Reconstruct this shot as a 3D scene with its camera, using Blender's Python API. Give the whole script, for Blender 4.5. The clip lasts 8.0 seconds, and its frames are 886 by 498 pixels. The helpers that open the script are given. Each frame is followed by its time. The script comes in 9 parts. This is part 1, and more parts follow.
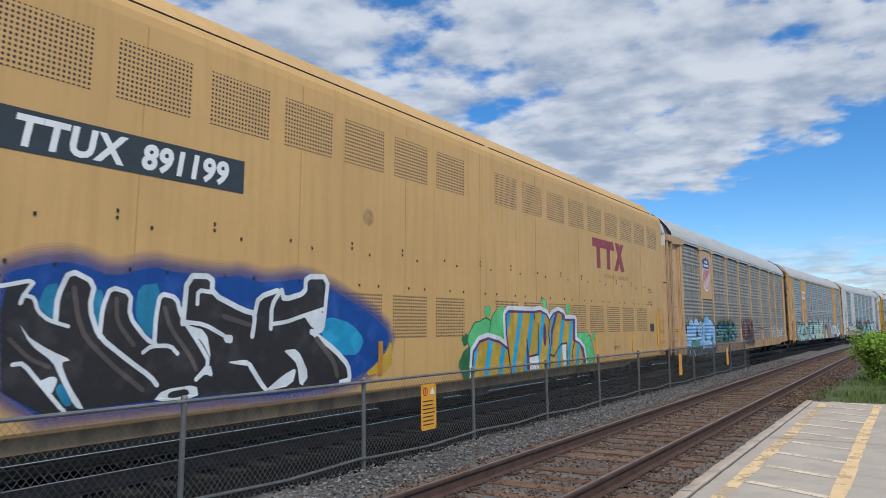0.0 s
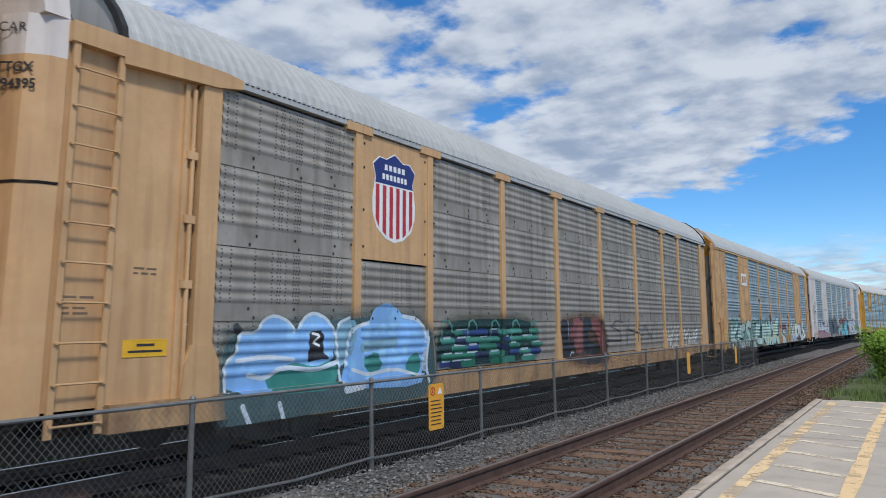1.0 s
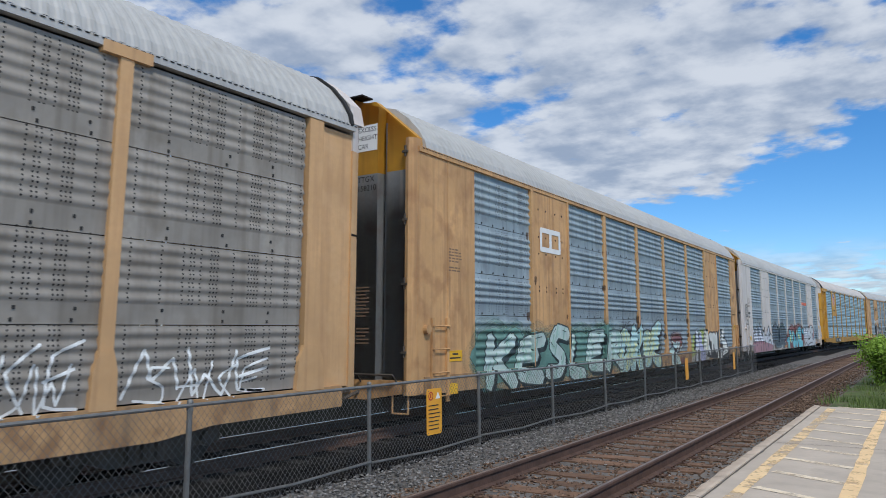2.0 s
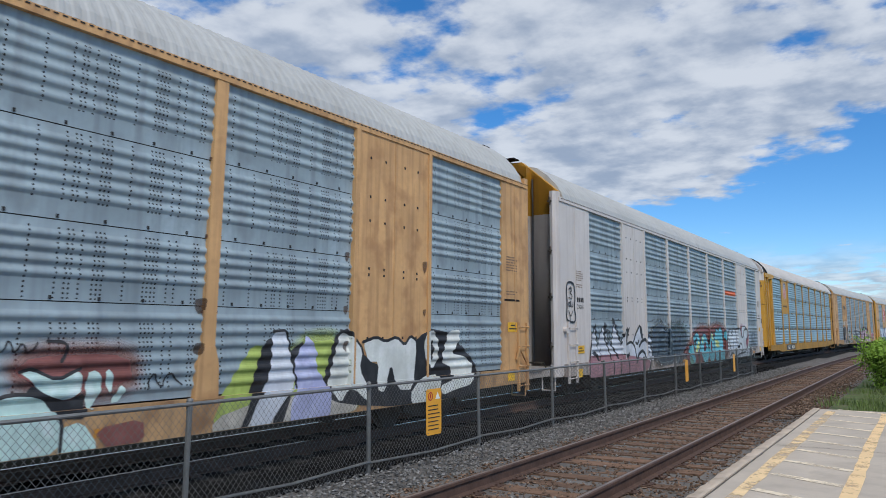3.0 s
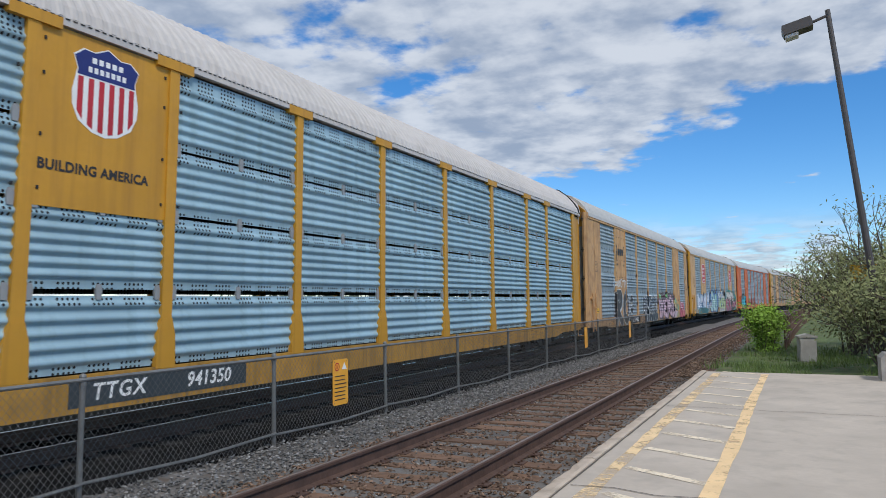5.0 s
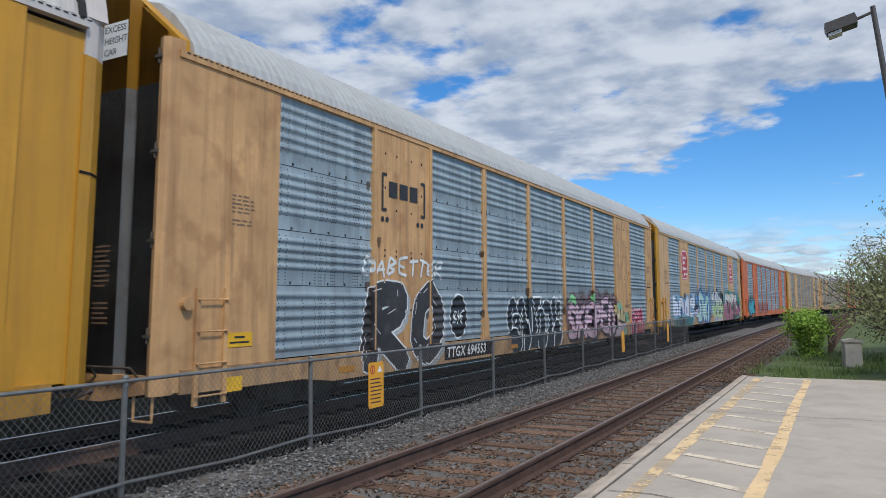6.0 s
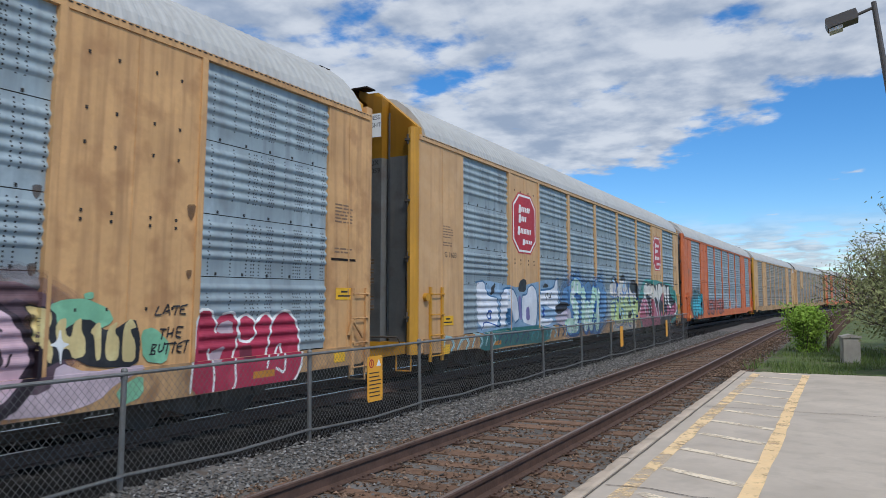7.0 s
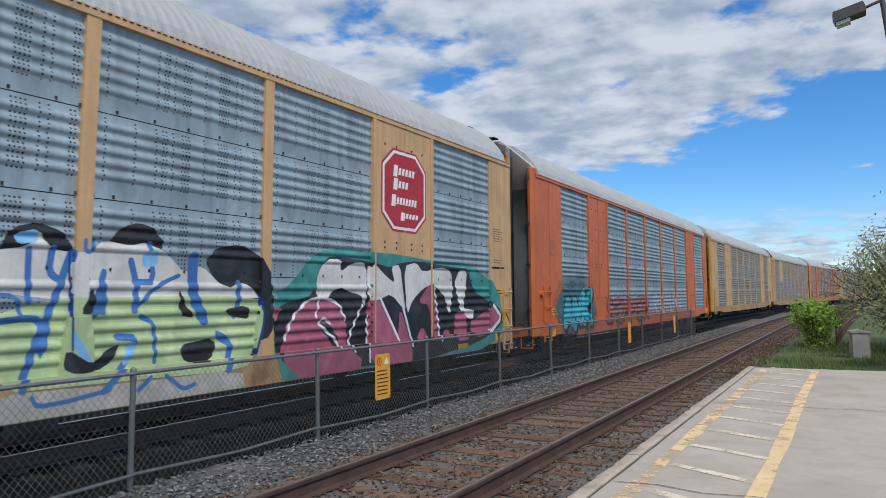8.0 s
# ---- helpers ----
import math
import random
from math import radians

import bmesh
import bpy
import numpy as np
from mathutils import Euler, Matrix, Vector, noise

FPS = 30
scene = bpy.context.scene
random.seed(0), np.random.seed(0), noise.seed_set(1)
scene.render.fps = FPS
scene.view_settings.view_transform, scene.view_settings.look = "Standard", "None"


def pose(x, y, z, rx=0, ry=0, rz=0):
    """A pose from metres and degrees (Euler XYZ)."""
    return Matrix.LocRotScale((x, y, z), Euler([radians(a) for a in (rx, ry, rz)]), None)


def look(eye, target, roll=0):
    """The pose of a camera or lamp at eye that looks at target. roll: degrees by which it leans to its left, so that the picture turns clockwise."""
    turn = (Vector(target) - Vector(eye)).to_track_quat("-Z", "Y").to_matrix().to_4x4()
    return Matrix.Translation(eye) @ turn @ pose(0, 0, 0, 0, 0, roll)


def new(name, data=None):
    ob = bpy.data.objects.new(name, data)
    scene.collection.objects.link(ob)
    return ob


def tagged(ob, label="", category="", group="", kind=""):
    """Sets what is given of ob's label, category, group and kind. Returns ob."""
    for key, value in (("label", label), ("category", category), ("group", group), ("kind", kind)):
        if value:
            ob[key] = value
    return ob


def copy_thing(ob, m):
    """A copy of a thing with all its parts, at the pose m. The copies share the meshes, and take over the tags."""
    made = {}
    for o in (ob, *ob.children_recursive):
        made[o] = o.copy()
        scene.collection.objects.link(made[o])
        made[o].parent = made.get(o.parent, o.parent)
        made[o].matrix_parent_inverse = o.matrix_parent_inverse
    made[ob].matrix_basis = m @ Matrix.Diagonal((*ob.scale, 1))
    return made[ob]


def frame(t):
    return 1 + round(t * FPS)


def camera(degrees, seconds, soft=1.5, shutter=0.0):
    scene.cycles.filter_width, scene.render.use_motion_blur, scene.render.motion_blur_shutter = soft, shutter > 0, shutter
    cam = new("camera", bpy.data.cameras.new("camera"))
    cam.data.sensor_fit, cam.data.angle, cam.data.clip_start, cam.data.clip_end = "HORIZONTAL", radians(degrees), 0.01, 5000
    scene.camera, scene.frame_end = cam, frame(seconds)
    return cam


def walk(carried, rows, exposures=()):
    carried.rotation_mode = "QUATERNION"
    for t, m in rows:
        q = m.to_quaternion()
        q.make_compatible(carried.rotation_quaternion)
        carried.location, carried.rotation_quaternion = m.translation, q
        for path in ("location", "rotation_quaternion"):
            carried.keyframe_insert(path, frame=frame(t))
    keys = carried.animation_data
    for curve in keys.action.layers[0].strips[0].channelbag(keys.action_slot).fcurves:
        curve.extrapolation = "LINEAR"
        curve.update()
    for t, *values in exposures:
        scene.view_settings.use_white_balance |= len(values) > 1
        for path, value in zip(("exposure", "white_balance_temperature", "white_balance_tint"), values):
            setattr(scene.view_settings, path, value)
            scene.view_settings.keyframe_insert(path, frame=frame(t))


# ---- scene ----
cam = camera(62.0, 8.0, soft=0.65, shutter=0.3)
# the phone reads its picture row by row, so fast things lean
scene.cycles.rolling_shutter_type, scene.cycles.rolling_shutter_duration = "TOP", 0.1
PATH = [  # t, yaw, pitch, roll; the camera stands on the platform
    (0.0, 32.5, 6.13, 0.6), (0.5, 32.99, 6.1, 0.91), (1.0, 33.06, 6.11, 0.83), (1.5, 32.96, 6.37, 0.73), (2.8, 33.0, 6.48, 0.3), (3.0, 32.94, 6.49, 0.21),
    (3.2, 32.25, 6.1, 0.1), (3.4, 30.84, 5.6, -0.02), (3.5, 29.9, 5.39, -0.02), (3.6, 28.6, 5.1, 0.1), (3.8, 26.56, 4.55, 0.4), (4.0, 25.14, 4.33, 0.61),
    (4.2, 24.42, 4.28, 0.63), (4.5, 24.25, 4.24, 0.64), (5.0, 25.73, 4.12, 0.74), (5.2, 26.8, 4.15, 0.74), (6.3, 28.5, 4.42, 0.64), (6.5, 28.41, 4.38, 0.62),
    (7.0, 28.39, 3.96, 0.44), (7.5, 28.59, 3.73, 0.65), (8.0, 28.94, 3.78, 0.82)]
CAM_Z = 1.68
walk(cam, [(t, pose(0, 0, CAM_Z, 90 + p, r, w)) for t, w, p, r in PATH], [(0.0, -0.12, 6100.0, 10.0), (8.0, -0.12, 6100.0, 10.0)])

# ---------------------------------------------------------------- light
SUN_EL, SUN_AZ = 50.0, 125.0   # azimuth: clockwise from +y


def make_world():
    w = bpy.data.worlds.new("sky")
    scene.world = w
    w.use_nodes = True
    nt = w.node_tree
    nt.nodes.clear()
    N, L = nt.nodes.new, nt.links.new

    def math_(op, a, b=None, clamp=False):
        n = N("ShaderNodeMath")
        n.operation, n.use_clamp = op, clamp
        for k, v in enumerate((a, b)):
            if v is None:
                continue
            if isinstance(v, (int, float)):
                n.inputs[k].default_value = v
            else:
                L(v, n.inputs[k])
        return n.outputs[0]

    def ramp(v, a, b):
        n = N("ShaderNodeMapRange")
        n.interpolation_type = "SMOOTHSTEP"
        n.inputs["From Min"].default_value, n.inputs["From Max"].default_value = a, b
        L(v, n.inputs["Value"])
        return n.outputs[0]
    sky = N("ShaderNodeTexSky")
    sky.sky_type, sky.sun_disc = "NISHITA", False
    sky.sun_elevation, sky.sun_rotation = radians(SUN_EL), radians(SUN_AZ)
    sky.air_density, sky.dust_density, sky.ozone_density = 0.9, 0.0, 5.0
    tc = N("ShaderNodeTexCoord")
    sep = N("ShaderNodeSeparateXYZ")
    L(tc.outputs["Generated"], sep.inputs[0])
    x, y, z = sep.outputs
    zz = math_("ADD", math_("MAXIMUM", z, 0.0), 0.14)
    comb = N("ShaderNodeCombineXYZ")
    L(math_("DIVIDE", x, zz), comb.inputs[0])
    L(math_("DIVIDE", y, zz), comb.inputs[1])

    def noise_(scale, detail, rough, vec, off=0.0):
        m = N("ShaderNodeMapping")
        m.inputs["Location"].default_value = (off, off * 0.7, off)
        L(vec, m.inputs["Vector"])
        n = N("ShaderNodeTexNoise")
        n.inputs["Scale"].default_value, n.inputs["Detail"].default_value, n.inputs["Roughness"].default_value = scale, detail, rough
        L(m.outputs[0], n.inputs["Vector"])
        return n.outputs["Fac"]
    big = noise_(0.9, 2, 0.5, comb.outputs[0], 3.1)
    fine = noise_(4.6, 8, 0.54, comb.outputs[0], 7.7)
    body = math_("ADD", math_("MULTIPLY", big, 0.50), math_("SUBTRACT", math_("MULTIPLY", fine, 0.95), 0.225))
    # the cloud deck ends towards the far end of the line, with a clear band above the horizon
    edge = math_("SUBTRACT", z, math_("MULTIPLY", x, 0.20))
    deck = ramp(edge, 0.20, 0.275)
    thin = math_("MULTIPLY", ramp(x, -0.12, 0.2), 0.07)
    dens = math_("SUBTRACT", math_("ADD", body, math_("MULTIPLY", math_("SUBTRACT", deck, 0.58), 0.33)), thin)
    high = ramp(dens, 0.41, 0.57)
    low = math_("MULTIPLY", math_("SUBTRACT", 1.0, ramp(z, 0.055, 0.115)), ramp(fine, 0.40, 0.58))
    mask = math_("MULTIPLY", math_("MAXIMUM", high, math_("MULTIPLY", low, 0.85)), 0.94)
    # puffs are bright on the side that faces the sun
    tilt = N("ShaderNodeMapping")
    tilt.inputs["Location"].default_value = (0.07, -0.05, 0.0)
    L(comb.outputs[0], tilt.inputs["Vector"])
    lit = noise_(4.6, 8, 0.54, tilt.outputs[0], 7.7)
    relief = math_("MULTIPLY", math_("SUBTRACT", fine, lit), 0.8)
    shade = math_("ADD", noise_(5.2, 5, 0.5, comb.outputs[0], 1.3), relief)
    cc = N("ShaderNodeMix")
    cc.data_type = "RGBA"
    cc.inputs["A"].default_value, cc.inputs["B"].default_value = (0.46, 0.54, 0.67, 1), (0.95, 0.98, 1.02, 1)
    L(ramp(shade, 0.22, 0.74), cc.inputs["Factor"])
    b1, b2, mix, out = N("ShaderNodeBackground"), N("ShaderNodeBackground"), N("ShaderNodeMixShader"), N("ShaderNodeOutputWorld")
    hs = N("ShaderNodeHueSaturation")
    hs.inputs["Saturation"].default_value = 1.24
    L(sky.outputs[0], hs.inputs["Color"])
    L(hs.outputs[0], b1.inputs["Color"])
    b1.inputs["Strength"].default_value = 0.15
    L(cc.outputs["Result"], b2.inputs["Color"])
    b2.inputs["Strength"].default_value = 0.79
    L(mask, mix.inputs[0])
    L(b1.outputs[0], mix.inputs[1])
    L(b2.outputs[0], mix.inputs[2])
    L(mix.outputs[0], out.inputs["Surface"])


make_world()
sun = new("sun", bpy.data.lights.new("sun", "SUN"))
sun.data.energy, sun.data.angle, sun.data.color = 2.6, radians(8), (1.0, 0.93, 0.84)
_a, _e = radians(SUN_AZ), radians(SUN_EL)
sun.matrix_world = look((30 * math.sin(_a) * math.cos(_e), 30 * math.cos(_a) * math.cos(_e), 30 * math.sin(_e)), (0, 0, 0))


# ---------------------------------------------------------------- materials
def mat(name, col, rough=0.6, metal=0.0, var=0.12, scale=1.5, bump=0.0, streak=None, amount=0.35, dots=None, spot=None, spots=0.3, per=0.0, island=0.0, wear=None):
    """Paint, metal, stone: two scales of tone, streaks that run down, patches, rows of small holes, tone by piece, paint worn away."""
    m = bpy.data.materials.new(name)
    m.use_nodes = True
    nt = m.node_tree
    N, L = nt.nodes.new, nt.links.new
    bsdf = nt.nodes["Principled BSDF"]
    tc = N("ShaderNodeTexCoord")
    vec = tc.outputs["Object"]

    def noise_(sc, detail=4, stretch=(1, 1, 1)):
        mp = N("ShaderNodeMapping")
        mp.inputs["Scale"].default_value = stretch
        L(vec, mp.inputs["Vector"])
        n = N("ShaderNodeTexNoise")
        n.inputs["Scale"].default_value, n.inputs["Detail"].default_value = sc, detail
        L(mp.outputs[0], n.inputs["Vector"])
        return n.outputs["Fac"]

    def rng(v, a, b, lo=0.0, hi=1.0):
        n = N("ShaderNodeMapRange")
        for k, q in (("From Min", a), ("From Max", b), ("To Min", lo), ("To Max", hi)):
            n.inputs[k].default_value = q
        L(v, n.inputs["Value"])
        return n.outputs[0]

    def op(o, a, b=0.0):
        n = N("ShaderNodeMath")
        n.operation = o
        for k, v in enumerate((a, b)):
            if isinstance(v, (int, float)):
                n.inputs[k].default_value = v
            else:
                L(v, n.inputs[k])
        return n.outputs[0]

    def mixc(f, a, b):
        n = N("ShaderNodeMix")
        n.data_type = "RGBA"
        for k, v in (("Factor", f), ("A", a), ("B", b)):
            if isinstance(v, (int, float)):
                n.inputs[k].default_value = v
            elif isinstance(v, tuple):
                n.inputs[k].default_value = (*v[:3], 1)
            else:
                L(v, n.inputs[k])
        return n.outputs["Result"]
    dark = tuple(c * (1 - var) for c in col)
    lite = tuple(min(1, c * (1 + var)) for c in col)
    c = mixc(rng(noise_(scale), 0.32, 0.68), dark, lite)
    c = mixc(rng(noise_(scale * 14, 3), 0.35, 0.7, 0.0, 0.35), c, tuple(q * (1 - 1.2 * var) for q in col))
    if per:
        info = N("ShaderNodeObjectInfo")
        c = mixc(rng(info.outputs["Random"], 0, 1, 0.0, per), c, tuple(q * 0.45 for q in col))
    if island:
        geo = N("ShaderNodeNewGeometry")
        c = mixc(rng(geo.outputs["Random Per Island"], 0, 1, 0.0, island), c, tuple(q * 0.25 for q in col))
        c = mixc(op("GREATER_THAN", geo.outputs["Random Per Island"], 0.82), c, tuple(min(1, q * 1.4) for q in col))
    if streak:
        c = mixc(rng(noise_(1.0, 5, (7, 7, 0.45)), 0.48, 0.72, 0.0, amount), c, streak)
    if spot:
        c = mixc(rng(noise_(scale * 2.3, 6), 0.52, 0.66, 0.0, spots), c, spot)
    if dots:
        colp, rowp, rad, run = dots
        sep = N("ShaderNodeSeparateXYZ")
        L(vec, sep.inputs[0])
        fy = op("SUBTRACT", op("FRACT", op("DIVIDE", sep.outputs[1], colp)), 0.5)
        fz = op("SUBTRACT", op("FRACT", op("DIVIDE", sep.outputs[2], rowp)), 0.5)
        dy, dz = op("MULTIPLY", fy, colp), op("MULTIPLY", fz, rowp)
        r2 = op("ADD", op("MULTIPLY", dy, dy), op("MULTIPLY", dz, dz))
        hole = op("LESS_THAN", r2, rad * rad)
        if run < 0:
            f = op("FRACT", op("DIVIDE", op("SUBTRACT", sep.outputs[2], 0.90), -run))
            hole = op("MULTIPLY", hole, op("GREATER_THAN", op("ABSOLUTE", op("SUBTRACT", f, 0.47)), 0.345))
            hole = op("MULTIPLY", hole, op("LESS_THAN", op("FRACT", op("DIVIDE", sep.outputs[1], 0.46)), 0.72))
        if run > 0:
            # tall columns of holes at uneven spacing, none along the flat foot of each sheet
            wn = N("ShaderNodeTexWhiteNoise")
            wn.noise_dimensions = "1D"
            L(op("FLOOR", op("DIVIDE", sep.outputs[1], colp)), wn.inputs["W"])
            hole = op("MULTIPLY", hole, op("LESS_THAN", wn.outputs["Value"], run))
            hole = op("MULTIPLY", hole, op("GREATER_THAN", op("FRACT", op("DIVIDE", op("SUBTRACT", sep.outputs[2], 0.79), 1.015)), 0.24))
        c = mixc(hole, c, (0.02, 0.02, 0.02))
    L(c, bsdf.inputs["Base Color"])
    bsdf.inputs["Metallic"].default_value = metal
    L(rng(noise_(scale * 5, 3), 0.3, 0.7, max(0.05, rough - 0.1), min(1, rough + 0.1)), bsdf.inputs["Roughness"])
    if wear:
        gone = op("ADD", op("MULTIPLY", noise_(wear[0], 6), 0.65), op("MULTIPLY", noise_(wear[0] * 7, 4), 0.35))
        L(rng(gone, wear[1] - 0.05, wear[1] + 0.05, 1.0, wear[2]), bsdf.inputs["Alpha"])
    if bump:
        b = N("ShaderNodeBump")
        b.inputs["Strength"].default_value, b.inputs["Distance"].default_value = 0.5, bump
        L(noise_(scale * 10, 5), b.inputs["Height"])
        L(b.outputs[0], bsdf.inputs["Normal"])
    return m


RUST = (0.16, 0.075, 0.035)
GRIME = (0.10, 0.085, 0.07)
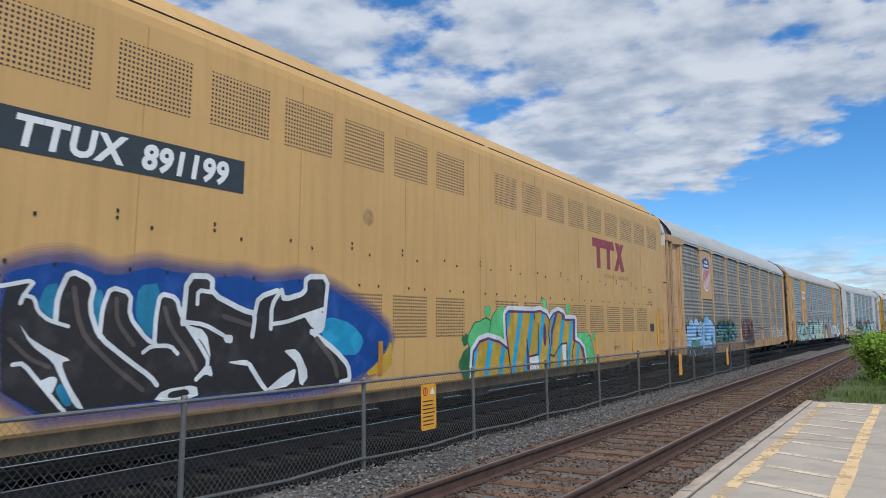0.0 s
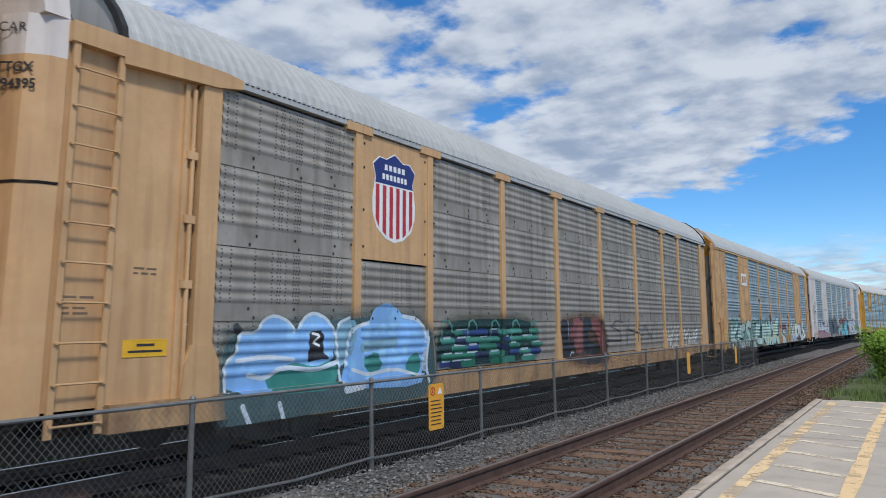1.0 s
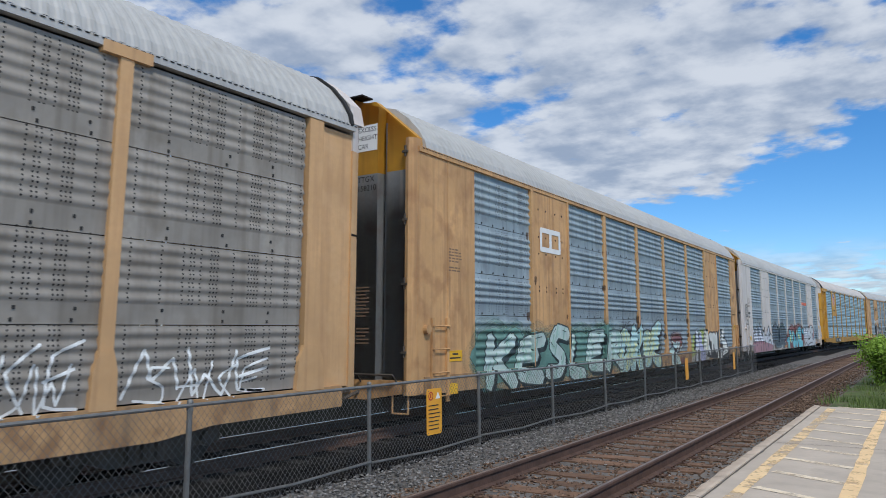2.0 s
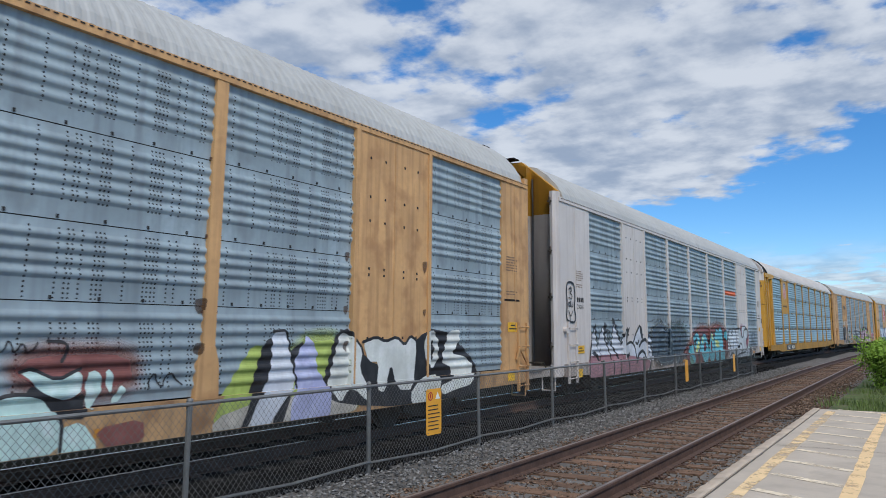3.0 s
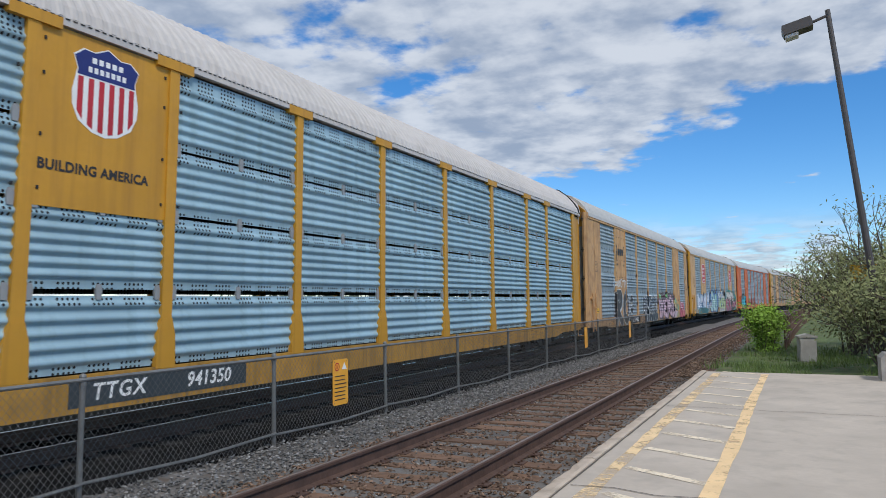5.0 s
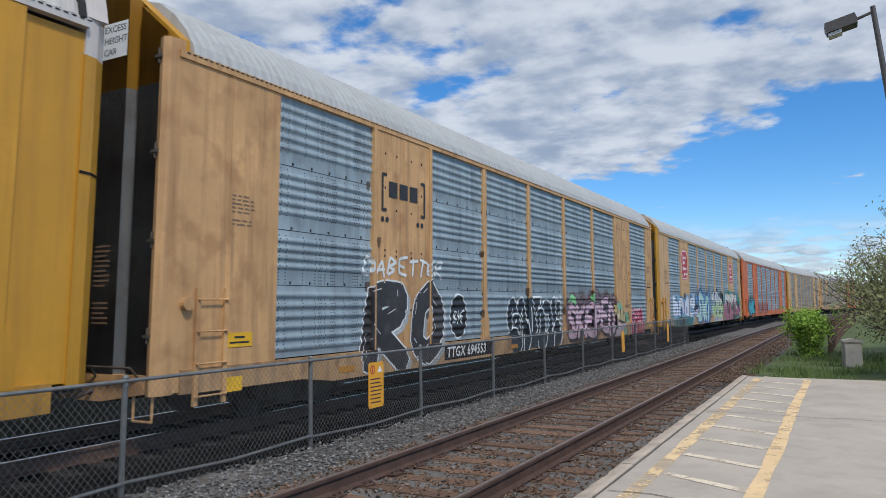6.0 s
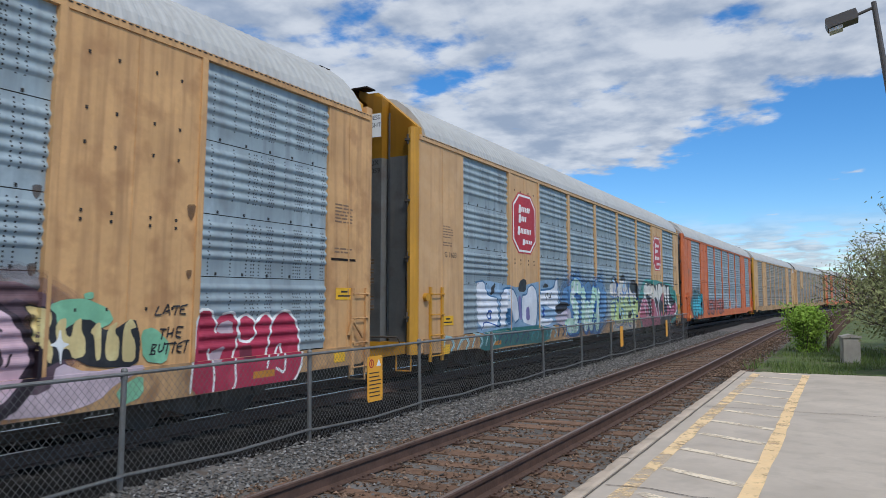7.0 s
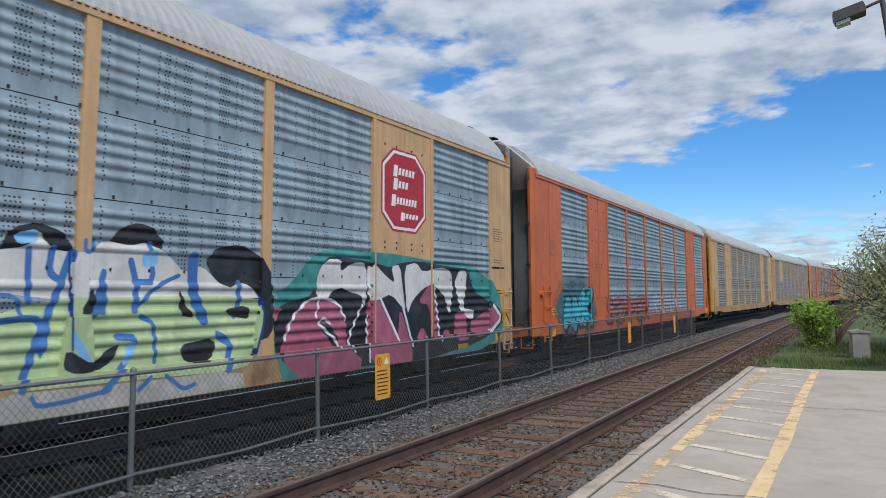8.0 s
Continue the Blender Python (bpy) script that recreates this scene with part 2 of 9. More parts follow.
M = {
    "tan": mat("faded_tan_paint", (0.59, 0.36, 0.17), 0.6, 0, 0.12, 0.9, 0.002, (0.30, 0.16, 0.075), 0.4, None, (0.66, 0.44, 0.24), 0.25),
    "gold": mat("golden_yellow_paint", (0.55, 0.275, 0.022), 0.5, 0, 0.10, 0.8, 0.002, (0.28, 0.13, 0.02), 0.4),
    "tan_old": mat("rust_stained_tan_paint", (0.60, 0.35, 0.15), 0.65, 0, 0.16, 0.9, 0.002, (0.20, 0.10, 0.05), 0.5, None, (0.30, 0.145, 0.06), 0.5),
    "max": mat("ochre_paint", (0.63, 0.375, 0.13), 0.55, 0, 0.07, 0.5, 0.001, (0.42, 0.24, 0.07), 0.3),
    "end_grey": mat("grey_end_door_paint", (0.27, 0.28, 0.28), 0.55, 0.1, 0.15, 0.9, 0.002, (0.42, 0.38, 0.33), 0.5, None, RUST, 0.3),
    "max_holes": mat("perforated_ochre_sheet", (0.62, 0.37, 0.13), 0.55, 0, 0.07, 0.8, 0, None, 0, (0.058, 0.058, 0.017, 0)),
    "gold_sill": mat("grimy_yellow_sill_paint", (0.42, 0.22, 0.03), 0.7, 0, 0.2, 1.2, 0.003, (0.12, 0.08, 0.03), 0.7, None, (0.20, 0.12, 0.04), 0.5),
    "tan_sill": mat("grimy_tan_sill_paint", (0.46, 0.28, 0.13), 0.75, 0, 0.2, 1.2, 0.003, GRIME, 0.45, None, RUST, 0.6),
    "white_sill": mat("grimy_white_sill_paint", (0.42, 0.37, 0.33), 0.75, 0, 0.2, 1.2, 0.003, GRIME, 0.6, None, RUST, 0.4),
    "white": mat("off_white_paint", (0.63, 0.575, 0.53), 0.55, 0, 0.07, 0.8, 0.001, (0.40, 0.33, 0.29), 0.4),
    "orange": mat("orange_paint", (0.60, 0.14, 0.035), 0.55, 0, 0.12, 0.8, 0.001, (0.30, 0.10, 0.05), 0.4),
    "grey_zinc": mat("weathered_grey_zinc_sheet", (0.335, 0.31, 0.27), 0.6, 0.05, 0.18, 0.9, 0.001, (0.15, 0.13, 0.105), 0.5, (0.052, 0.052, 0.0125, 0.34), (0.20, 0.175, 0.14), 0.5),
    "blue_zinc": mat("blue_grey_zinc_sheet", (0.335, 0.41, 0.445), 0.58, 0.12, 0.17, 0.9, 0.001, (0.17, 0.20, 0.22), 0.5, (0.052, 0.052, 0.0125, 0.34), (0.21, 0.245, 0.26), 0.45),
    "bright_zinc": mat("bright_zinc_sheet", (0.34, 0.49, 0.555), 0.46, 0.2, 0.12, 0.6, 0, (0.20, 0.29, 0.32), 0.4, (0.066, 0.060, 0.0175, -0.96)),
    "roof": mat("galvanised_roof_sheet", (0.46, 0.46, 0.44), 0.55, 0.1, 0.08, 0.5, 0, (0.29, 0.275, 0.25), 0.4),
    "roof_white": mat("pale_roof_sheet", (0.56, 0.52, 0.48), 0.55, 0.05, 0.08, 0.5, 0, (0.36, 0.32, 0.28), 0.4),
    "under": mat("black_underframe_steel", (0.02, 0.018, 0.017), 0.75, 0.2, 0.3, 2.0, 0.003, RUST, 0.3),
    "truck": mat("dusty_cast_steel", (0.085, 0.068, 0.052), 0.8, 0.1, 0.3, 3.0, 0.003),
    "wheel": mat("worn_wheel_steel", (0.06, 0.05, 0.043), 0.5, 0.5, 0.2, 4.0),
    # one black for bolts and joints, and for shade painted at gaps and eaves
    "dark": mat("dark_gaps_and_fittings", (0.02, 0.02, 0.02), 0.8),
    "band": mat("dark_stencil_band", (0.035, 0.045, 0.05), 0.6),
    "white_ink": mat("white_lettering", (0.80, 0.80, 0.77), 0.6, 0, 0.05, 4),
    "black_ink": mat("black_lettering", (0.03, 0.028, 0.027), 0.6),
    "maroon": mat("maroon_lettering", (0.30, 0.055, 0.06), 0.6, 0, 0.1, 3),
    "navy": mat("navy_shield", (0.02, 0.03, 0.16), 0.5, 0, 0.1, 3),
    "red": mat("red_paint", (0.45, 0.025, 0.035), 0.55, 0, 0.12, 3),
    "label": mat("yellow_notice", (0.75, 0.42, 0.02), 0.5, 0, 0.08, 5),
    "reflect": mat("amber_reflector", (0.80, 0.47, 0.03), 0.4, 0, 0.1, 6),
    "reflect_old": mat("dull_amber_reflector", (0.50, 0.22, 0.03), 0.5, 0, 0.1, 6),
    "galv": mat("galvanised_fence_steel", (0.21, 0.21, 0.20), 0.55, 0.4, 0.2, 6),
    "wire": mat("dull_galvanised_wire", (0.16, 0.157, 0.15), 0.6, 0.3, 0.15, 8),
    "sign": mat("orange_warning_sheet", (0.80, 0.38, 0.04), 0.45, 0, 0.06, 4),
    "rail": mat("rusty_rail_steel", (0.10, 0.058, 0.042), 0.75, 0.2, 0.25, 6, 0.001),
    "rail_top": mat("worn_bright_rail_head", (0.66, 0.63, 0.60), 0.2, 1.0, 0.12, 6),
    "rail_dull": mat("dull_brown_rail_head", (0.30, 0.23, 0.19), 0.42, 0.7, 0.2, 5),
    "tie": mat("weathered_brown_timber", (0.205, 0.118, 0.072), 0.9, 0, 0.3, 3, 0.006, (0.05, 0.03, 0.02), 0.5, per=0.7),
    "ballast": mat("grey_ballast_gravel", (0.16, 0.15, 0.14), 0.9, 0, 0.25, 2.5, 0.02, None, 0, None, (0.11, 0.08, 0.06), 0.6),
    # ballast under the train: its deep shade is put into the near-black colour
    "shade_ballast": mat("shade_black_ballast", (0.013, 0.0125, 0.012), 0.95, 0, 0.3, 3, 0.02),
    # colour of the added bank, kept dark to deepen the shade beneath the cars
    "shade_bank": mat("added_shade_bank", (0.025, 0.026, 0.018), 0.95, 0, 0.4, 1.5, 0.03),
    "print": mat("faded_small_print", (0.20, 0.13, 0.08), 0.7),
    "stone": mat("crushed_stone", (0.205, 0.20, 0.19), 0.9, 0, 0.25, 9, 0.004, island=0.9),
    "stone_brown": mat("rusty_crushed_stone", (0.185, 0.125, 0.088), 0.9, 0, 0.3, 9, 0.004, island=0.8),
    "concrete": mat("worn_platform_asphalt", (0.50, 0.438, 0.365), 0.88, 0, 0.10, 1.3, 0.005, None, 0, None, (0.32, 0.285, 0.24), 0.3),
    "kerb": mat("pale_concrete_kerb", (0.50, 0.41, 0.32), 0.85, 0, 0.14, 2.0, 0.006, None, 0, None, (0.24, 0.20, 0.15), 0.5),
    "yellow_line": mat("worn_yellow_line_paint", (0.86, 0.61, 0.32), 0.75, 0, 0.08, 4, 0.001, wear=(5.0, 0.57, 0.45)),
    "pale_line": mat("worn_pale_line_paint", (0.82, 0.70, 0.52), 0.8, 0, 0.08, 3, 0.001, wear=(4.0, 0.53, 0.35)),
    "old_line": mat("nearly_gone_yellow_paint", (0.82, 0.60, 0.33), 0.8, 0, 0.1, 5, 0.001, wear=(3.0, 0.50, 0.22)),
    # ties of the far track, darkened in colour for the train's shade
    "shade_tie": mat("shade_black_timber", (0.02, 0.017, 0.014), 0.9, 0, 0.3, 3),
    "crack": mat("dark_crack_filler", (0.10, 0.085, 0.07), 0.9),
    "grass": mat("spring_grass_ground", (0.085, 0.125, 0.03), 0.95, 0, 0.35, 2.0, 0.03, None, 0, None, (0.16, 0.12, 0.07), 0.7),
    "blade": mat("spring_grass", (0.14, 0.20, 0.05), 0.8, 0, 0.35, 5),
    "leaf": mat("fresh_green_leaves", (0.22, 0.37, 0.035), 0.7, 0, 0.4, 4),
    "leaf_dull": mat("dull_olive_leaves", (0.215, 0.235, 0.095), 0.85, 0, 0.4, 3),
    "leaf_tree": mat("opening_spring_leaves", (0.18, 0.20, 0.07), 0.8, 0, 0.35, 3),
    "bark": mat("grey_brown_bark", (0.11, 0.085, 0.065), 0.95, 0, 0.25, 8, 0.01),
    "pole": mat("bronze_lamp_pole_paint", (0.09, 0.08, 0.075), 0.55, 0.2, 0.1, 5),
    "lamp_glass": mat("clouded_lamp_glass", (0.55, 0.55, 0.53), 0.3, 0, 0.05, 5),
    "box_grey": mat("grey_utility_box_paint", (0.36, 0.335, 0.30), 0.7, 0, 0.2, 3, 0.002),
    "rust_rail": mat("rusty_brown_railing", (0.14, 0.085, 0.06), 0.8, 0, 0.2, 5),
    "pipe": mat("white_pipe", (0.72, 0.72, 0.70), 0.4, 0, 0.05, 5),
    "woods": mat("far_woods", (0.07, 0.085, 0.05), 0.95, 0, 0.4, 0.2),
}
# dust scatters without gloss; less specular also keeps the ballast painted as shade dark
for _k in ("grey_zinc", "blue_zinc", "bright_zinc"):
    M[_k].node_tree.nodes["Principled BSDF"].inputs["Specular IOR Level"].default_value = 0.25
for _k in ("shade_ballast", "shade_bank", "under", "ballast", "stone", "stone_brown", "concrete"):
    M[_k].node_tree.nodes["Principled BSDF"].inputs["Specular IOR Level"].default_value = 0.12
INK = {}


def ink(r, g, b, second=None, veil=1.0):
    """Spray paint of one colour, or of two that run into one another; veil: how much of it covers."""
    key = (r, g, b, second, veil)
    if key not in INK:
        c = (r, g, b)
        INK[key] = mat("spray_paint", c, 0.5, 0, 0.18, 1.6, 0, tuple(q * 0.55 for q in c), 0.3, None, second or tuple(min(0.8, q * 1.5 + 0.04) for q in c), 0.9 if second else 0.4)
        INK[key].node_tree.nodes["Principled BSDF"].inputs["Alpha"].default_value = veil
    return INK[key]


# ---------------------------------------------------------------- mesh helpers
def part(name, bm, material, parent=None, label="", smooth=False):
    me = bpy.data.meshes.new(name)
    bm.to_mesh(me)
    bm.free()
    if smooth:
        me.polygons.foreach_set("use_smooth", [True] * len(me.polygons))
    me.materials.append(material)
    ob = new(name, me)
    ob.parent = parent
    if label:
        ob["label"] = label
    return ob


def again(ob, name, m, parent=None):
    """Another object on the same mesh."""
    o = new(name, ob.data)
    o.parent = parent
    o.matrix_basis = m
    return o


def box(bm, x0, x1, y0, y1, z0, z1):
    v = [bm.verts.new((x, y, z)) for x in (x0, x1) for y in (y0, y1) for z in (z0, z1)]
    for f in ((0, 1, 3, 2), (4, 6, 7, 5), (0, 4, 5, 1), (2, 3, 7, 6), (0, 2, 6, 4), (1, 5, 7, 3)):
        bm.faces.new([v[i] for i in f])
    return v


def prism(bm, pts, axis, lo, hi):
    """Extrudes a flat outline along x, y or z; the outline's axes follow in cyclic order for x (y, z), y (x, z), z (x, y)."""
    def at(a, b, c):
        return {"x": (c, a, b), "y": (a, c, b), "z": (a, b, c)}[axis]
    A = [bm.verts.new(at(a, b, lo)) for a, b in pts]
    B = [bm.verts.new(at(a, b, hi)) for a, b in pts]
    n = len(pts)
    bm.faces.new(A[::-1])
    bm.faces.new(B)
    for i in range(n):
        bm.faces.new((A[i], A[(i + 1) % n], B[(i + 1) % n], B[i]))
    bmesh.ops.recalc_face_normals(bm, faces=bm.faces)


def tube(bm, p, q, r, n=8, r2=None):
    p, q = Vector(p), Vector(q)
    d = (q - p).normalized()
    u = d.orthogonal().normalized()
    w = d.cross(u)
    r2 = r if r2 is None else r2
    A = [bm.verts.new(p + (u * math.cos(a) + w * math.sin(a)) * r) for a in [2 * math.pi * k / n for k in range(n)]]
    B = [bm.verts.new(q + (u * math.cos(a) + w * math.sin(a)) * r2) for a in [2 * math.pi * k / n for k in range(n)]]
    for i in range(n):
        bm.faces.new((A[i], A[(i + 1) % n], B[(i + 1) % n], B[i]))
    bm.faces.new(A[::-1])
    bm.faces.new(B)


def sheet(bm, prof, y0, y1, steps=1):
    """An open profile of (x, z) swept along y."""
    rows = [[bm.verts.new((x, y0 + (y1 - y0) * k / steps, z)) for x, z in prof] for k in range(steps + 1)]
    for a, b in zip(rows, rows[1:]):
        for i in range(len(prof) - 1):
            bm.faces.new((a[i], b[i], b[i + 1], a[i + 1]))


def circle(cy, cz, r, n=14, sq=1.0):
    return [(cy + r * math.cos(2 * math.pi * k / n), cz + r * sq * math.sin(2 * math.pi * k / n)) for k in range(n)]


def bend(y):
    """How far the line has swung to the right at y."""
    return max(0.0, y - 35.0) ** 2 / 1600.0


FAR_X, NEAR_X, FENCE_X = -9.0, -3.83, -6.55

# ---------------------------------------------------------------- ground, tracks, platform
def make_ground():
    xs = [-1500, -300, -80, -30, -17, -15, -13.5, -12.6] + [-12 + 0.6 * k for k in range(26)] + [5, 9, 16, 30, 80, 300, 1500]
    ys = [-300, -60, -20] + [-8 + 0.8 * k for k in range(70)] + [50, 55, 60, 70, 80, 100, 130, 170, 220, 300, 500, 900, 2500]
    bm = bmesh.new()
    grid = []
    for y in ys:
        row = []
        for x in xs:
            u = x - bend(y) if y < 300 else x
            z = -0.26 + 0.035 * noise.noise((x * 0.7, y * 0.7, 0))
            if u > -2.2 and y > 16:
                z = 0.03 + 0.05 * noise.noise((x * 0.4, y * 0.4, 3))
            if y < 16 and x > -2.2:
                z = -0.3
            if abs(x) > 60 or y > 230:
                z = -0.2
            # added rise beyond the train, closing off light from the far side
            if u < -11.5 and y < 230:
                z = min(0.4, -0.2 + 0.4 * (-11.5 - u))
            row.append(bm.verts.new((x, y, z)))
        grid.append(row)
    for a, b in zip(grid, grid[1:]):
        for i in range(len(xs) - 1):
            bm.faces.new((a[i], a[i + 1], b[i + 1], b[i]))
    ob = part("ground", bm, M["ballast"], None, smooth=True)
    ob.data.materials.append(M["grass"])
    ob.data.materials.append(M["shade_ballast"])
    ob.data.materials.append(M["shade_bank"])
    for p in ob.data.polygons:
        c = p.center
        if (c.x - bend(min(c.y, 230)) > -1.9 and c.y > 16.4) or c.x < -60:
            p.material_index = 1
        elif c.x - bend(min(c.y, 230)) < -11.6:
            p.material_index = 3
        # from the fence to the bank the train's shade is painted as near-black ground
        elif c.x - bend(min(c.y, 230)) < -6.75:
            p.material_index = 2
    tagged(ob, "grey gravel and spring grass along the railway", "ground", kind="structure")


RAIL = [(-0.068, -0.178), (0.068, -0.178), (0.066, -0.165), (0.012, -0.148), (0.009, -0.05), (0.034, -0.038), (0.036, -0.008), (0.028, 0.0),
        (-0.028, 0.0), (-0.036, -0.008), (-0.034, -0.038), (-0.009, -0.05), (-0.012, -0.148), (-0.066, -0.165)]


def sweep(prof, x0, ys):
    bm = bmesh.new()
    rows = [[bm.verts.new((x0 + bend(y) + x, y, z)) for x, z in prof] for y in ys]
    n = len(prof)
    for a, b in zip(rows, rows[1:]):
        for i in range(n):
            bm.faces.new((a[i], a[(i + 1) % n], b[(i + 1) % n], b[i]))
    bmesh.ops.recalc_face_normals(bm, faces=bm.faces)
    return bm


YS = [-40, 0, 34] + [36 + 4 * k for k in range(66)]


def make_track(name, cx, n_parts, label):
    tr = tagged(new(name), label, "track", kind="structure")
    for s in (-0.753, 0.753):
        r = part("rail", sweep(RAIL, cx + s, YS), M["rail"], tr, "rusty steel rail with a bright worn head")
        hw = 0.018 if cx > -6 else 0.03
        top = sweep([(-hw, 0.0), (hw, 0.0), (hw - 0.004, 0.004), (0.004 - hw, 0.004)], cx + s, YS)
        part("rail_head", top, M["rail_top"] if cx < -6 else M["rail_dull"], r)
    # raised ballast bed under the ties
    bed = [(-1.75, -0.30), (-1.45, -0.196), (1.45, -0.196), (1.75, -0.30)]
    part("ballast_bed", sweep(bed, cx, YS), M["ballast"] if cx > -6 else M["shade_ballast"], tr)
    return tr


def make_ties(tr, cx, timber):
    rnd = random.Random(5)
    masters = []
    for k in range(4):
        bm = bmesh.new()
        box(bm, -1.3, 1.3, -0.115, 0.115, -0.34, -0.178)
        bmesh.ops.subdivide_edges(bm, edges=[e for e in bm.edges if abs(e.verts[0].co.x - e.verts[1].co.x) > 1], cuts=6)
        for v in bm.verts:
            v.co.z += (rnd.random() - 0.6) * 0.02
            v.co.y += (rnd.random() - 0.5) * 0.022
        masters.append(bm)
    obs = [part("tie", bm, timber, tr) for bm in masters]
    for k, o in enumerate(obs):
        o.matrix_basis = pose(cx, -12.0 + k * 0.53, 0)
    y, i = -12.0 + 4 * 0.53, 4
    while i < 134:
        again(obs[i % 4], "tie", pose(cx + bend(y) + rnd.uniform(-0.05, 0.05), y + rnd.uniform(-0.03, 0.03), rnd.uniform(-0.012, 0.008), 0, 0, rnd.uniform(-1.5, 1.5)), tr)
        y += 0.53
        i += 1
    bm = bmesh.new()
    while y < 230:
        x = cx + bend(y)
        box(bm, x - 1.3, x + 1.3, y - 0.11, y + 0.11, -0.3, -0.18)
        y += 0.53
    tagged(part("far_ties", bm, timber, tr), kind="stuff")
    bm = bmesh.new()
    for k in range(134):
        y = -12.0 + k * 0.53
        for s in (-0.753, 0.753):
            x = cx + s + bend(y)
            box(bm, x - 0.17, x + 0.17, y - 0.09, y + 0.09, -0.181, -0.166)
            for q in (-0.12, 0.11):
                box(bm, x + q - 0.012, x + q + 0.012, y - 0.06, y - 0.036, -0.17, -0.145)
                box(bm, x + q - 0.012, x + q + 0.012, y + 0.04, y + 0.064, -0.17, -0.145)
    tagged(part("tie_plates", bm, M["rail"], tr), kind="stuff")


def stones(name, label, material, n, place, size, seed):
    """Crushed stone as many small angular lumps."""
    rng = np.random.default_rng(seed)
    base = np.array([(1, 0, 0), (-1, 0, 0), (0, 1, 0), (0, -1, 0), (0, 0, 1), (0, 0, -1)], float)
    tri = np.array([(0, 2, 4), (2, 1, 4), (1, 3, 4), (3, 0, 4), (2, 0, 5), (1, 2, 5), (3, 1, 5), (0, 3, 5)])
    P = place(rng, n)
    n = len(P)
    V = base[None] * rng.uniform(0.55, 1.1, (n, 6, 3)) * (size * rng.uniform(0.5, 1.25, (n, 1, 1)))
    V += rng.normal(0, size * 0.18, V.shape)
    a = rng.uniform(0, 2 * np.pi, n)
    c, s = np.cos(a)[:, None], np.sin(a)[:, None]
    X = V[..., 0] * c - V[..., 1] * s
    Y = V[..., 0] * s + V[..., 1] * c
    V = np.stack([X, Y, V[..., 2] * 0.7], 2) + P[:, None]
    F = (tri[None] + 6 * np.arange(n)[:, None, None]).reshape(-1, 3)
    me = bpy.data.meshes.new(name)
    me.from_pydata(V.reshape(-1, 3).tolist(), [], F.tolist())
    me.materials.append(material)
    return tagged(new(name, me), label, "gravel", kind="stuff")


def scatter_stones():
    def strip(x0, x1, z, y0=1.5, y1=45.0):
        def place(rng, n):
            y = y0 + (y1 - y0) * rng.random(n) ** 1.7
            x = rng.uniform(x0, x1, n) + np.maximum(0, y - 35) ** 2 / 1600
            return np.stack([x, y, z + rng.uniform(-0.02, 0.02, n)], 1)
        return place
    stones("gravel", "loose grey crushed stone beside the fence", M["stone"], 20000, strip(-6.6, -5.0, -0.235), 0.028, 1)
    stones("gravel", "crushed stone under the train, coloured near-black for its shade", M["shade_ballast"], 7000, strip(-10.6, -6.5, -0.23), 0.04, 4)
    stones("gravel", "rust-brown crushed stone between the ties", M["stone_brown"], 26000, strip(-5.35, -2.25, -0.188), 0.026, 2)
    stones("gravel", "grey stone mixed in between the ties", M["stone"], 3000, strip(-5.35, -2.2, -0.190), 0.025, 3)
    stones("gravel", "brown stone strewn along the edge of the grass", M["stone_brown"], 4000, strip(-2.7, -1.1, 0.0, 16.9, 34.0), 0.03, 7)
    stones("gravel", "rust-brown crushed stone between the ties", M["stone_brown"], 6000, strip(-5.35, -2.25, -0.188, -11.0, 1.5), 0.03, 5)
    stones("gravel", "loose grey crushed stone beside the fence", M["stone"], 3500, strip(-6.6, -5.0, -0.235, -11.0, 1.5), 0.036, 6)


PLAT_Z, PLAT_END, KERB_X = 0.13, 16.8, -2.0


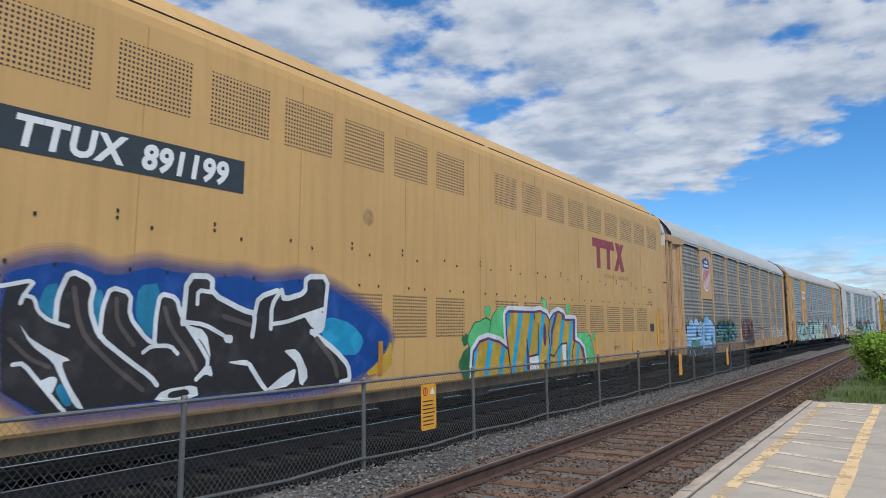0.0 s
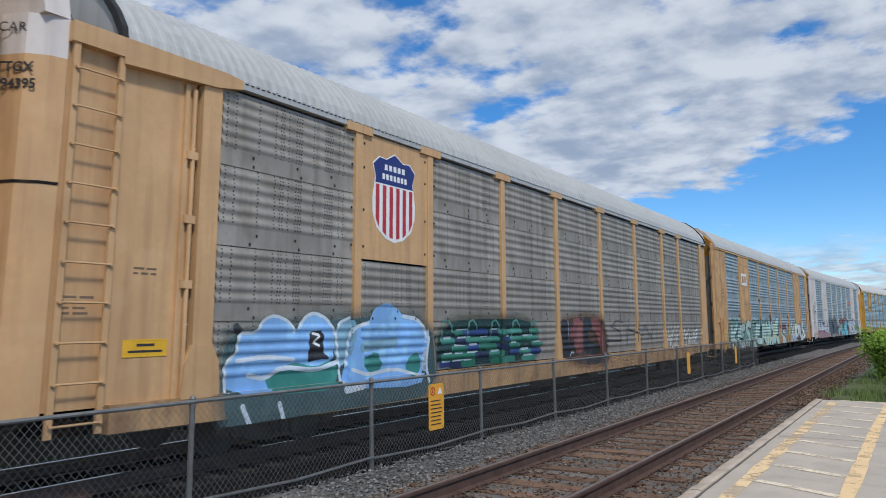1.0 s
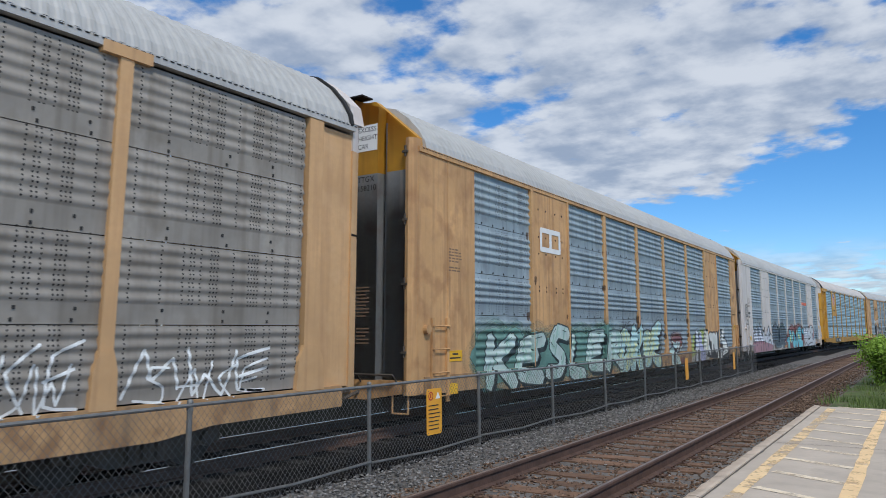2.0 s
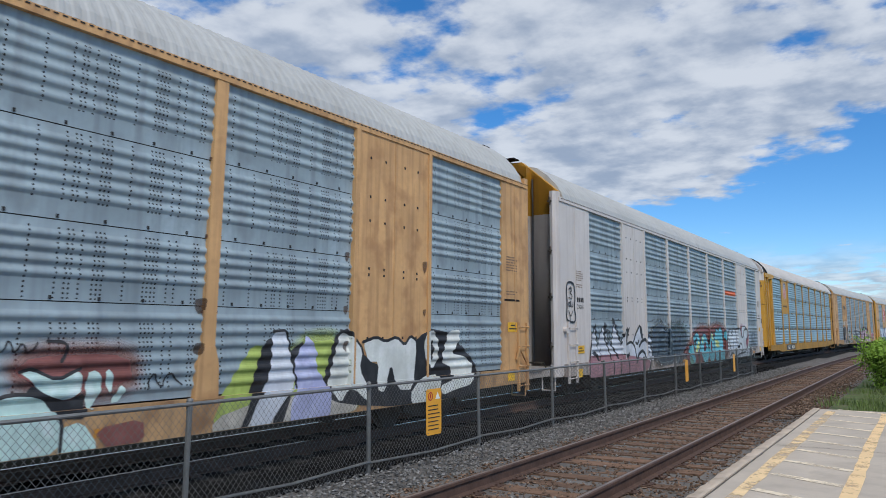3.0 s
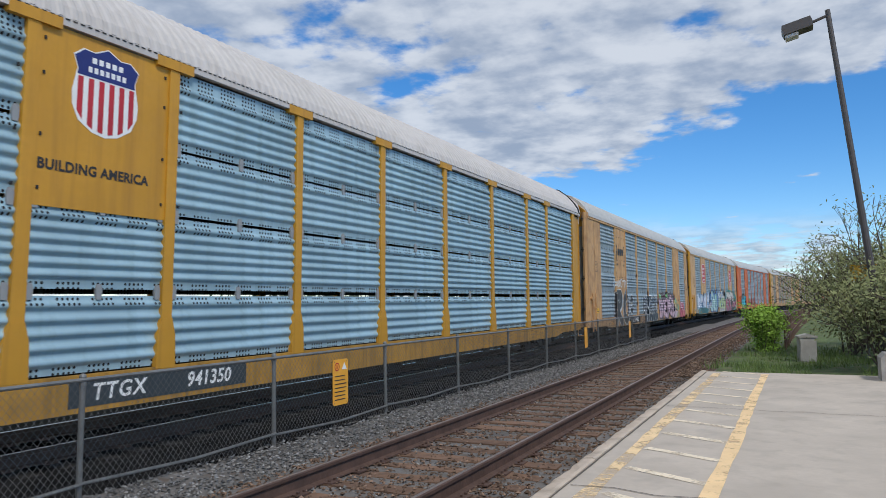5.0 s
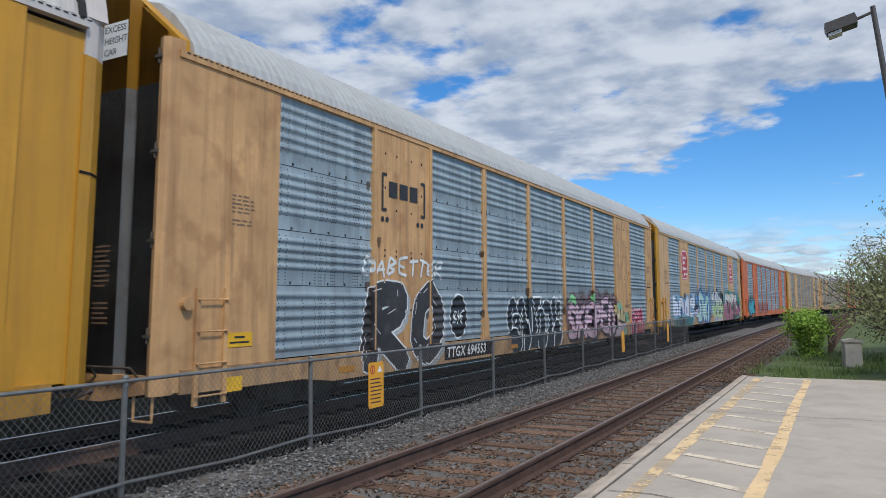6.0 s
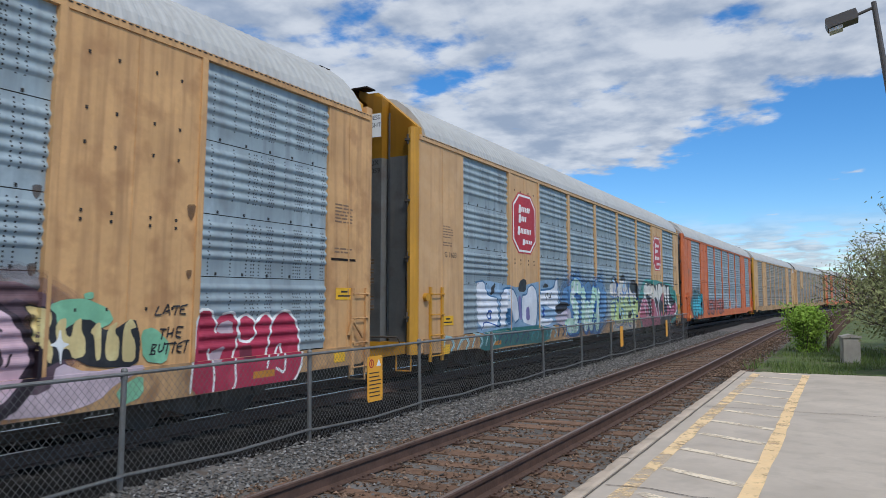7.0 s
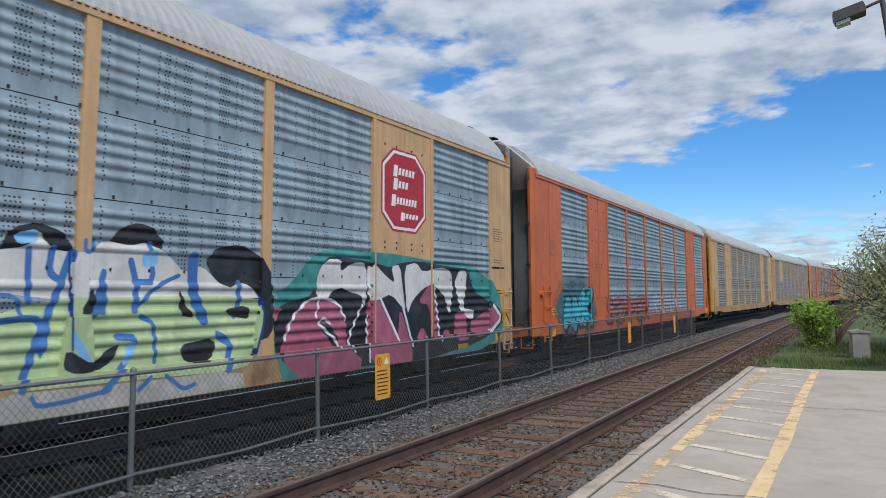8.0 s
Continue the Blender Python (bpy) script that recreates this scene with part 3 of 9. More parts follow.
def make_platform():
    pl = tagged(new("platform"), "worn beige asphalt station platform with yellow markings", "platform", kind="structure")
    bm = bmesh.new()
    box(bm, KERB_X + 0.16, 14, -25, PLAT_END, -0.35, PLAT_Z)
    part("slab", bm, M["concrete"], pl)
    y = -24.0
    rnd = random.Random(8)
    prof = [(-0.02, -0.4), (0.155, -0.4), (0.155, 0.142), (0.125, 0.15), (0.05, 0.148), (0.018, 0.135), (0.0, 0.11)]
    masters = []
    for k in range(3):
        # worn edge: the arris wanders and is chipped in places
        bm = bmesh.new()
        rows = []
        for j in range(17):
            chip = 0.012 if rnd.random() < 0.16 else 0.0
            rows.append([bm.verts.new((x + (rnd.uniform(-0.008, 0.008) + chip if 3 < n < 7 else 0), 0.008 + 2.38 * j / 16, z + (rnd.uniform(-0.006, 0.003) - chip * 0.6 if n > 3 else 0))) for n, (x, z) in enumerate(prof)])
        for a, b in zip(rows, rows[1:]):
            for n in range(len(prof)):
                m = (n + 1) % len(prof)
                bm.faces.new((a[n], a[m], b[m], b[n]))
        bm.faces.new(rows[0][::-1])
        bm.faces.new(rows[-1])
        bmesh.ops.recalc_face_normals(bm, faces=bm.faces)
        masters.append(part("kerbstone", bm, M["kerb"], pl))
        masters[-1].matrix_basis = pose(KERB_X, y, 0)
        y += 2.4
    while y < PLAT_END - 0.1:
        again(masters[rnd.randrange(3)], "kerbstone", pose(KERB_X + rnd.uniform(-0.004, 0.004), y, rnd.uniform(-0.003, 0.003)), pl)
        y += 2.4
    bm = bmesh.new()
    rows = [[bm.verts.new((KERB_X + 0.158, q, PLAT_Z + 0.003)), bm.verts.new((KERB_X + 0.172 + 0.018 * abs(noise.noise((q * 2.1, 0, 4))), q, PLAT_Z + 0.003))] for q in [-24 + 0.25 * k for k in range(163)]]
    for a, b in zip(rows, rows[1:]):
        bm.faces.new((a[0], b[0], b[1], a[1]))
    part("kerb_joint", bm, M["crack"], pl)

    def stripe(name, pts, w, material, z=0.004):
        bm = bmesh.new()
        rows = []
        for i, (x, yy) in enumerate(pts):
            a = Vector(pts[max(0, i - 1)])
            b = Vector(pts[min(len(pts) - 1, i + 1)])
            d = (b - a).normalized()
            nrm = Vector((-d.y, d.x)) * w / 2 * rnd.uniform(0.82, 1.1)
            rows.append([bm.verts.new((x + nrm.x, yy + nrm.y, PLAT_Z + z)), bm.verts.new((x - nrm.x, yy - nrm.y, PLAT_Z + z))])
        for a, b in zip(rows, rows[1:]):
            bm.faces.new((a[0], b[0], b[1], a[1]))
        return part(name, bm, material, pl)
    yy = [-12 + 0.4 * k for k in range(73)]
    stripe("yellow_line", [(-0.70 + 0.008 * math.sin(q * 0.9), q) for q in yy if q < PLAT_END - 0.05], 0.14, M["yellow_line"], 0.006)
    # the faded line nearer the edge is broken into worn lengths
    stripe("faded_line", [(-1.60 + 0.02 * noise.noise((k * 0.4, 0, 2)), -6.0 + 0.35 * k) for k in range(65)], 0.15, M["old_line"], 0.005)
    q = -4.2
    while q < PLAT_END - 0.2:
        stripe("hatch_line", [(-1.56 + rnd.uniform(0, 0.08), q + 0.42), (-1.3, q + 0.32), (-1.0, q + 0.16), (-0.76, q + 0.04)], 0.12, M["pale_line"], 0.0045)
        q += 0.98
    for k, (y0, x1) in enumerate(((6.15, 3.0), (11.2, 1.2))):
        stripe("crack", [(KERB_X + 0.2 + (x1 - KERB_X) * j / 14, y0 + 0.12 * noise.noise((j * 0.7, k * 9.0, 0)) - 0.006 * j) for j in range(15)], 0.014, M["crack"], 0.007)


def make_fence():
    f = tagged(new("chain_link_fence"), "grey galvanised chain-link fence between the two tracks", "fence")
    z0, z1, y0, y1 = -0.22, 0.945, -5.9, 36.4
    ys = [5.17 + 3.035 * k for k in range(-4, 11)]
    bm = bmesh.new()
    tube(bm, (0, 0, -0.5), (0, 0, z1 + 0.03), 0.03, 10)
    bmesh.ops.create_uvsphere(bm, u_segments=10, v_segments=6, radius=0.036, matrix=Matrix.Translation((0, 0, z1 + 0.03)))
    tube(bm, (0, 0, z1 - 0.06), (0, 0, z1 - 0.02), 0.036, 10)
    first = part("post", bm, M["galv"], f)
    first.matrix_basis = pose(FENCE_X, ys[0], 0)
    rnd = random.Random(3)
    for y in ys[1:]:
        again(first, "post", pose(FENCE_X, y, 0, rnd.uniform(-0.8, 0.8), rnd.uniform(-0.8, 0.8), 0), f)
    bm = bmesh.new()
    tube(bm, (FENCE_X + 0.03, y0, z1), (FENCE_X + 0.03, y1, z1), 0.021, 8)
    part("top_rail", bm, M["galv"], f)
    bm = bmesh.new()
    tube(bm, (0, 0, 0.13), (0.005, 1.52, 0.085), 0.017, 6)
    tube(bm, (0.005, 1.515, 0.085), (0, 3.035, 0.13), 0.017, 6)
    low = part("bottom_rail", bm, M["galv"], f)
    low.matrix_basis = pose(FENCE_X + 0.035, ys[0], z0)
    for y in ys[1:-1]:
        again(low, "bottom_rail", pose(FENCE_X + 0.035, y, z0 + rnd.uniform(-0.015, 0.015)), f)
    # woven wire: two families of slanting wires, one in front of the other
    bm = bmesh.new()
    h, step = z1 - z0 - 0.02, 0.078
    k = y0
    while k < y1:
        for s, xo in ((1, 0.052), (-1, 0.058)):
            a, b = k, k + s * h * 0.86
            za, zb = z0, z0 + h
            if b > y1:
                zb = z0 + (y1 - a) / (b - a) * h
                b = y1
            if b < y0:
                zb = z0 + (y0 - a) / (b - a) * h
                b = y0
            tube(bm, (FENCE_X + xo, a, za), (FENCE_X + xo, b, zb), 0.0024, 3)
        k += step
    part("wire_mesh", bm, M["wire"], f, "woven steel wire")


def sign_marks(parent, w, h, x):
    bm = bmesh.new()
    rnd = random.Random(2)
    for k in range(7):
        z = h * 0.62 - k * h * 0.085
        box(bm, x, x + 0.003, -w * 0.38, w * (0.38 - 0.12 * rnd.random()), z, z + h * 0.022)
    part("printed_lines", bm, M["black_ink"], parent)
    bm = bmesh.new()
    o, i = circle(-w * 0.24, h * 0.84, h * 0.095, 20), circle(-w * 0.24, h * 0.84, h * 0.07, 20)
    A = [bm.verts.new((x + 0.003, a, b)) for a, b in o]
    B = [bm.verts.new((x + 0.003, a, b)) for a, b in i]
    for k in range(20):
        bm.faces.new((A[k], A[(k + 1) % 20], B[(k + 1) % 20], B[k]))
    prism(bm, [(-w * 0.27, h * 0.8), (-w * 0.21, h * 0.8), (-w * 0.22, h * 0.89), (-w * 0.26, h * 0.89)], "x", x, x + 0.003)
    part("ring_symbol", bm, M["red"], parent)
    bm = bmesh.new()
    prism(bm, [(w * 0.08, h * 0.77), (w * 0.40, h * 0.77), (w * 0.24, h * 0.92)], "x", x, x + 0.002)
    part("triangle_symbol", bm, M["white_ink"], parent)


def make_fence_sign(y, z, w, h, label, marks=True):
    s = tagged(new("warning_sign"), label, "sign")
    s.matrix_basis = pose(FENCE_X + 0.075, y, z)
    bm = bmesh.new()
    c = 0.03
    prism(bm, [(-w / 2 + c, 0), (w / 2 - c, 0), (w / 2, c), (w / 2, h - c), (w / 2 - c, h), (-w / 2 + c, h), (-w / 2, h - c), (-w / 2, c)], "x", 0, 0.006)
    part("plate", bm, M["sign"], s)
    if marks:
        sign_marks(s, w, h, 0.007)
    for a in (-w * 0.4, w * 0.4):
        for b in (0.05 * h, 0.95 * h):
            bm = bmesh.new()
            tube(bm, (-0.05, a, b), (0.012, a, b), 0.008, 6)
            part("fixing", bm, M["galv"], s)


make_ground()
near_track = make_track("track_1", NEAR_X, 110, "rusty rails on brown timber ties in stone ballast")
far_track = make_track("track_2", FAR_X, 60, "railway track that carries the passing train")
scatter_stones()
make_platform()
make_fence()
make_fence_sign(9.72, 0.115, 0.42, 0.70, "orange warning sign with two symbols on the fence")
make_fence_sign(24.4, 0.1, 0.36, 0.68, "plain orange warning sign far along the fence", False)
make_fence_sign(31.5, 0.1, 0.36, 0.68, "plain orange warning sign far along the fence", False)


# ---------------------------------------------------------------- platform end: lamp, plants, boxes
def make_lamp():
    lp = tagged(new("street_lamp"), "tall dark leaning platform lamp with a flat box head", "street lamp")
    lp.matrix_basis = pose(1.67, 18.6, 0.05, 0, -5.6, 0)
    bm = bmesh.new()
    tube(bm, (0, 0, 0), (0, 0, 8.2), 0.085, 12, 0.055)
    part("pole", bm, M["pole"], lp)
    bm = bmesh.new()
    prism(bm, [(-0.16, -0.16), (0.16, -0.16), (0.16, 0.16), (-0.16, 0.16)], "z", 0, 0.03)
    part("base_plate", bm, M["pole"], lp)
    bm = bmesh.new()
    tube(bm, (0, 0, 8.08), (-0.36, 0, 8.0), 0.035, 8)
    part("arm", bm, M["pole"], lp)
    bm = bmesh.new()
    prism(bm, [(-0.96, 7.80), (-0.34, 7.88), (-0.34, 8.0), (-0.37, 8.11), (-0.98, 8.03), (-1.0, 7.93)], "y", -0.2, 0.2)
    hd = part("head", bm, M["pole"], lp)
    bm = bmesh.new()
    prism(bm, [(-0.94, 7.72), (-0.66, 7.755), (-0.66, 7.83), (-0.94, 7.795)], "y", -0.15, 0.15)
    part("lens", bm, M["lamp_glass"], hd)


def twigs(bm_wood, tips, p, d, length, r, depth, rnd, spread):
    q = p + d * length
    tube(bm_wood, p, q, r, 5, r * 0.66)
    if depth == 0:
        tips.append((q, d))
        return
    if depth < 3:
        tips.append((p + d * length * 0.6, d))
    for k in range(rnd.choice((2, 3, 3))):
        nd = (d + Vector((rnd.gauss(0, spread), rnd.gauss(0, spread), rnd.gauss(0.08, spread * 0.7)))).normalized()
        twigs(bm_wood, tips, q, nd, length * rnd.uniform(0.62, 0.88), r * 0.62, depth - 1, rnd, spread)


def leaf_mesh(tips, per, size, spread, rnd):
    V, F = [], []
    for q, d in tips:
        for k in range(per):
            c = q + Vector((rnd.gauss(0, spread), rnd.gauss(0, spread), rnd.gauss(0, spread)))
            a = Vector((rnd.gauss(0, 1), rnd.gauss(0, 1), rnd.gauss(0, 1))).normalized()
            b = a.orthogonal().normalized()
            s = size * rnd.uniform(0.6, 1.3)
            i = len(V)
            V += [tuple(c - a * s), tuple(c + b * s * 0.5), tuple(c + a * s), tuple(c - b * s * 0.5)]
            F += [(i, i + 1, i + 2), (i, i + 2, i + 3)]
    return V, F


def make_plant(name, label, cat, x, y, z, height, stems, depth, leaf, per, size, spread, seed, lean=0.25, fan=0.4):
    rnd = random.Random(seed)
    t = tagged(new(name), label, cat)
    t.matrix_basis = pose(x, y, z)
    bm, tips = bmesh.new(), []
    L0 = height / (1 + 0.75 * depth * 0.72)
    for k in range(stems):
        d = Vector((rnd.gauss(0, lean), rnd.gauss(0, lean), 1)).normalized()
        p = Vector((rnd.gauss(0, 0.12), rnd.gauss(0, 0.12), -0.1)) if stems > 1 else Vector((0, 0, -0.1))
        twigs(bm, tips, p, d, L0 * rnd.uniform(0.8, 1.15), 0.012 * height if stems > 1 else 0.022 * height, depth, rnd, fan)
    part("trunk" if stems == 1 else "wood", bm, M["bark"], t)
    V, F = leaf_mesh(tips, per, size, spread, rnd)
    me = bpy.data.meshes.new("crown")
    me.from_pydata(V, [], F)
    me.materials.append(leaf)
    c = new("crown", me)
    c.parent = t
    return t


def make_plants():
    make_plant("bush", "fresh bright green bush beside the track", "bush", -0.98, 25.0, 0.0, 1.15, 28, 2, M["leaf"], 26, 0.045, 0.11, 11, 0.19, 0.25)
    make_plant("tree", "young tree with thin bare twigs and opening leaves", "tree", 1.6, 26.0, 0.0, 5.0, 2, 5, M["leaf_tree"], 2, 0.04, 0.10, 12, 0.25, 0.42)
    make_plant("tree", "young tree with thin twigs and opening leaves", "tree", 3.3, 24.0, 0.0, 5.2, 3, 5, M["leaf_tree"], 3, 0.045, 0.14, 13, 0.22, 0.40)
    make_plant("tree", "young tree with thin twigs and opening leaves", "tree", 4.6, 27.0, 0.0, 6.0, 3, 5, M["leaf_tree"], 4, 0.05, 0.15, 14, 0.22, 0.40)
    for k, (x, y, h) in enumerate(((1.2, 24.0, 2.3), (2.1, 22.6, 2.5), (3.2, 21.6, 2.9), (1.7, 28.0, 3.0), (4.2, 22.8, 3.2), (2.6, 25.5, 3.3), (1.75, 18.0, 1.9), (2.7, 18.2, 2.5), (3.7, 18.6, 2.9))):
        make_plant("shrub", "dense dull olive shrub with dry stems", "shrub", x, y, 0.0, h, 10, 3, M["leaf_dull"], 12, 0.05, 0.2, 20 + k, 0.3, 0.42)
    # grass tufts at the platform's end
    rng = np.random.default_rng(6)
    n = 9000
    y = 16.9 + 10 * rng.random(n) ** 1.3
    x = rng.uniform(-2.0, 3.5, n) + rng.normal(0, 0.2, n)
    keep = (x > -2.3 + 0.05 * (y - 17)) & (noise_mask(x, y) > -0.12)
    x, y = x[keep], y[keep]
    n = len(x)
    h = rng.uniform(0.06, 0.22, n)
    a = rng.uniform(0, 6.28, n)
    dx, dy = np.cos(a) * 0.012, np.sin(a) * 0.012
    lx, ly = rng.normal(0, 0.05, n), rng.normal(0, 0.05, n)
    V = np.stack([np.stack([x - dx, y - dy, np.full(n, 0.0)], 1), np.stack([x + dx, y + dy, np.full(n, 0.0)], 1), np.stack([x + lx, y + ly, 0.02 + h], 1)], 1).reshape(-1, 3)
    me = bpy.data.meshes.new("grass")
    me.from_pydata(V.tolist(), [], np.arange(3 * n).reshape(-1, 3).tolist())
    me.materials.append(M["blade"])
    tagged(new("grass", me), "fresh spring grass at the end of the platform", "grass", kind="stuff")


def noise_mask(x, y):
    return np.array([noise.noise((a * 0.8, b * 0.8, 5.0)) for a, b in zip(x, y)])


def make_clutter():
    u = tagged(new("utility_box"), "weathered grey utility cabinet in the grass", "cabinet")
    u.matrix_basis = pose(0.12, 21.2, 0.0, 0, 0, 12) @ Matrix.Diagonal((0.68, 0.7, 0.92, 1))
    bm = bmesh.new()
    box(bm, -0.3, 0.3, -0.22, 0.22, -0.05, 0.72)
    bmesh.ops.bevel(bm, geom=bm.edges[:], offset=0.02, segments=2, affect="EDGES")
    part("body", bm, M["box_grey"], u)
    bm = bmesh.new()
    prism(bm, [(-0.34, 0.715), (0.34, 0.715), (0.34, 0.76), (0.0, 0.82), (-0.34, 0.76)], "y", -0.26, 0.26)
    part("lid", bm, M["box_grey"], u)
    bm = bmesh.new()
    box(bm, -0.26, 0.26, -0.236, -0.222, 0.06, 0.68)
    part("door", bm, M["box_grey"], u)
    c = tagged(new("concrete_box"), "low concrete box on the platform with a white pipe", "box")
    c.matrix_basis = pose(1.75, 16.1, PLAT_Z)
    bm = bmesh.new()
    prism(bm, [(-0.45, 0), (0.6, 0), (0.6, 0.42), (0.52, 0.5), (-0.37, 0.5), (-0.45, 0.42)], "y", -0.35, 0.35)
    part("body", bm, M["box_grey"], c)
    bm = bmesh.new()
    pts = [(-0.05, 0, 0.45), (-0.08, 0, 0.85), (-0.1, 0, 1.0)]
    pts2 = [(-0.05, 0.0, 0.66), (0.02, 0, 0.58), (0.5, 0, 0.56)]
    for a, b in list(zip(pts, pts[1:])) + list(zip(pts2, pts2[1:])):
        tube(bm, a, b, 0.03, 8)
    part("pipe", bm, M["pipe"], c, "bent white pipe")
    r = tagged(new("railing"), "rusty brown metal railing along a culvert", "railing")
    bm = bmesh.new()
    tube(bm, (0, 0, -0.1), (0, 0, 1.05), 0.035, 6)
    first = None
    ys = [25.6 + 1.4 * k for k in range(26)]
    for y in ys:
        x = -0.45 + 0.021 * (y - 25.6) + bend(y) * 0.9
        if first is None:
            first = part("post", bm, M["rust_rail"], r)
            first.matrix_basis = pose(x, y, 0)
        else:
            again(first, "post", pose(x, y, 0), r)
    for h in (0.4, 0.7, 1.03):
        bm = bmesh.new()
        for a, b in zip(ys, ys[1:]):
            tube(bm, (-0.45 + 0.021 * (a - 25.6) + bend(a) * 0.9, a, h), (-0.45 + 0.021 * (b - 25.6) + bend(b) * 0.9, b, h), 0.028, 6)
        part("rail", bm, M["rust_rail"], r)
    s = tagged(new("track_sign"), "small yellow sign on a post among the trees", "sign")
    s.matrix_basis = pose(1.62, 22.9, 0, 0, 0, -10)
    bm = bmesh.new()
    tube(bm, (0, 0, 0), (0, 0, 2.75), 0.03, 8)
    part("post", bm, M["galv"], s)
    bm = bmesh.new()
    box(bm, -0.34, 0.3, -0.045, -0.033, 2.1, 2.55)
    part("plate", bm, M["label"], s)


def make_woods():
    rng = np.random.default_rng(9)
    V, F = [], []
    for k in range(5200):
        x = rng.uniform(-420, 900)
        y = 420 + 60 * rng.random() + 0.05 * abs(x)
        z = abs(rng.normal(0, 4.2)) + rng.uniform(0, 3)
        s = rng.uniform(0.8, 2.2)
        i = len(V)
        d = rng.normal(0, 1, (4, 3)) * s + (x, y, z)
        V += d.tolist()
        F += [(i, i + 1, i + 2), (i, i + 2, i + 3)]
    me = bpy.data.meshes.new("far_woods")
    me.from_pydata(V, [], F)
    me.materials.append(M["woods"])
    tagged(new("far_woods", me), "dark belt of woods on the horizon", "woods", kind="stuff")


make_lamp()
make_plants()
make_clutter()
make_woods()

# ---------------------------------------------------------------- the train
PITCH, HALF, SPEED, GAP0 = 28.65, 13.42, 22.53, 26.49
OFF = -0.25                    # the bodies sit a little ahead of the middle between the gaps
MID = PITCH / 2 + OFF
SIDE, SHEET = 1.55, 1.49       # outer face of posts and sills; face of the wall sheets
SILL_LO, SILL_HI = 0.47, 0.90


def ridges(groups, depth=0.026):
    """Profile of a pressed wall sheet: (depth, height) points; groups of (low, high, count) ridges with flats between."""
    pts = []
    for lo, hi, n in groups:
        p = (hi - lo) / n
        for k in range(n):
            c = lo + p * (k + 0.5)
            w = min(0.068, p * 0.46)
            for a, d in ((-1, 0), (-0.72, 0.22), (-0.42, 0.72), (-0.14, 0.98), (0.14, 0.98), (0.42, 0.72), (0.72, 0.22), (1, 0)):
                pts.append((d * depth, c + a * w))
    return pts


PRESSED = {
    "up": ridges([(1.06, 1.78, 5), (2.02, 2.76, 5), (3.03, 3.82, 5), (4.07, 4.82, 5)], 0.022),
    "rack": ridges([(0.98, 1.95, 6), (2.24, 2.78, 4), (3.08, 3.80, 5), (4.08, 4.86, 5)], 0.032),
    "slot": ridges([(0.98, 1.78, 5), (1.98, 2.78, 6), (2.98, 3.70, 5), (3.86, 4.70, 6)], 0.038),
}


def depth_at(prof, z):
    for (d0, z0), (d1, z1) in zip(prof, prof[1:]):
        if z0 <= z <= z1:
            return d0 + (d1 - d0) * (z - z0) / max(1e-6, z1 - z0)
    return 0.0


class Wall:
    """Knows where the outer face of a car's side lies, for paint that follows it."""

    def __init__(self, prof, raised, low=SILL_LO + 0.01):
        self.prof, self.raised, self.low = prof, raised, low

    def x(self, y, z):
        if z < SILL_HI:
            return SIDE + 0.012
        for a, b, x, lo, hi in self.raised:
            if a - 0.001 <= y <= b + 0.001 and lo <= z <= hi:
                return x
        return SHEET + (depth_at(self.prof, z) if self.prof else 0.0)

    def cuts(self, y0, y1, z0, z1):
        zs = [z for d, z in self.prof if z0 < z < z1] if self.prof else []
        zs += [SILL_HI - 0.001, SILL_HI + 0.001]
        zs += [q + e for q in {h for r in self.raised for h in r[3:5]} for e in (-0.001, 0.001) if z0 < q + e < z1]
        ys = []
        for a, b, x, lo, hi in self.raised:
            ys += [q for q in (a - 0.002, a, b, b + 0.002) if y0 < q < y1]
        return ys, zs


def paint_on(name, bm, material, parent, wall, label="", off=0.004):
    """Lays a flat drawing in (y, z) on a car's side; x holds each piece's place in the stack of paint layers."""
    if not bm.verts:
        bm.free()
        return None
    if min(v.co.z for v in bm.verts) < wall.low:
        bmesh.ops.bisect_plane(bm, geom=bm.verts[:] + bm.edges[:] + bm.faces[:], dist=1e-5, plane_co=(0, 0, wall.low), plane_no=(0, 0, 1), clear_inner=True)
        if not bm.verts:
            bm.free()
            return None
    y = [v.co.y for v in bm.verts]
    z = [v.co.z for v in bm.verts]
    ys, zs = wall.cuts(min(y), max(y), min(z), max(z))
    for axis, vals in (((0, 1, 0), ys), ((0, 0, 1), zs)):
        for q in vals:
            bmesh.ops.bisect_plane(bm, geom=bm.verts[:] + bm.edges[:] + bm.faces[:], dist=1e-5, plane_co=Vector(axis) * q, plane_no=axis)
    for v in bm.verts:
        v.co.x = wall.x(v.co.y, v.co.z) + off + v.co.x
    return part(name, bm, material, parent, label)


def flat(bm, pts, x):
    f = bm.faces.new([bm.verts.new((x, a, b)) for a, b in pts])
    if f.calc_area() > 0:
        f.normal_update()
        if f.normal.x < 0:
            f.normal_flip()
    return f


def stroke(bm, pts, w, x, tick=0.00006, n=10):
    """A thick line with round joints."""
    for i, (a, b) in enumerate(pts):
        flat(bm, circle(a, b, w / 2, n), x)
        x += tick
        if i + 1 < len(pts):
            d = Vector((pts[i + 1][0] - a, pts[i + 1][1] - b))
            if d.length > 1e-5:
                m = Vector((-d.y, d.x)).normalized() * w / 2
                c, e = pts[i + 1]
                flat(bm, [(a + m.x, b + m.y), (a - m.x, b - m.y), (c - m.x, e - m.y), (c + m.x, e + m.y)], x)
                x += tick
    return x


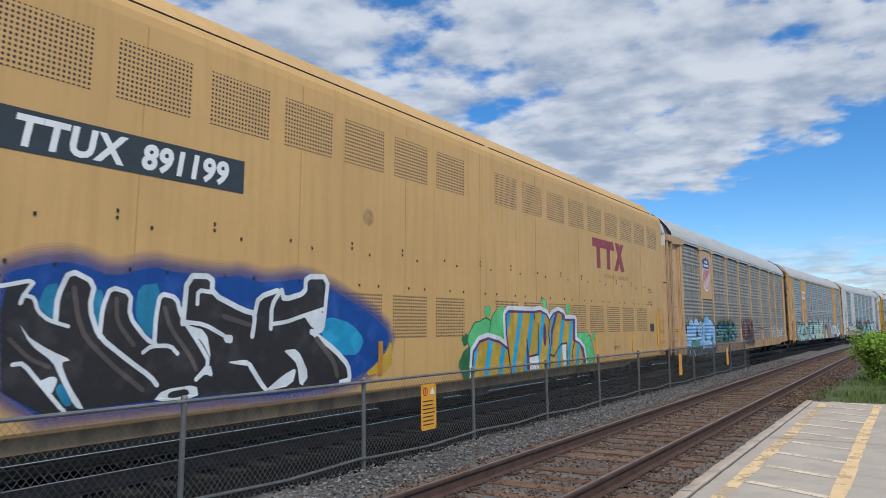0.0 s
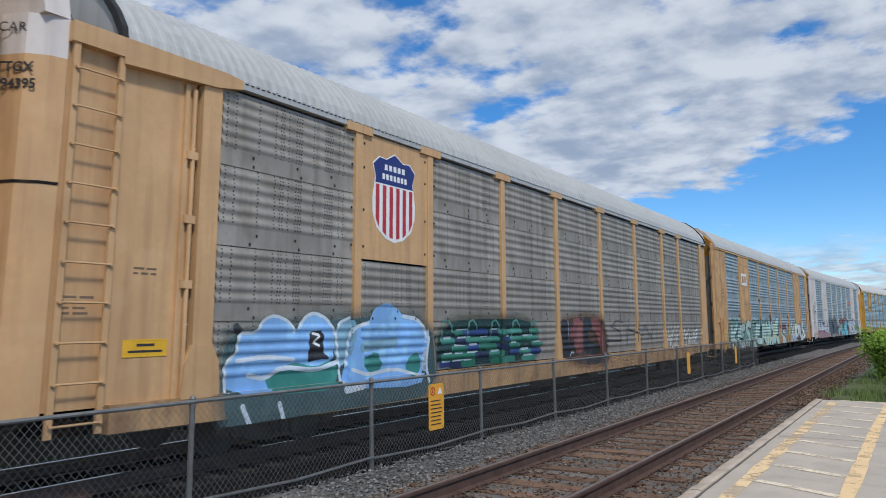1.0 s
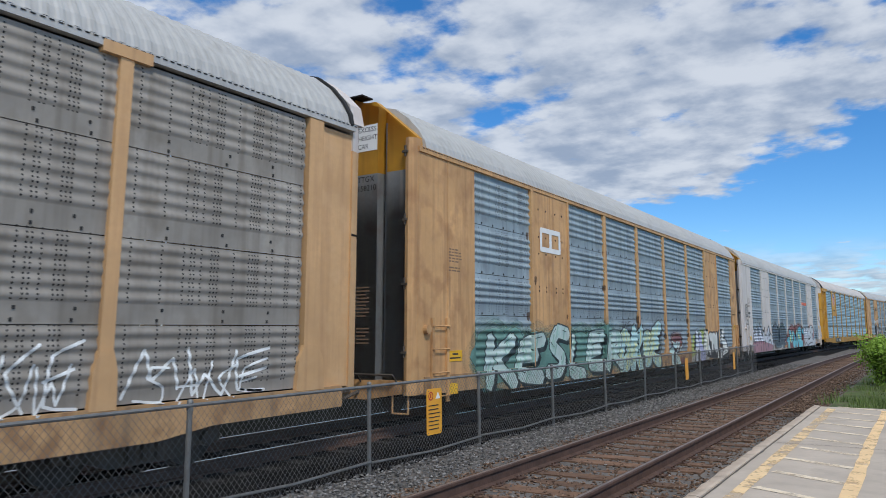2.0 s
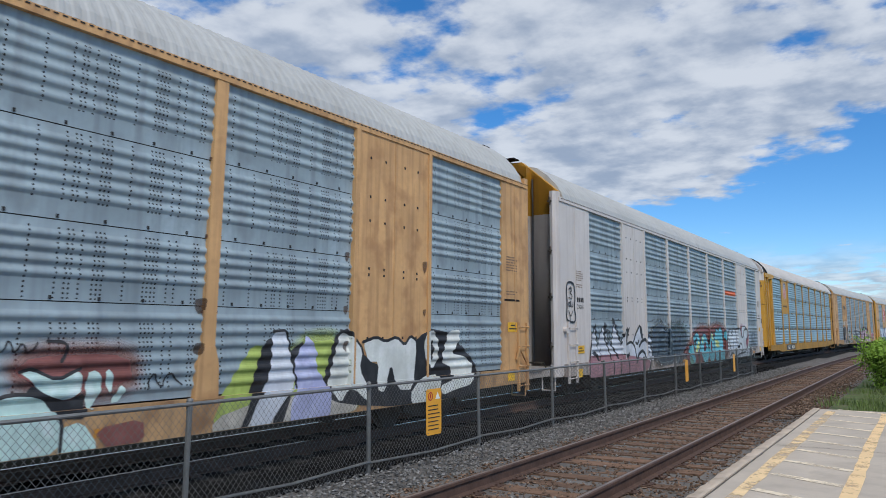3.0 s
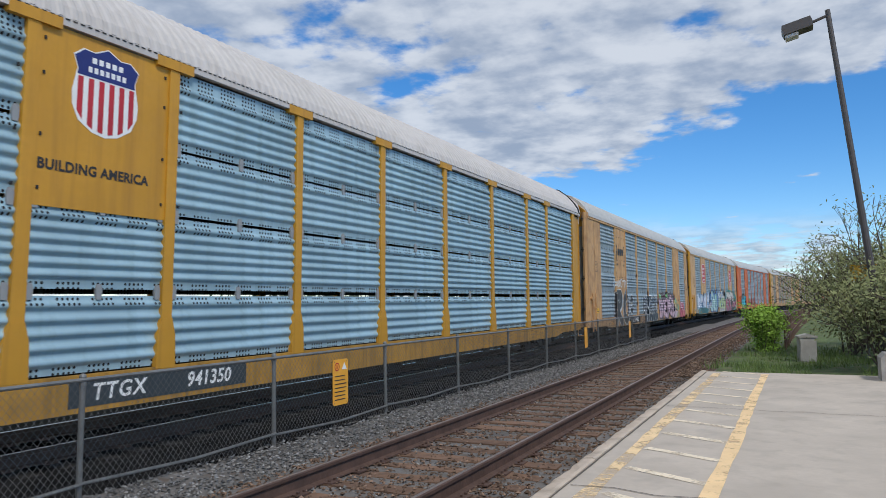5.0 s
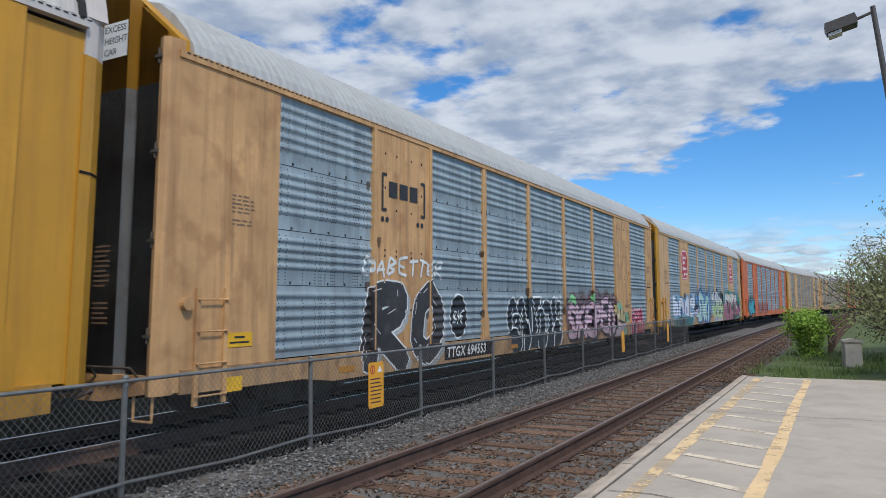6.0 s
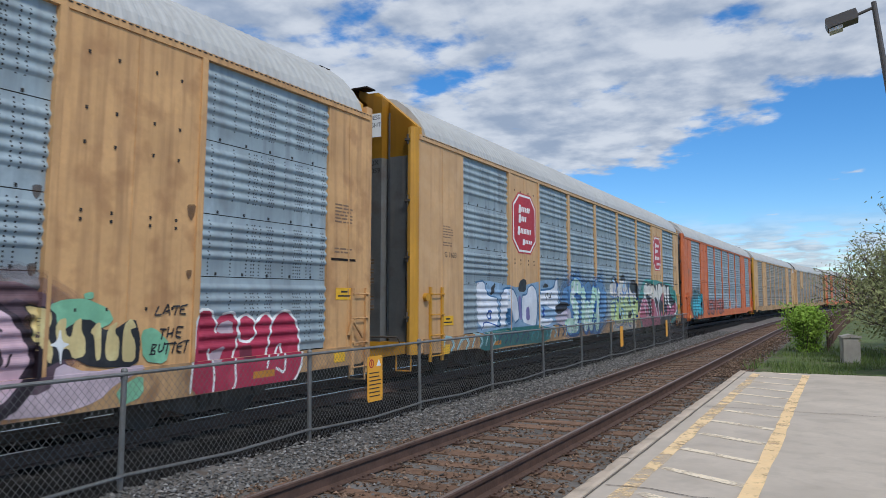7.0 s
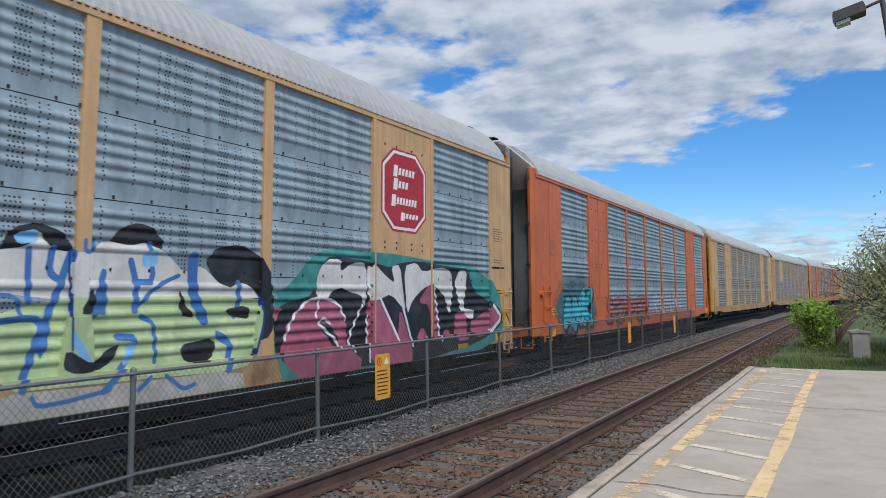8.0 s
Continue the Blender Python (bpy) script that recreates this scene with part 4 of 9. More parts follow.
GLYPH = {
    "A": [[(0, 0), (.45, 1), (.9, 0)], [(.2, .35), (.75, .35)]], "B": [[(0, 0), (0, 1), (.7, .9), (.7, .6), (.1, .5), (.8, .35), (.75, .05), (0, 0)]],
    "D": [[(0, 0), (.05, 1), (.6, .9), (.85, .5), (.6, .05), (0, 0)]], "E": [[(.8, 1), (0, .9), (0, .1), (.85, 0)], [(0, .5), (.65, .52)]],
    "H": [[(0, 0), (0, 1)], [(.8, 0), (.8, 1)], [(0, .5), (.8, .55)]], "I": [[(.2, 0), (.25, 1)]],
    "K": [[(0, 0), (0, 1)], [(.85, 1), (.1, .5), (.95, 0)]], "L": [[(.1, 1), (0, .05), (.8, 0)]],
    "M": [[(0, 0), (.15, 1), (.5, .35), (.85, 1), (1, 0)]], "N": [[(0, 0), (.05, 1), (.75, .05), (.85, 1)]],
    "O": [[(.45, 1), (.05, .75), (.05, .25), (.45, 0), (.85, .25), (.85, .75), (.45, 1)]], "P": [[(0, 0), (0, 1), (.75, .9), (.75, .55), (0, .45)]],
    "R": [[(0, 0), (0, 1), (.75, .9), (.7, .58), (.1, .48), (.9, 0)]], "S": [[(.85, .9), (.3, 1), (.05, .7), (.75, .4), (.7, .05), (0, .08)]],
    "T": [[(0, 1), (.95, 1)], [(.48, 1), (.45, 0)]], "U": [[(0, 1), (.05, .2), (.45, 0), (.8, .2), (.85, 1)]],
    "W": [[(0, 1), (.2, 0), (.5, .65), (.78, 0), (1, 1)]], "Y": [[(0, 1), (.45, .5), (.9, 1)], [(.45, .5), (.4, 0)]],
    "Z": [[(.05, 1), (.85, .95), (.05, .08), (.9, 0)]], "C": [[(.85, .9), (.4, 1), (.05, .6), (.15, .15), (.8, .05)]],
    "1": [[(.1, .8), (.4, 1), (.4, 0)]], "6": [[(.7, 1), (.1, .6), (.1, .15), (.6, 0), (.75, .35), (.15, .5)]],
}


def letters(word, y0, z0, w, h, rnd, lean=0.12, wild=0.07):
    """Strokes of a sprayed word, letters crowded and uneven."""
    out, cell = [], w / len(word)
    for i, ch in enumerate(word):
        dz, sc = rnd.uniform(-0.07, 0.07) * h, rnd.uniform(0.9, 1.12)
        for line in GLYPH.get(ch, GLYPH["O"]):
            pts = []
            for k, (a, b) in enumerate(line):
                a += rnd.uniform(-wild, wild)
                b += rnd.uniform(-wild, wild)
                pts.append((y0 + cell * (i + 0.06 + 0.86 * a) + lean * b * h, z0 + dz + b * h * sc))
            # soften the corners
            fine = []
            for p, q in zip(pts, pts[1:]):
                fine += [p, ((p[0] * 2 + q[0]) / 3, (p[1] * 2 + q[1]) / 3), ((p[0] + 2 * q[0]) / 3, (p[1] + 2 * q[1]) / 3)]
            fine.append(pts[-1])
            sm = [fine[0]] + [tuple(0.14 * fine[k - 1][j] + 0.72 * fine[k][j] + 0.14 * fine[k + 1][j] for j in (0, 1)) for k in range(1, len(fine) - 1)] + [fine[-1]]
            out.append((i, sm))
    return out


def blob(cy, cz, r, rnd, sq=0.7):
    ph = [rnd.uniform(0, 6.28) for _ in range(3)]
    return [(cy + r * math.cos(a) * (1 + 0.12 * math.sin(3 * a + ph[0]) + 0.06 * math.sin(7 * a + ph[1])),
             cz + r * sq * math.sin(a) * (1 + 0.12 * math.sin(2 * a + ph[2]) + 0.05 * math.sin(6 * a))) for a in [2 * math.pi * k / 28 for k in range(28)]]


def graffiti(parent, wall, word, y0, z0, w, h, fill, edge, seed, back=None, backs=0, thick=0.24, rim=0.07, accent=None, third=None, lean=0.12, clouds=None, edge2=None):
    """A sprayed piece: clouds behind, rims, filled letters, accents. y0 counts from the car's leading gap."""
    rnd = random.Random(seed)
    g = new("graffiti")
    g.parent = parent
    y0 -= MID
    if back:
        spots = []
        for k in range(backs):
            cy = y0 + w * (k + 0.5) / backs + rnd.uniform(-0.2, 0.2)
            spots.append((cy, z0 + h * rnd.uniform(0.4, 0.7), w / backs * rnd.uniform(0.75, 1.0), rnd.randrange(999)))
        # mist, thinner mist, then the full colour
        for n, (grow, veil) in enumerate(((1.32, 0.12), (1.26, 0.14), (1.20, 0.17), (1.14, 0.22), (1.07, 0.30), (1.0, 1.0))):
            bm, x = bmesh.new(), 0.0
            for cy, cz, r, sd in spots:
                flat(bm, blob(cy, cz, r * grow, random.Random(sd + 7 * n), min(1.0, 0.55 * h / (w / backs)) * (1 + 0.6 * (grow - 1))), x)
                x += 0.00004
            c = paint_on("colour_cloud", bm, ink(*back, None, veil), g, wall, off=0.0012 + 0.0004 * n)
            if c:
                c.visible_shadow = veil == 1.0
    if clouds:
        bm = bmesh.new()
        x = 0.0
        for cy, cz, r in clouds:
            flat(bm, blob(cy - MID, cz, r, rnd, 0.85), x)
            x += 0.00008
        paint_on("colour_bubble", bm, ink(*accent), g, wall, off=0.0042)
    lines = letters(word, y0 + 0.1, z0 + h * 0.08, w - 0.3, h * 0.84, rnd, lean)
    T = 0.92 * thick * h
    sharp = 5 if seed % 2 else 8
    # a thrown shadow behind the letters, then each letter over the last
    bm, x = bmesh.new(), 0.0
    for _, ln in lines:
        x = stroke(bm, [(a + 0.09, b - 0.07) for a, b in ln], T + 1.8 * rim, x, 0.00001, sharp)
    tagged(paint_on("thrown_shadow", bm, ink(*(edge2 or tuple(q * 0.5 for q in edge))), g, wall, off=0.005), kind="stuff")
    shine, sx = bmesh.new(), 0.0
    bars, bx = bmesh.new(), 0.0
    for n in range(len(word)):
        mine = [ln for k, ln in lines if k == n]
        level = 0.0062 + 0.0011 * n
        bm, x = bmesh.new(), 0.0
        for ln in mine:
            x = stroke(bm, ln, T + (2.6 if edge2 else 1.7) * rim, x, 0.000006, sharp)
        paint_on("rim", bm, ink(*edge), g, wall, off=level)
        bm, x = bmesh.new(), 0.0
        for ln in mine:
            x = stroke(bm, ln, T, x, 0.000006, sharp)
        paint_on("letter", bm, ink(*fill, third), g, wall, off=level + 0.0005)
        for ln in mine:
            for k in range(0, len(ln) - 2, 3):
                (a, b), (c, d) = ln[k], ln[k + 1]
                sx = stroke(shine, [(a - T * 0.26, b + T * 0.2), (c - T * 0.26, d + T * 0.2)], rim * 0.42, sx, 0.00001, 5)
            if third:
                for k in range(1, len(ln) - 1, 2):
                    a, b = ln[k]
                    bx = stroke(bars, [(a - T * 0.14, b - T * 0.36), (a + T * 0.14, b + T * 0.36)], T * 0.2, bx, 0.00001, 5)
    top = 0.0075 + 0.0011 * len(word)
    bmx = paint_on("colour_bar", bars, ink(*third), g, wall, off=top) if third else bars.free()
    if bmx:
        tagged(bmx, kind="stuff")
    sh = paint_on("shine_line", shine, ink(*edge), g, wall, off=top + 0.001)
    if sh:
        tagged(sh, kind="stuff")
    return g


def tag_lines(parent, wall, word, y0, z0, w, h, colour, seed, width=0.035):
    rnd = random.Random(seed)
    lines = letters(word, y0 - MID, z0, w, h, rnd, 0.2, 0.13)
    for n in range(len(word)):
        bm, x = bmesh.new(), 0.0
        for k, ln in lines:
            if k == n:
                x = stroke(bm, ln, width, x, 0.00001, 6)
        paint_on("sprayed_letter", bm, ink(*colour), parent, wall, off=0.006)


def lettering(parent, s, size, material, m, spacing=1.0, bold=0.0, slant=0.0):
    """Words in the built-in font as a thin mesh part."""
    cu = bpy.data.curves.new("lettering", "FONT")
    cu.body, cu.size, cu.space_character, cu.offset, cu.extrude = s, size, spacing, bold, 0.0008
    cu.resolution_u, cu.shear = 3, slant
    tmp = new("lettering_source", cu)
    dg = bpy.context.evaluated_depsgraph_get()
    me = bpy.data.meshes.new_from_object(tmp.evaluated_get(dg))
    bpy.data.objects.remove(tmp)
    bpy.data.curves.remove(cu)
    me.transform(m)
    me.materials.clear()
    me.materials.append(material)
    ob = new("lettering", me)
    ob.parent = parent
    return ob


def on_side(y, z, x):
    return Matrix(((0, 0, 1, x), (1, 0, 0, y - MID), (0, 1, 0, z), (0, 0, 0, 1)))


def on_end(x, z, y):
    return Matrix(((1, 0, 0, x), (0, 0, -1, y), (0, 1, 0, z), (0, 0, 0, 1)))


def fine_print(parent, y, z, w, rows, x, seed, h=0.034):
    """Small lettering that cannot be read, as plain bars."""
    rnd = random.Random(seed)
    bm = bmesh.new()
    for k in range(rows):
        a = 0.0
        while a < w * rnd.uniform(0.75, 1.0):
            n = rnd.uniform(0.06, 0.2)
            box(bm, x, x + 0.002, y - MID + a, y - MID + min(w, a + n), z - k * h * 1.7, z - k * h * 1.7 + h * 0.75)
            a += n + 0.035
    tagged(part("fine_print", bm, M["print"], parent), kind="stuff")


def plain_word(parent, y, z, n, w, h, x, material):
    """A company's name as a row of plain blocks."""
    for k in range(n):
        bm = bmesh.new()
        box(bm, x, x + 0.002, y - MID + k * w * 1.15, y - MID + k * w * 1.15 + w * 0.85, z, z + h)
        part("plain_block", bm, material, parent)


def make_truck(car, y):
    t = new("truck")
    t.parent = car
    t.matrix_basis = pose(0, y, 0)
    bm = bmesh.new()
    side = [(-1.12, 0.50), (-0.72, 0.62), (-0.42, 0.70), (0.42, 0.70), (0.72, 0.62), (1.12, 0.50), (1.12, 0.30), (0.78, 0.28), (0.45, 0.16), (-0.45, 0.16), (-0.78, 0.28), (-1.12, 0.30)]
    for s in (-1, 1):
        prism(bm, side, "x", s * 1.02 - 0.07, s * 1.02 + 0.07)
        for q in (-0.88, 0.88):
            tube(bm, (s * 1.0, q, 0.36), (s * 1.17, q, 0.36), 0.10, 10)
        for q in (-0.2, 0.0, 0.2):
            tube(bm, (s * 1.10, q, 0.2), (s * 1.10, q, 0.5), 0.07, 8)
    box(bm, -1.1, 1.1, -0.2, 0.2, 0.42, 0.66)
    part("truck_frame", bm, M["truck"], t)
    bm = bmesh.new()
    for s in (-1, 1):
        tube(bm, (s * 0.69, 0, 0), (s * 0.79, 0, 0), 0.36, 24)
        tube(bm, (s * 0.66, 0, 0), (s * 0.70, 0, 0), 0.385, 24)
        tube(bm, (s * 0.79, 0, 0), (s * 0.82, 0, 0), 0.12, 12)
    tube(bm, (-0.7, 0, 0), (0.7, 0, 0), 0.08, 10)
    w = part("wheelset", bm, M["wheel"], t)
    w.matrix_basis = pose(0, -0.88, 0.36)
    again(w, "wheelset", pose(0, 0.88, 0.36), t)


def make_coupler(car, s):
    bm = bmesh.new()
    y = s * HALF
    box(bm, -0.16, 0.16, min(y, y + s * 0.55), max(y, y + s * 0.55), 0.62, 0.86)
    prism(bm, [(-0.22, y + s * 0.5), (0.2, y + s * 0.5), (0.24, y + s * 0.7), (0.05, y + s * 0.78), (-0.24, y + s * 0.74)], "z", 0.58, 0.9)
    tube(bm, (0.4, y, 0.7), (0.15, y + s * 0.7, 0.42), 0.03, 6)
    part("coupler", bm, M["truck"], car)


def ladder(car, y0, y1, z0, z1, x, material, pitch=0.42, stiles=True):
    bm = bmesh.new()
    if stiles:
        for y in (y0, y1):
            box(bm, x - 0.03, x + 0.012, y - 0.035, y + 0.035, z0, z1)
    z = z0 + 0.12
    while z < z1 - 0.05:
        tube(bm, (x + 0.03, y0 - 0.02, z), (x + 0.03, y1 + 0.02, z), 0.013, 6)
        for y in (y0, y1):
            tube(bm, (x - 0.01, y, z), (x + 0.045, y, z), 0.02, 6)
        z += pitch
    part("ladder", bm, material, car, "ladder with round rungs")


def both_sides(ob, car, name):
    again(ob, name, pose(0, 0, 0, 0, 0, 180) @ ob.matrix_basis, car)


def make_roof(car, eave, rise, material, a0, a1, rib=0.010):
    prof = [(1.545, 0.0), (1.50, 0.11), (1.36, 0.27), (1.12, 0.46), (0.82, 0.62), (0.42, 0.70), (0.0, 0.74)]
    prof = [(x, z * rise / 0.74) for x, z in prof]
    full = prof + [(-x, z) for x, z in prof[-2::-1]]
    bm = bmesh.new()
    rows, y, k = [], a0, 0
    while y < a1:
        for dy, d in ((0.0, 0.0), (0.035, rib), (0.085, rib), (0.12, 0.0)):
            if y + dy < a1:
                rows.append((y + dy, d))
        y += 0.18
    rows.append((a1, 0.0))
    vs = [[bm.verts.new((x * (1 + d * 0.45), yy, eave + z + d)) for x, z in full] for yy, d in rows]
    for a, b in zip(vs, vs[1:]):
        for i in range(len(full) - 1):
            bm.faces.new((a[i], b[i], b[i + 1], a[i + 1]))
    for row in (vs[0], vs[-1]):
        bm.faces.new(row)
    bmesh.ops.recalc_face_normals(bm, faces=bm.faces)
    return part("roof", bm, material, car, "ribbed sheet roof")


def car_base(label, sill_mat, eave, back=0.0):
    car = tagged(new("autorack_car"), label, "railcar", "cars of the train")
    bm = bmesh.new()
    prism(bm, [(-HALF + 0.2, SILL_HI), (-HALF + 0.2, SILL_LO + 0.12), (-HALF + 2.6, SILL_LO + 0.1), (-HALF + 3.4, SILL_LO), (HALF - 3.4, SILL_LO), (HALF - 2.6, SILL_LO + 0.1), (HALF - 0.2, SILL_LO + 0.12), (HALF - 0.2, SILL_HI)], "x", SIDE - 0.10 - back, SIDE + 0.01 - back)
    s = part("side_sill", bm, sill_mat, car)
    both_sides(s, car, "side_sill")
    bm = bmesh.new()
    box(bm, -1.44, 1.44, -HALF + 0.1, HALF - 0.1, SILL_HI - 0.16, SILL_HI - 0.02)
    box(bm, -0.35, 0.35, -HALF + 0.2, HALF - 0.2, 0.45, SILL_HI - 0.16)
    for k in range(9):
        y = -10 + 2.5 * k
        box(bm, -1.4, 1.4, y - 0.06, y + 0.06, 0.55, SILL_HI - 0.16)
    part("underframe", bm, M["under"], car)
    bm = bmesh.new()
    tube(bm, (1.25, -3.2, 0.52), (1.25, 2.6, 0.52), 0.035, 6)
    tube(bm, (0.9, -1.5, 0.38), (0.9, 0.2, 0.38), 0.19, 12)
    box(bm, 0.9, 1.3, 1.0, 1.6, 0.3, 0.6)
    part("brake_gear", bm, M["truck"], car)
    for y in (-10.2, 10.2):
        make_truck(car, y)
    for s in (-1, 1):
        make_coupler(car, s)
    bm = bmesh.new()
    box(bm, -1.42, 1.42, -HALF + 0.3, HALF - 0.3, 2.42, 2.5)
    box(bm, -1.42, 1.42, -HALF + 0.3, HALF - 0.3, 3.62, 3.7)
    part("inner_deck", bm, M["under"], car)
    return car


def steel_sheet(car, prof, a, b, lo, hi, material, cache, label=""):
    key = (round(b - a, 2), lo, hi)
    if key in cache:
        o = again(cache[key], "panel", pose(0, a, 0), car)
    else:
        pts = [(SHEET, lo)] + [(SHEET + d, z) for d, z in prof if lo < z < hi] + [(SHEET, hi)]
        bm = bmesh.new()
        sheet(bm, pts, 0, b - a)
        o = part("panel", bm, material, car, label, smooth=True)
        o.matrix_basis = pose(0, a, 0)
        cache[key] = o
    both_sides(o, car, "panel")


def make_post(car, y, w, lo, hi, material, foot=True, cap=False, x=SIDE):
    bm = bmesh.new()
    box(bm, SHEET - 0.05, x, -w / 2, w / 2, lo, hi)
    if foot:
        prism(bm, [(-w * 0.5, lo + 0.62), (-w * 0.85, lo + 0.40), (-w * 0.95, lo - 0.02), (w * 0.95, lo - 0.02), (w * 0.85, lo + 0.40), (w * 0.5, lo + 0.62)], "x", SHEET, x + 0.012)
    if cap:
        box(bm, SHEET - 0.02, x + 0.02, -w * 1.9, w * 1.9, hi - 0.04, hi + 0.10)
    p = part("post", bm, material, car)
    p.matrix_basis = pose(0, y - MID, 0)
    both_sides(p, car, "post")


def foot_steps(y, w):
    """The flared foot of a post, as bands of the wall's outer face."""
    return [(y - w * k, y + w * k, SIDE + 0.012, lo, hi) for k, lo, hi in ((1.0, 0.5, 1.12), (0.95, 1.12, 1.30), (0.86, 1.30, 1.42), (0.70, 1.42, 1.53))]


BOLT = {}


def bolts(car, spots, x, material=None):
    m = material or M["dark"]
    for y, z in spots:
        at = pose(x, y - MID, z)
        if m.name in BOLT:
            again(BOLT[m.name], "bolt", at, car)
        else:
            bm = bmesh.new()
            box(bm, 0, 0.012, -0.014, 0.014, -0.02, 0.02)
            BOLT[m.name] = part("bolt", bm, m, car)
            BOLT[m.name].matrix_basis = at


def notice(car, y, z, w, h, x):
    bm = bmesh.new()
    box(bm, x, x + 0.004, y - MID, y - MID + w, z, z + h)
    box(bm, x + 0.004, x + 0.006, y - MID, y - MID + w, z, z + 0.015)
    box(bm, x + 0.004, x + 0.006, y - MID, y - MID + w, z + h - 0.015, z + h)
    n = part("notice", bm, M["label"], car, "yellow notice plate")
    bm = bmesh.new()
    box(bm, x + 0.004, x + 0.006, y - MID + w * 0.3, y - MID + w * 0.7, z + h * 0.6, z + h * 0.75)
    box(bm, x + 0.004, x + 0.006, y - MID + w * 0.12, y - MID + w * 0.88, z + h * 0.25, z + h * 0.38)
    part("printed_lines", bm, M["black_ink"], n)


def shield(car, y, z, w, h, x):
    """Railway shield: navy field over red and white stripes."""
    out = [(0, 0), (.2, .035), (.4, .14), (.49, .30), (.5, .45), (.44, .70), (.5, .84), (.36, .93), (.2, .92), (0, 1.0)]
    ring = out + [(-a, b) for a, b in out[-2:0:-1]]

    def laid(name, pts, xx, material, parent):
        bm = bmesh.new()
        prism(bm, [(y - MID + a * w, z + b * h) for a, b in pts], "x", xx, xx + 0.003)
        return part(name, bm, material, parent)
    s = laid("shield", [(a * 1.035, -0.015 + b * 1.03) for a, b in ring], x, M["white_ink"], car)
    top = [p for p in ring if p[1] > 0.6]
    lo = [p for p in out if p[1] <= 0.6]
    laid("navy_field", [(.455, .64), (.44, .70), (.5, .84), (.36, .93), (.2, .92), (0, 1.0), (-.2, .92), (-.36, .93), (-.5, .84), (-.44, .70), (-.455, .64)], x + 0.004, M["navy"], s)

    def low(a):
        a = abs(a)
        for (p, q), (r, t) in zip(lo, lo[1:]):
            if p <= a <= r:
                return q + (t - q) * (a - p) / max(1e-6, r - p)
        return 0.4
    for k in range(6):
        c = -0.40 + 0.16 * k
        a, b = c - 0.04, c + 0.04
        laid("red_stripe", [(a, low(a) + .02), (b, low(b) + .02), (b, .62), (a, .62)], x + 0.004, M["red"], s)
    for r, (n, ww) in enumerate(((5, .52), (7, .62))):
        for k in range(n):
            bm = bmesh.new()
            c = -ww / 2 + ww * (k + 0.5) / n
            box(bm, x + 0.005, x + 0.008, y - MID + (c - ww / n * 0.33) * w, y - MID + (c + ww / n * 0.33) * w, z + (.83 - r * .11) * h - 0.03 * h, z + (.83 - r * .11) * h + 0.035 * h)
            part("white_mark", bm, M["white_ink"], s)


def octagon_sign(car, y, z, w, h, x):
    def octo(k):
        c = 0.2
        return [(y - MID + a * w * k, z + h / 2 + b * h * k) for a, b in ((-.5, -.5 + c), (-.5 + c * 1.2, -.5), (.5 - c * 1.2, -.5), (.5, -.5 + c), (.5, .5 - c), (.5 - c * 1.2, .5), (-.5 + c * 1.2, .5), (-.5, .5 - c))]
    s = None
    for n, k, m in (("red_sign", 1.0, "red"), ("white_border", 0.95, "white_ink"), ("red_field", 0.88, "red")):
        bm = bmesh.new()
        prism(bm, octo(k), "x", x, x + 0.003)
        o = part(n, bm, M[m], s or car)
        s = s or o
        x += 0.0035
    rows = ((0.69, -0.26, 5, 0.075, 0.085), (0.53, -0.26, 3, 0.075, 0.085), (0.33, -0.30, 7, 0.066, 0.085), (0.17, -0.10, 4, 0.075, 0.06))
    for k, (zz, start, n, step, tall) in enumerate(rows):
        marks = [(start + 0.11 + step * j, step * 0.66, tall) for j in range(n)] + [(start, 0.085, 0.14 if k < 3 else 0.10)]
        for left, wide, high in marks:
            bm = bmesh.new()
            y0, z0 = y - MID + w * left, z + h * (zz - (0.03 if high > 0.09 else 0))
            lean = 0.02 * w
            prism(bm, [(y0, z0), (y0 + w * wide, z0), (y0 + w * wide + lean, z0 + high * h), (y0 + lean, z0 + high * h)], "x", x, x + 0.002)
            part("white_mark", bm, M["white_ink"], s)


def top_rail(car, eave, material, a0=-HALF, a1=HALF, h=0.10):
    bm = bmesh.new()
    box(bm, SHEET - 0.04, SIDE + 0.012, a0, a1, eave - h, eave)
    t = part("top_rail", bm, material, car)
    both_sides(t, car, "top_rail")
    # small dark boxes paint the shadows along the roof's scalloped edge
    bm = bmesh.new()
    y = a0 + 0.1
    while y < a1:
        box(bm, SIDE + 0.012, SIDE + 0.02, y, y + 0.055, eave - 0.028, eave - 0.014)
        y += 0.10
    tagged(part("rivet_strip", bm, M["dark"], car), kind="stuff")


def plain_plate(car, y0, y1, lo, hi, material, x, name="plate", seam=True, sides=True):
    bm = bmesh.new()
    box(bm, x - 0.05, x, y0 - MID, y1 - MID, lo, hi)
    o = part(name, bm, material, car)
    if sides:
        both_sides(o, car, name)
    if seam:
        bm = bmesh.new()
        m = (y0 + y1) / 2 - MID
        box(bm, x, x + 0.008, m - 0.018, m + 0.018, lo, hi)
        part("seam_strip", bm, material, car)
    return o


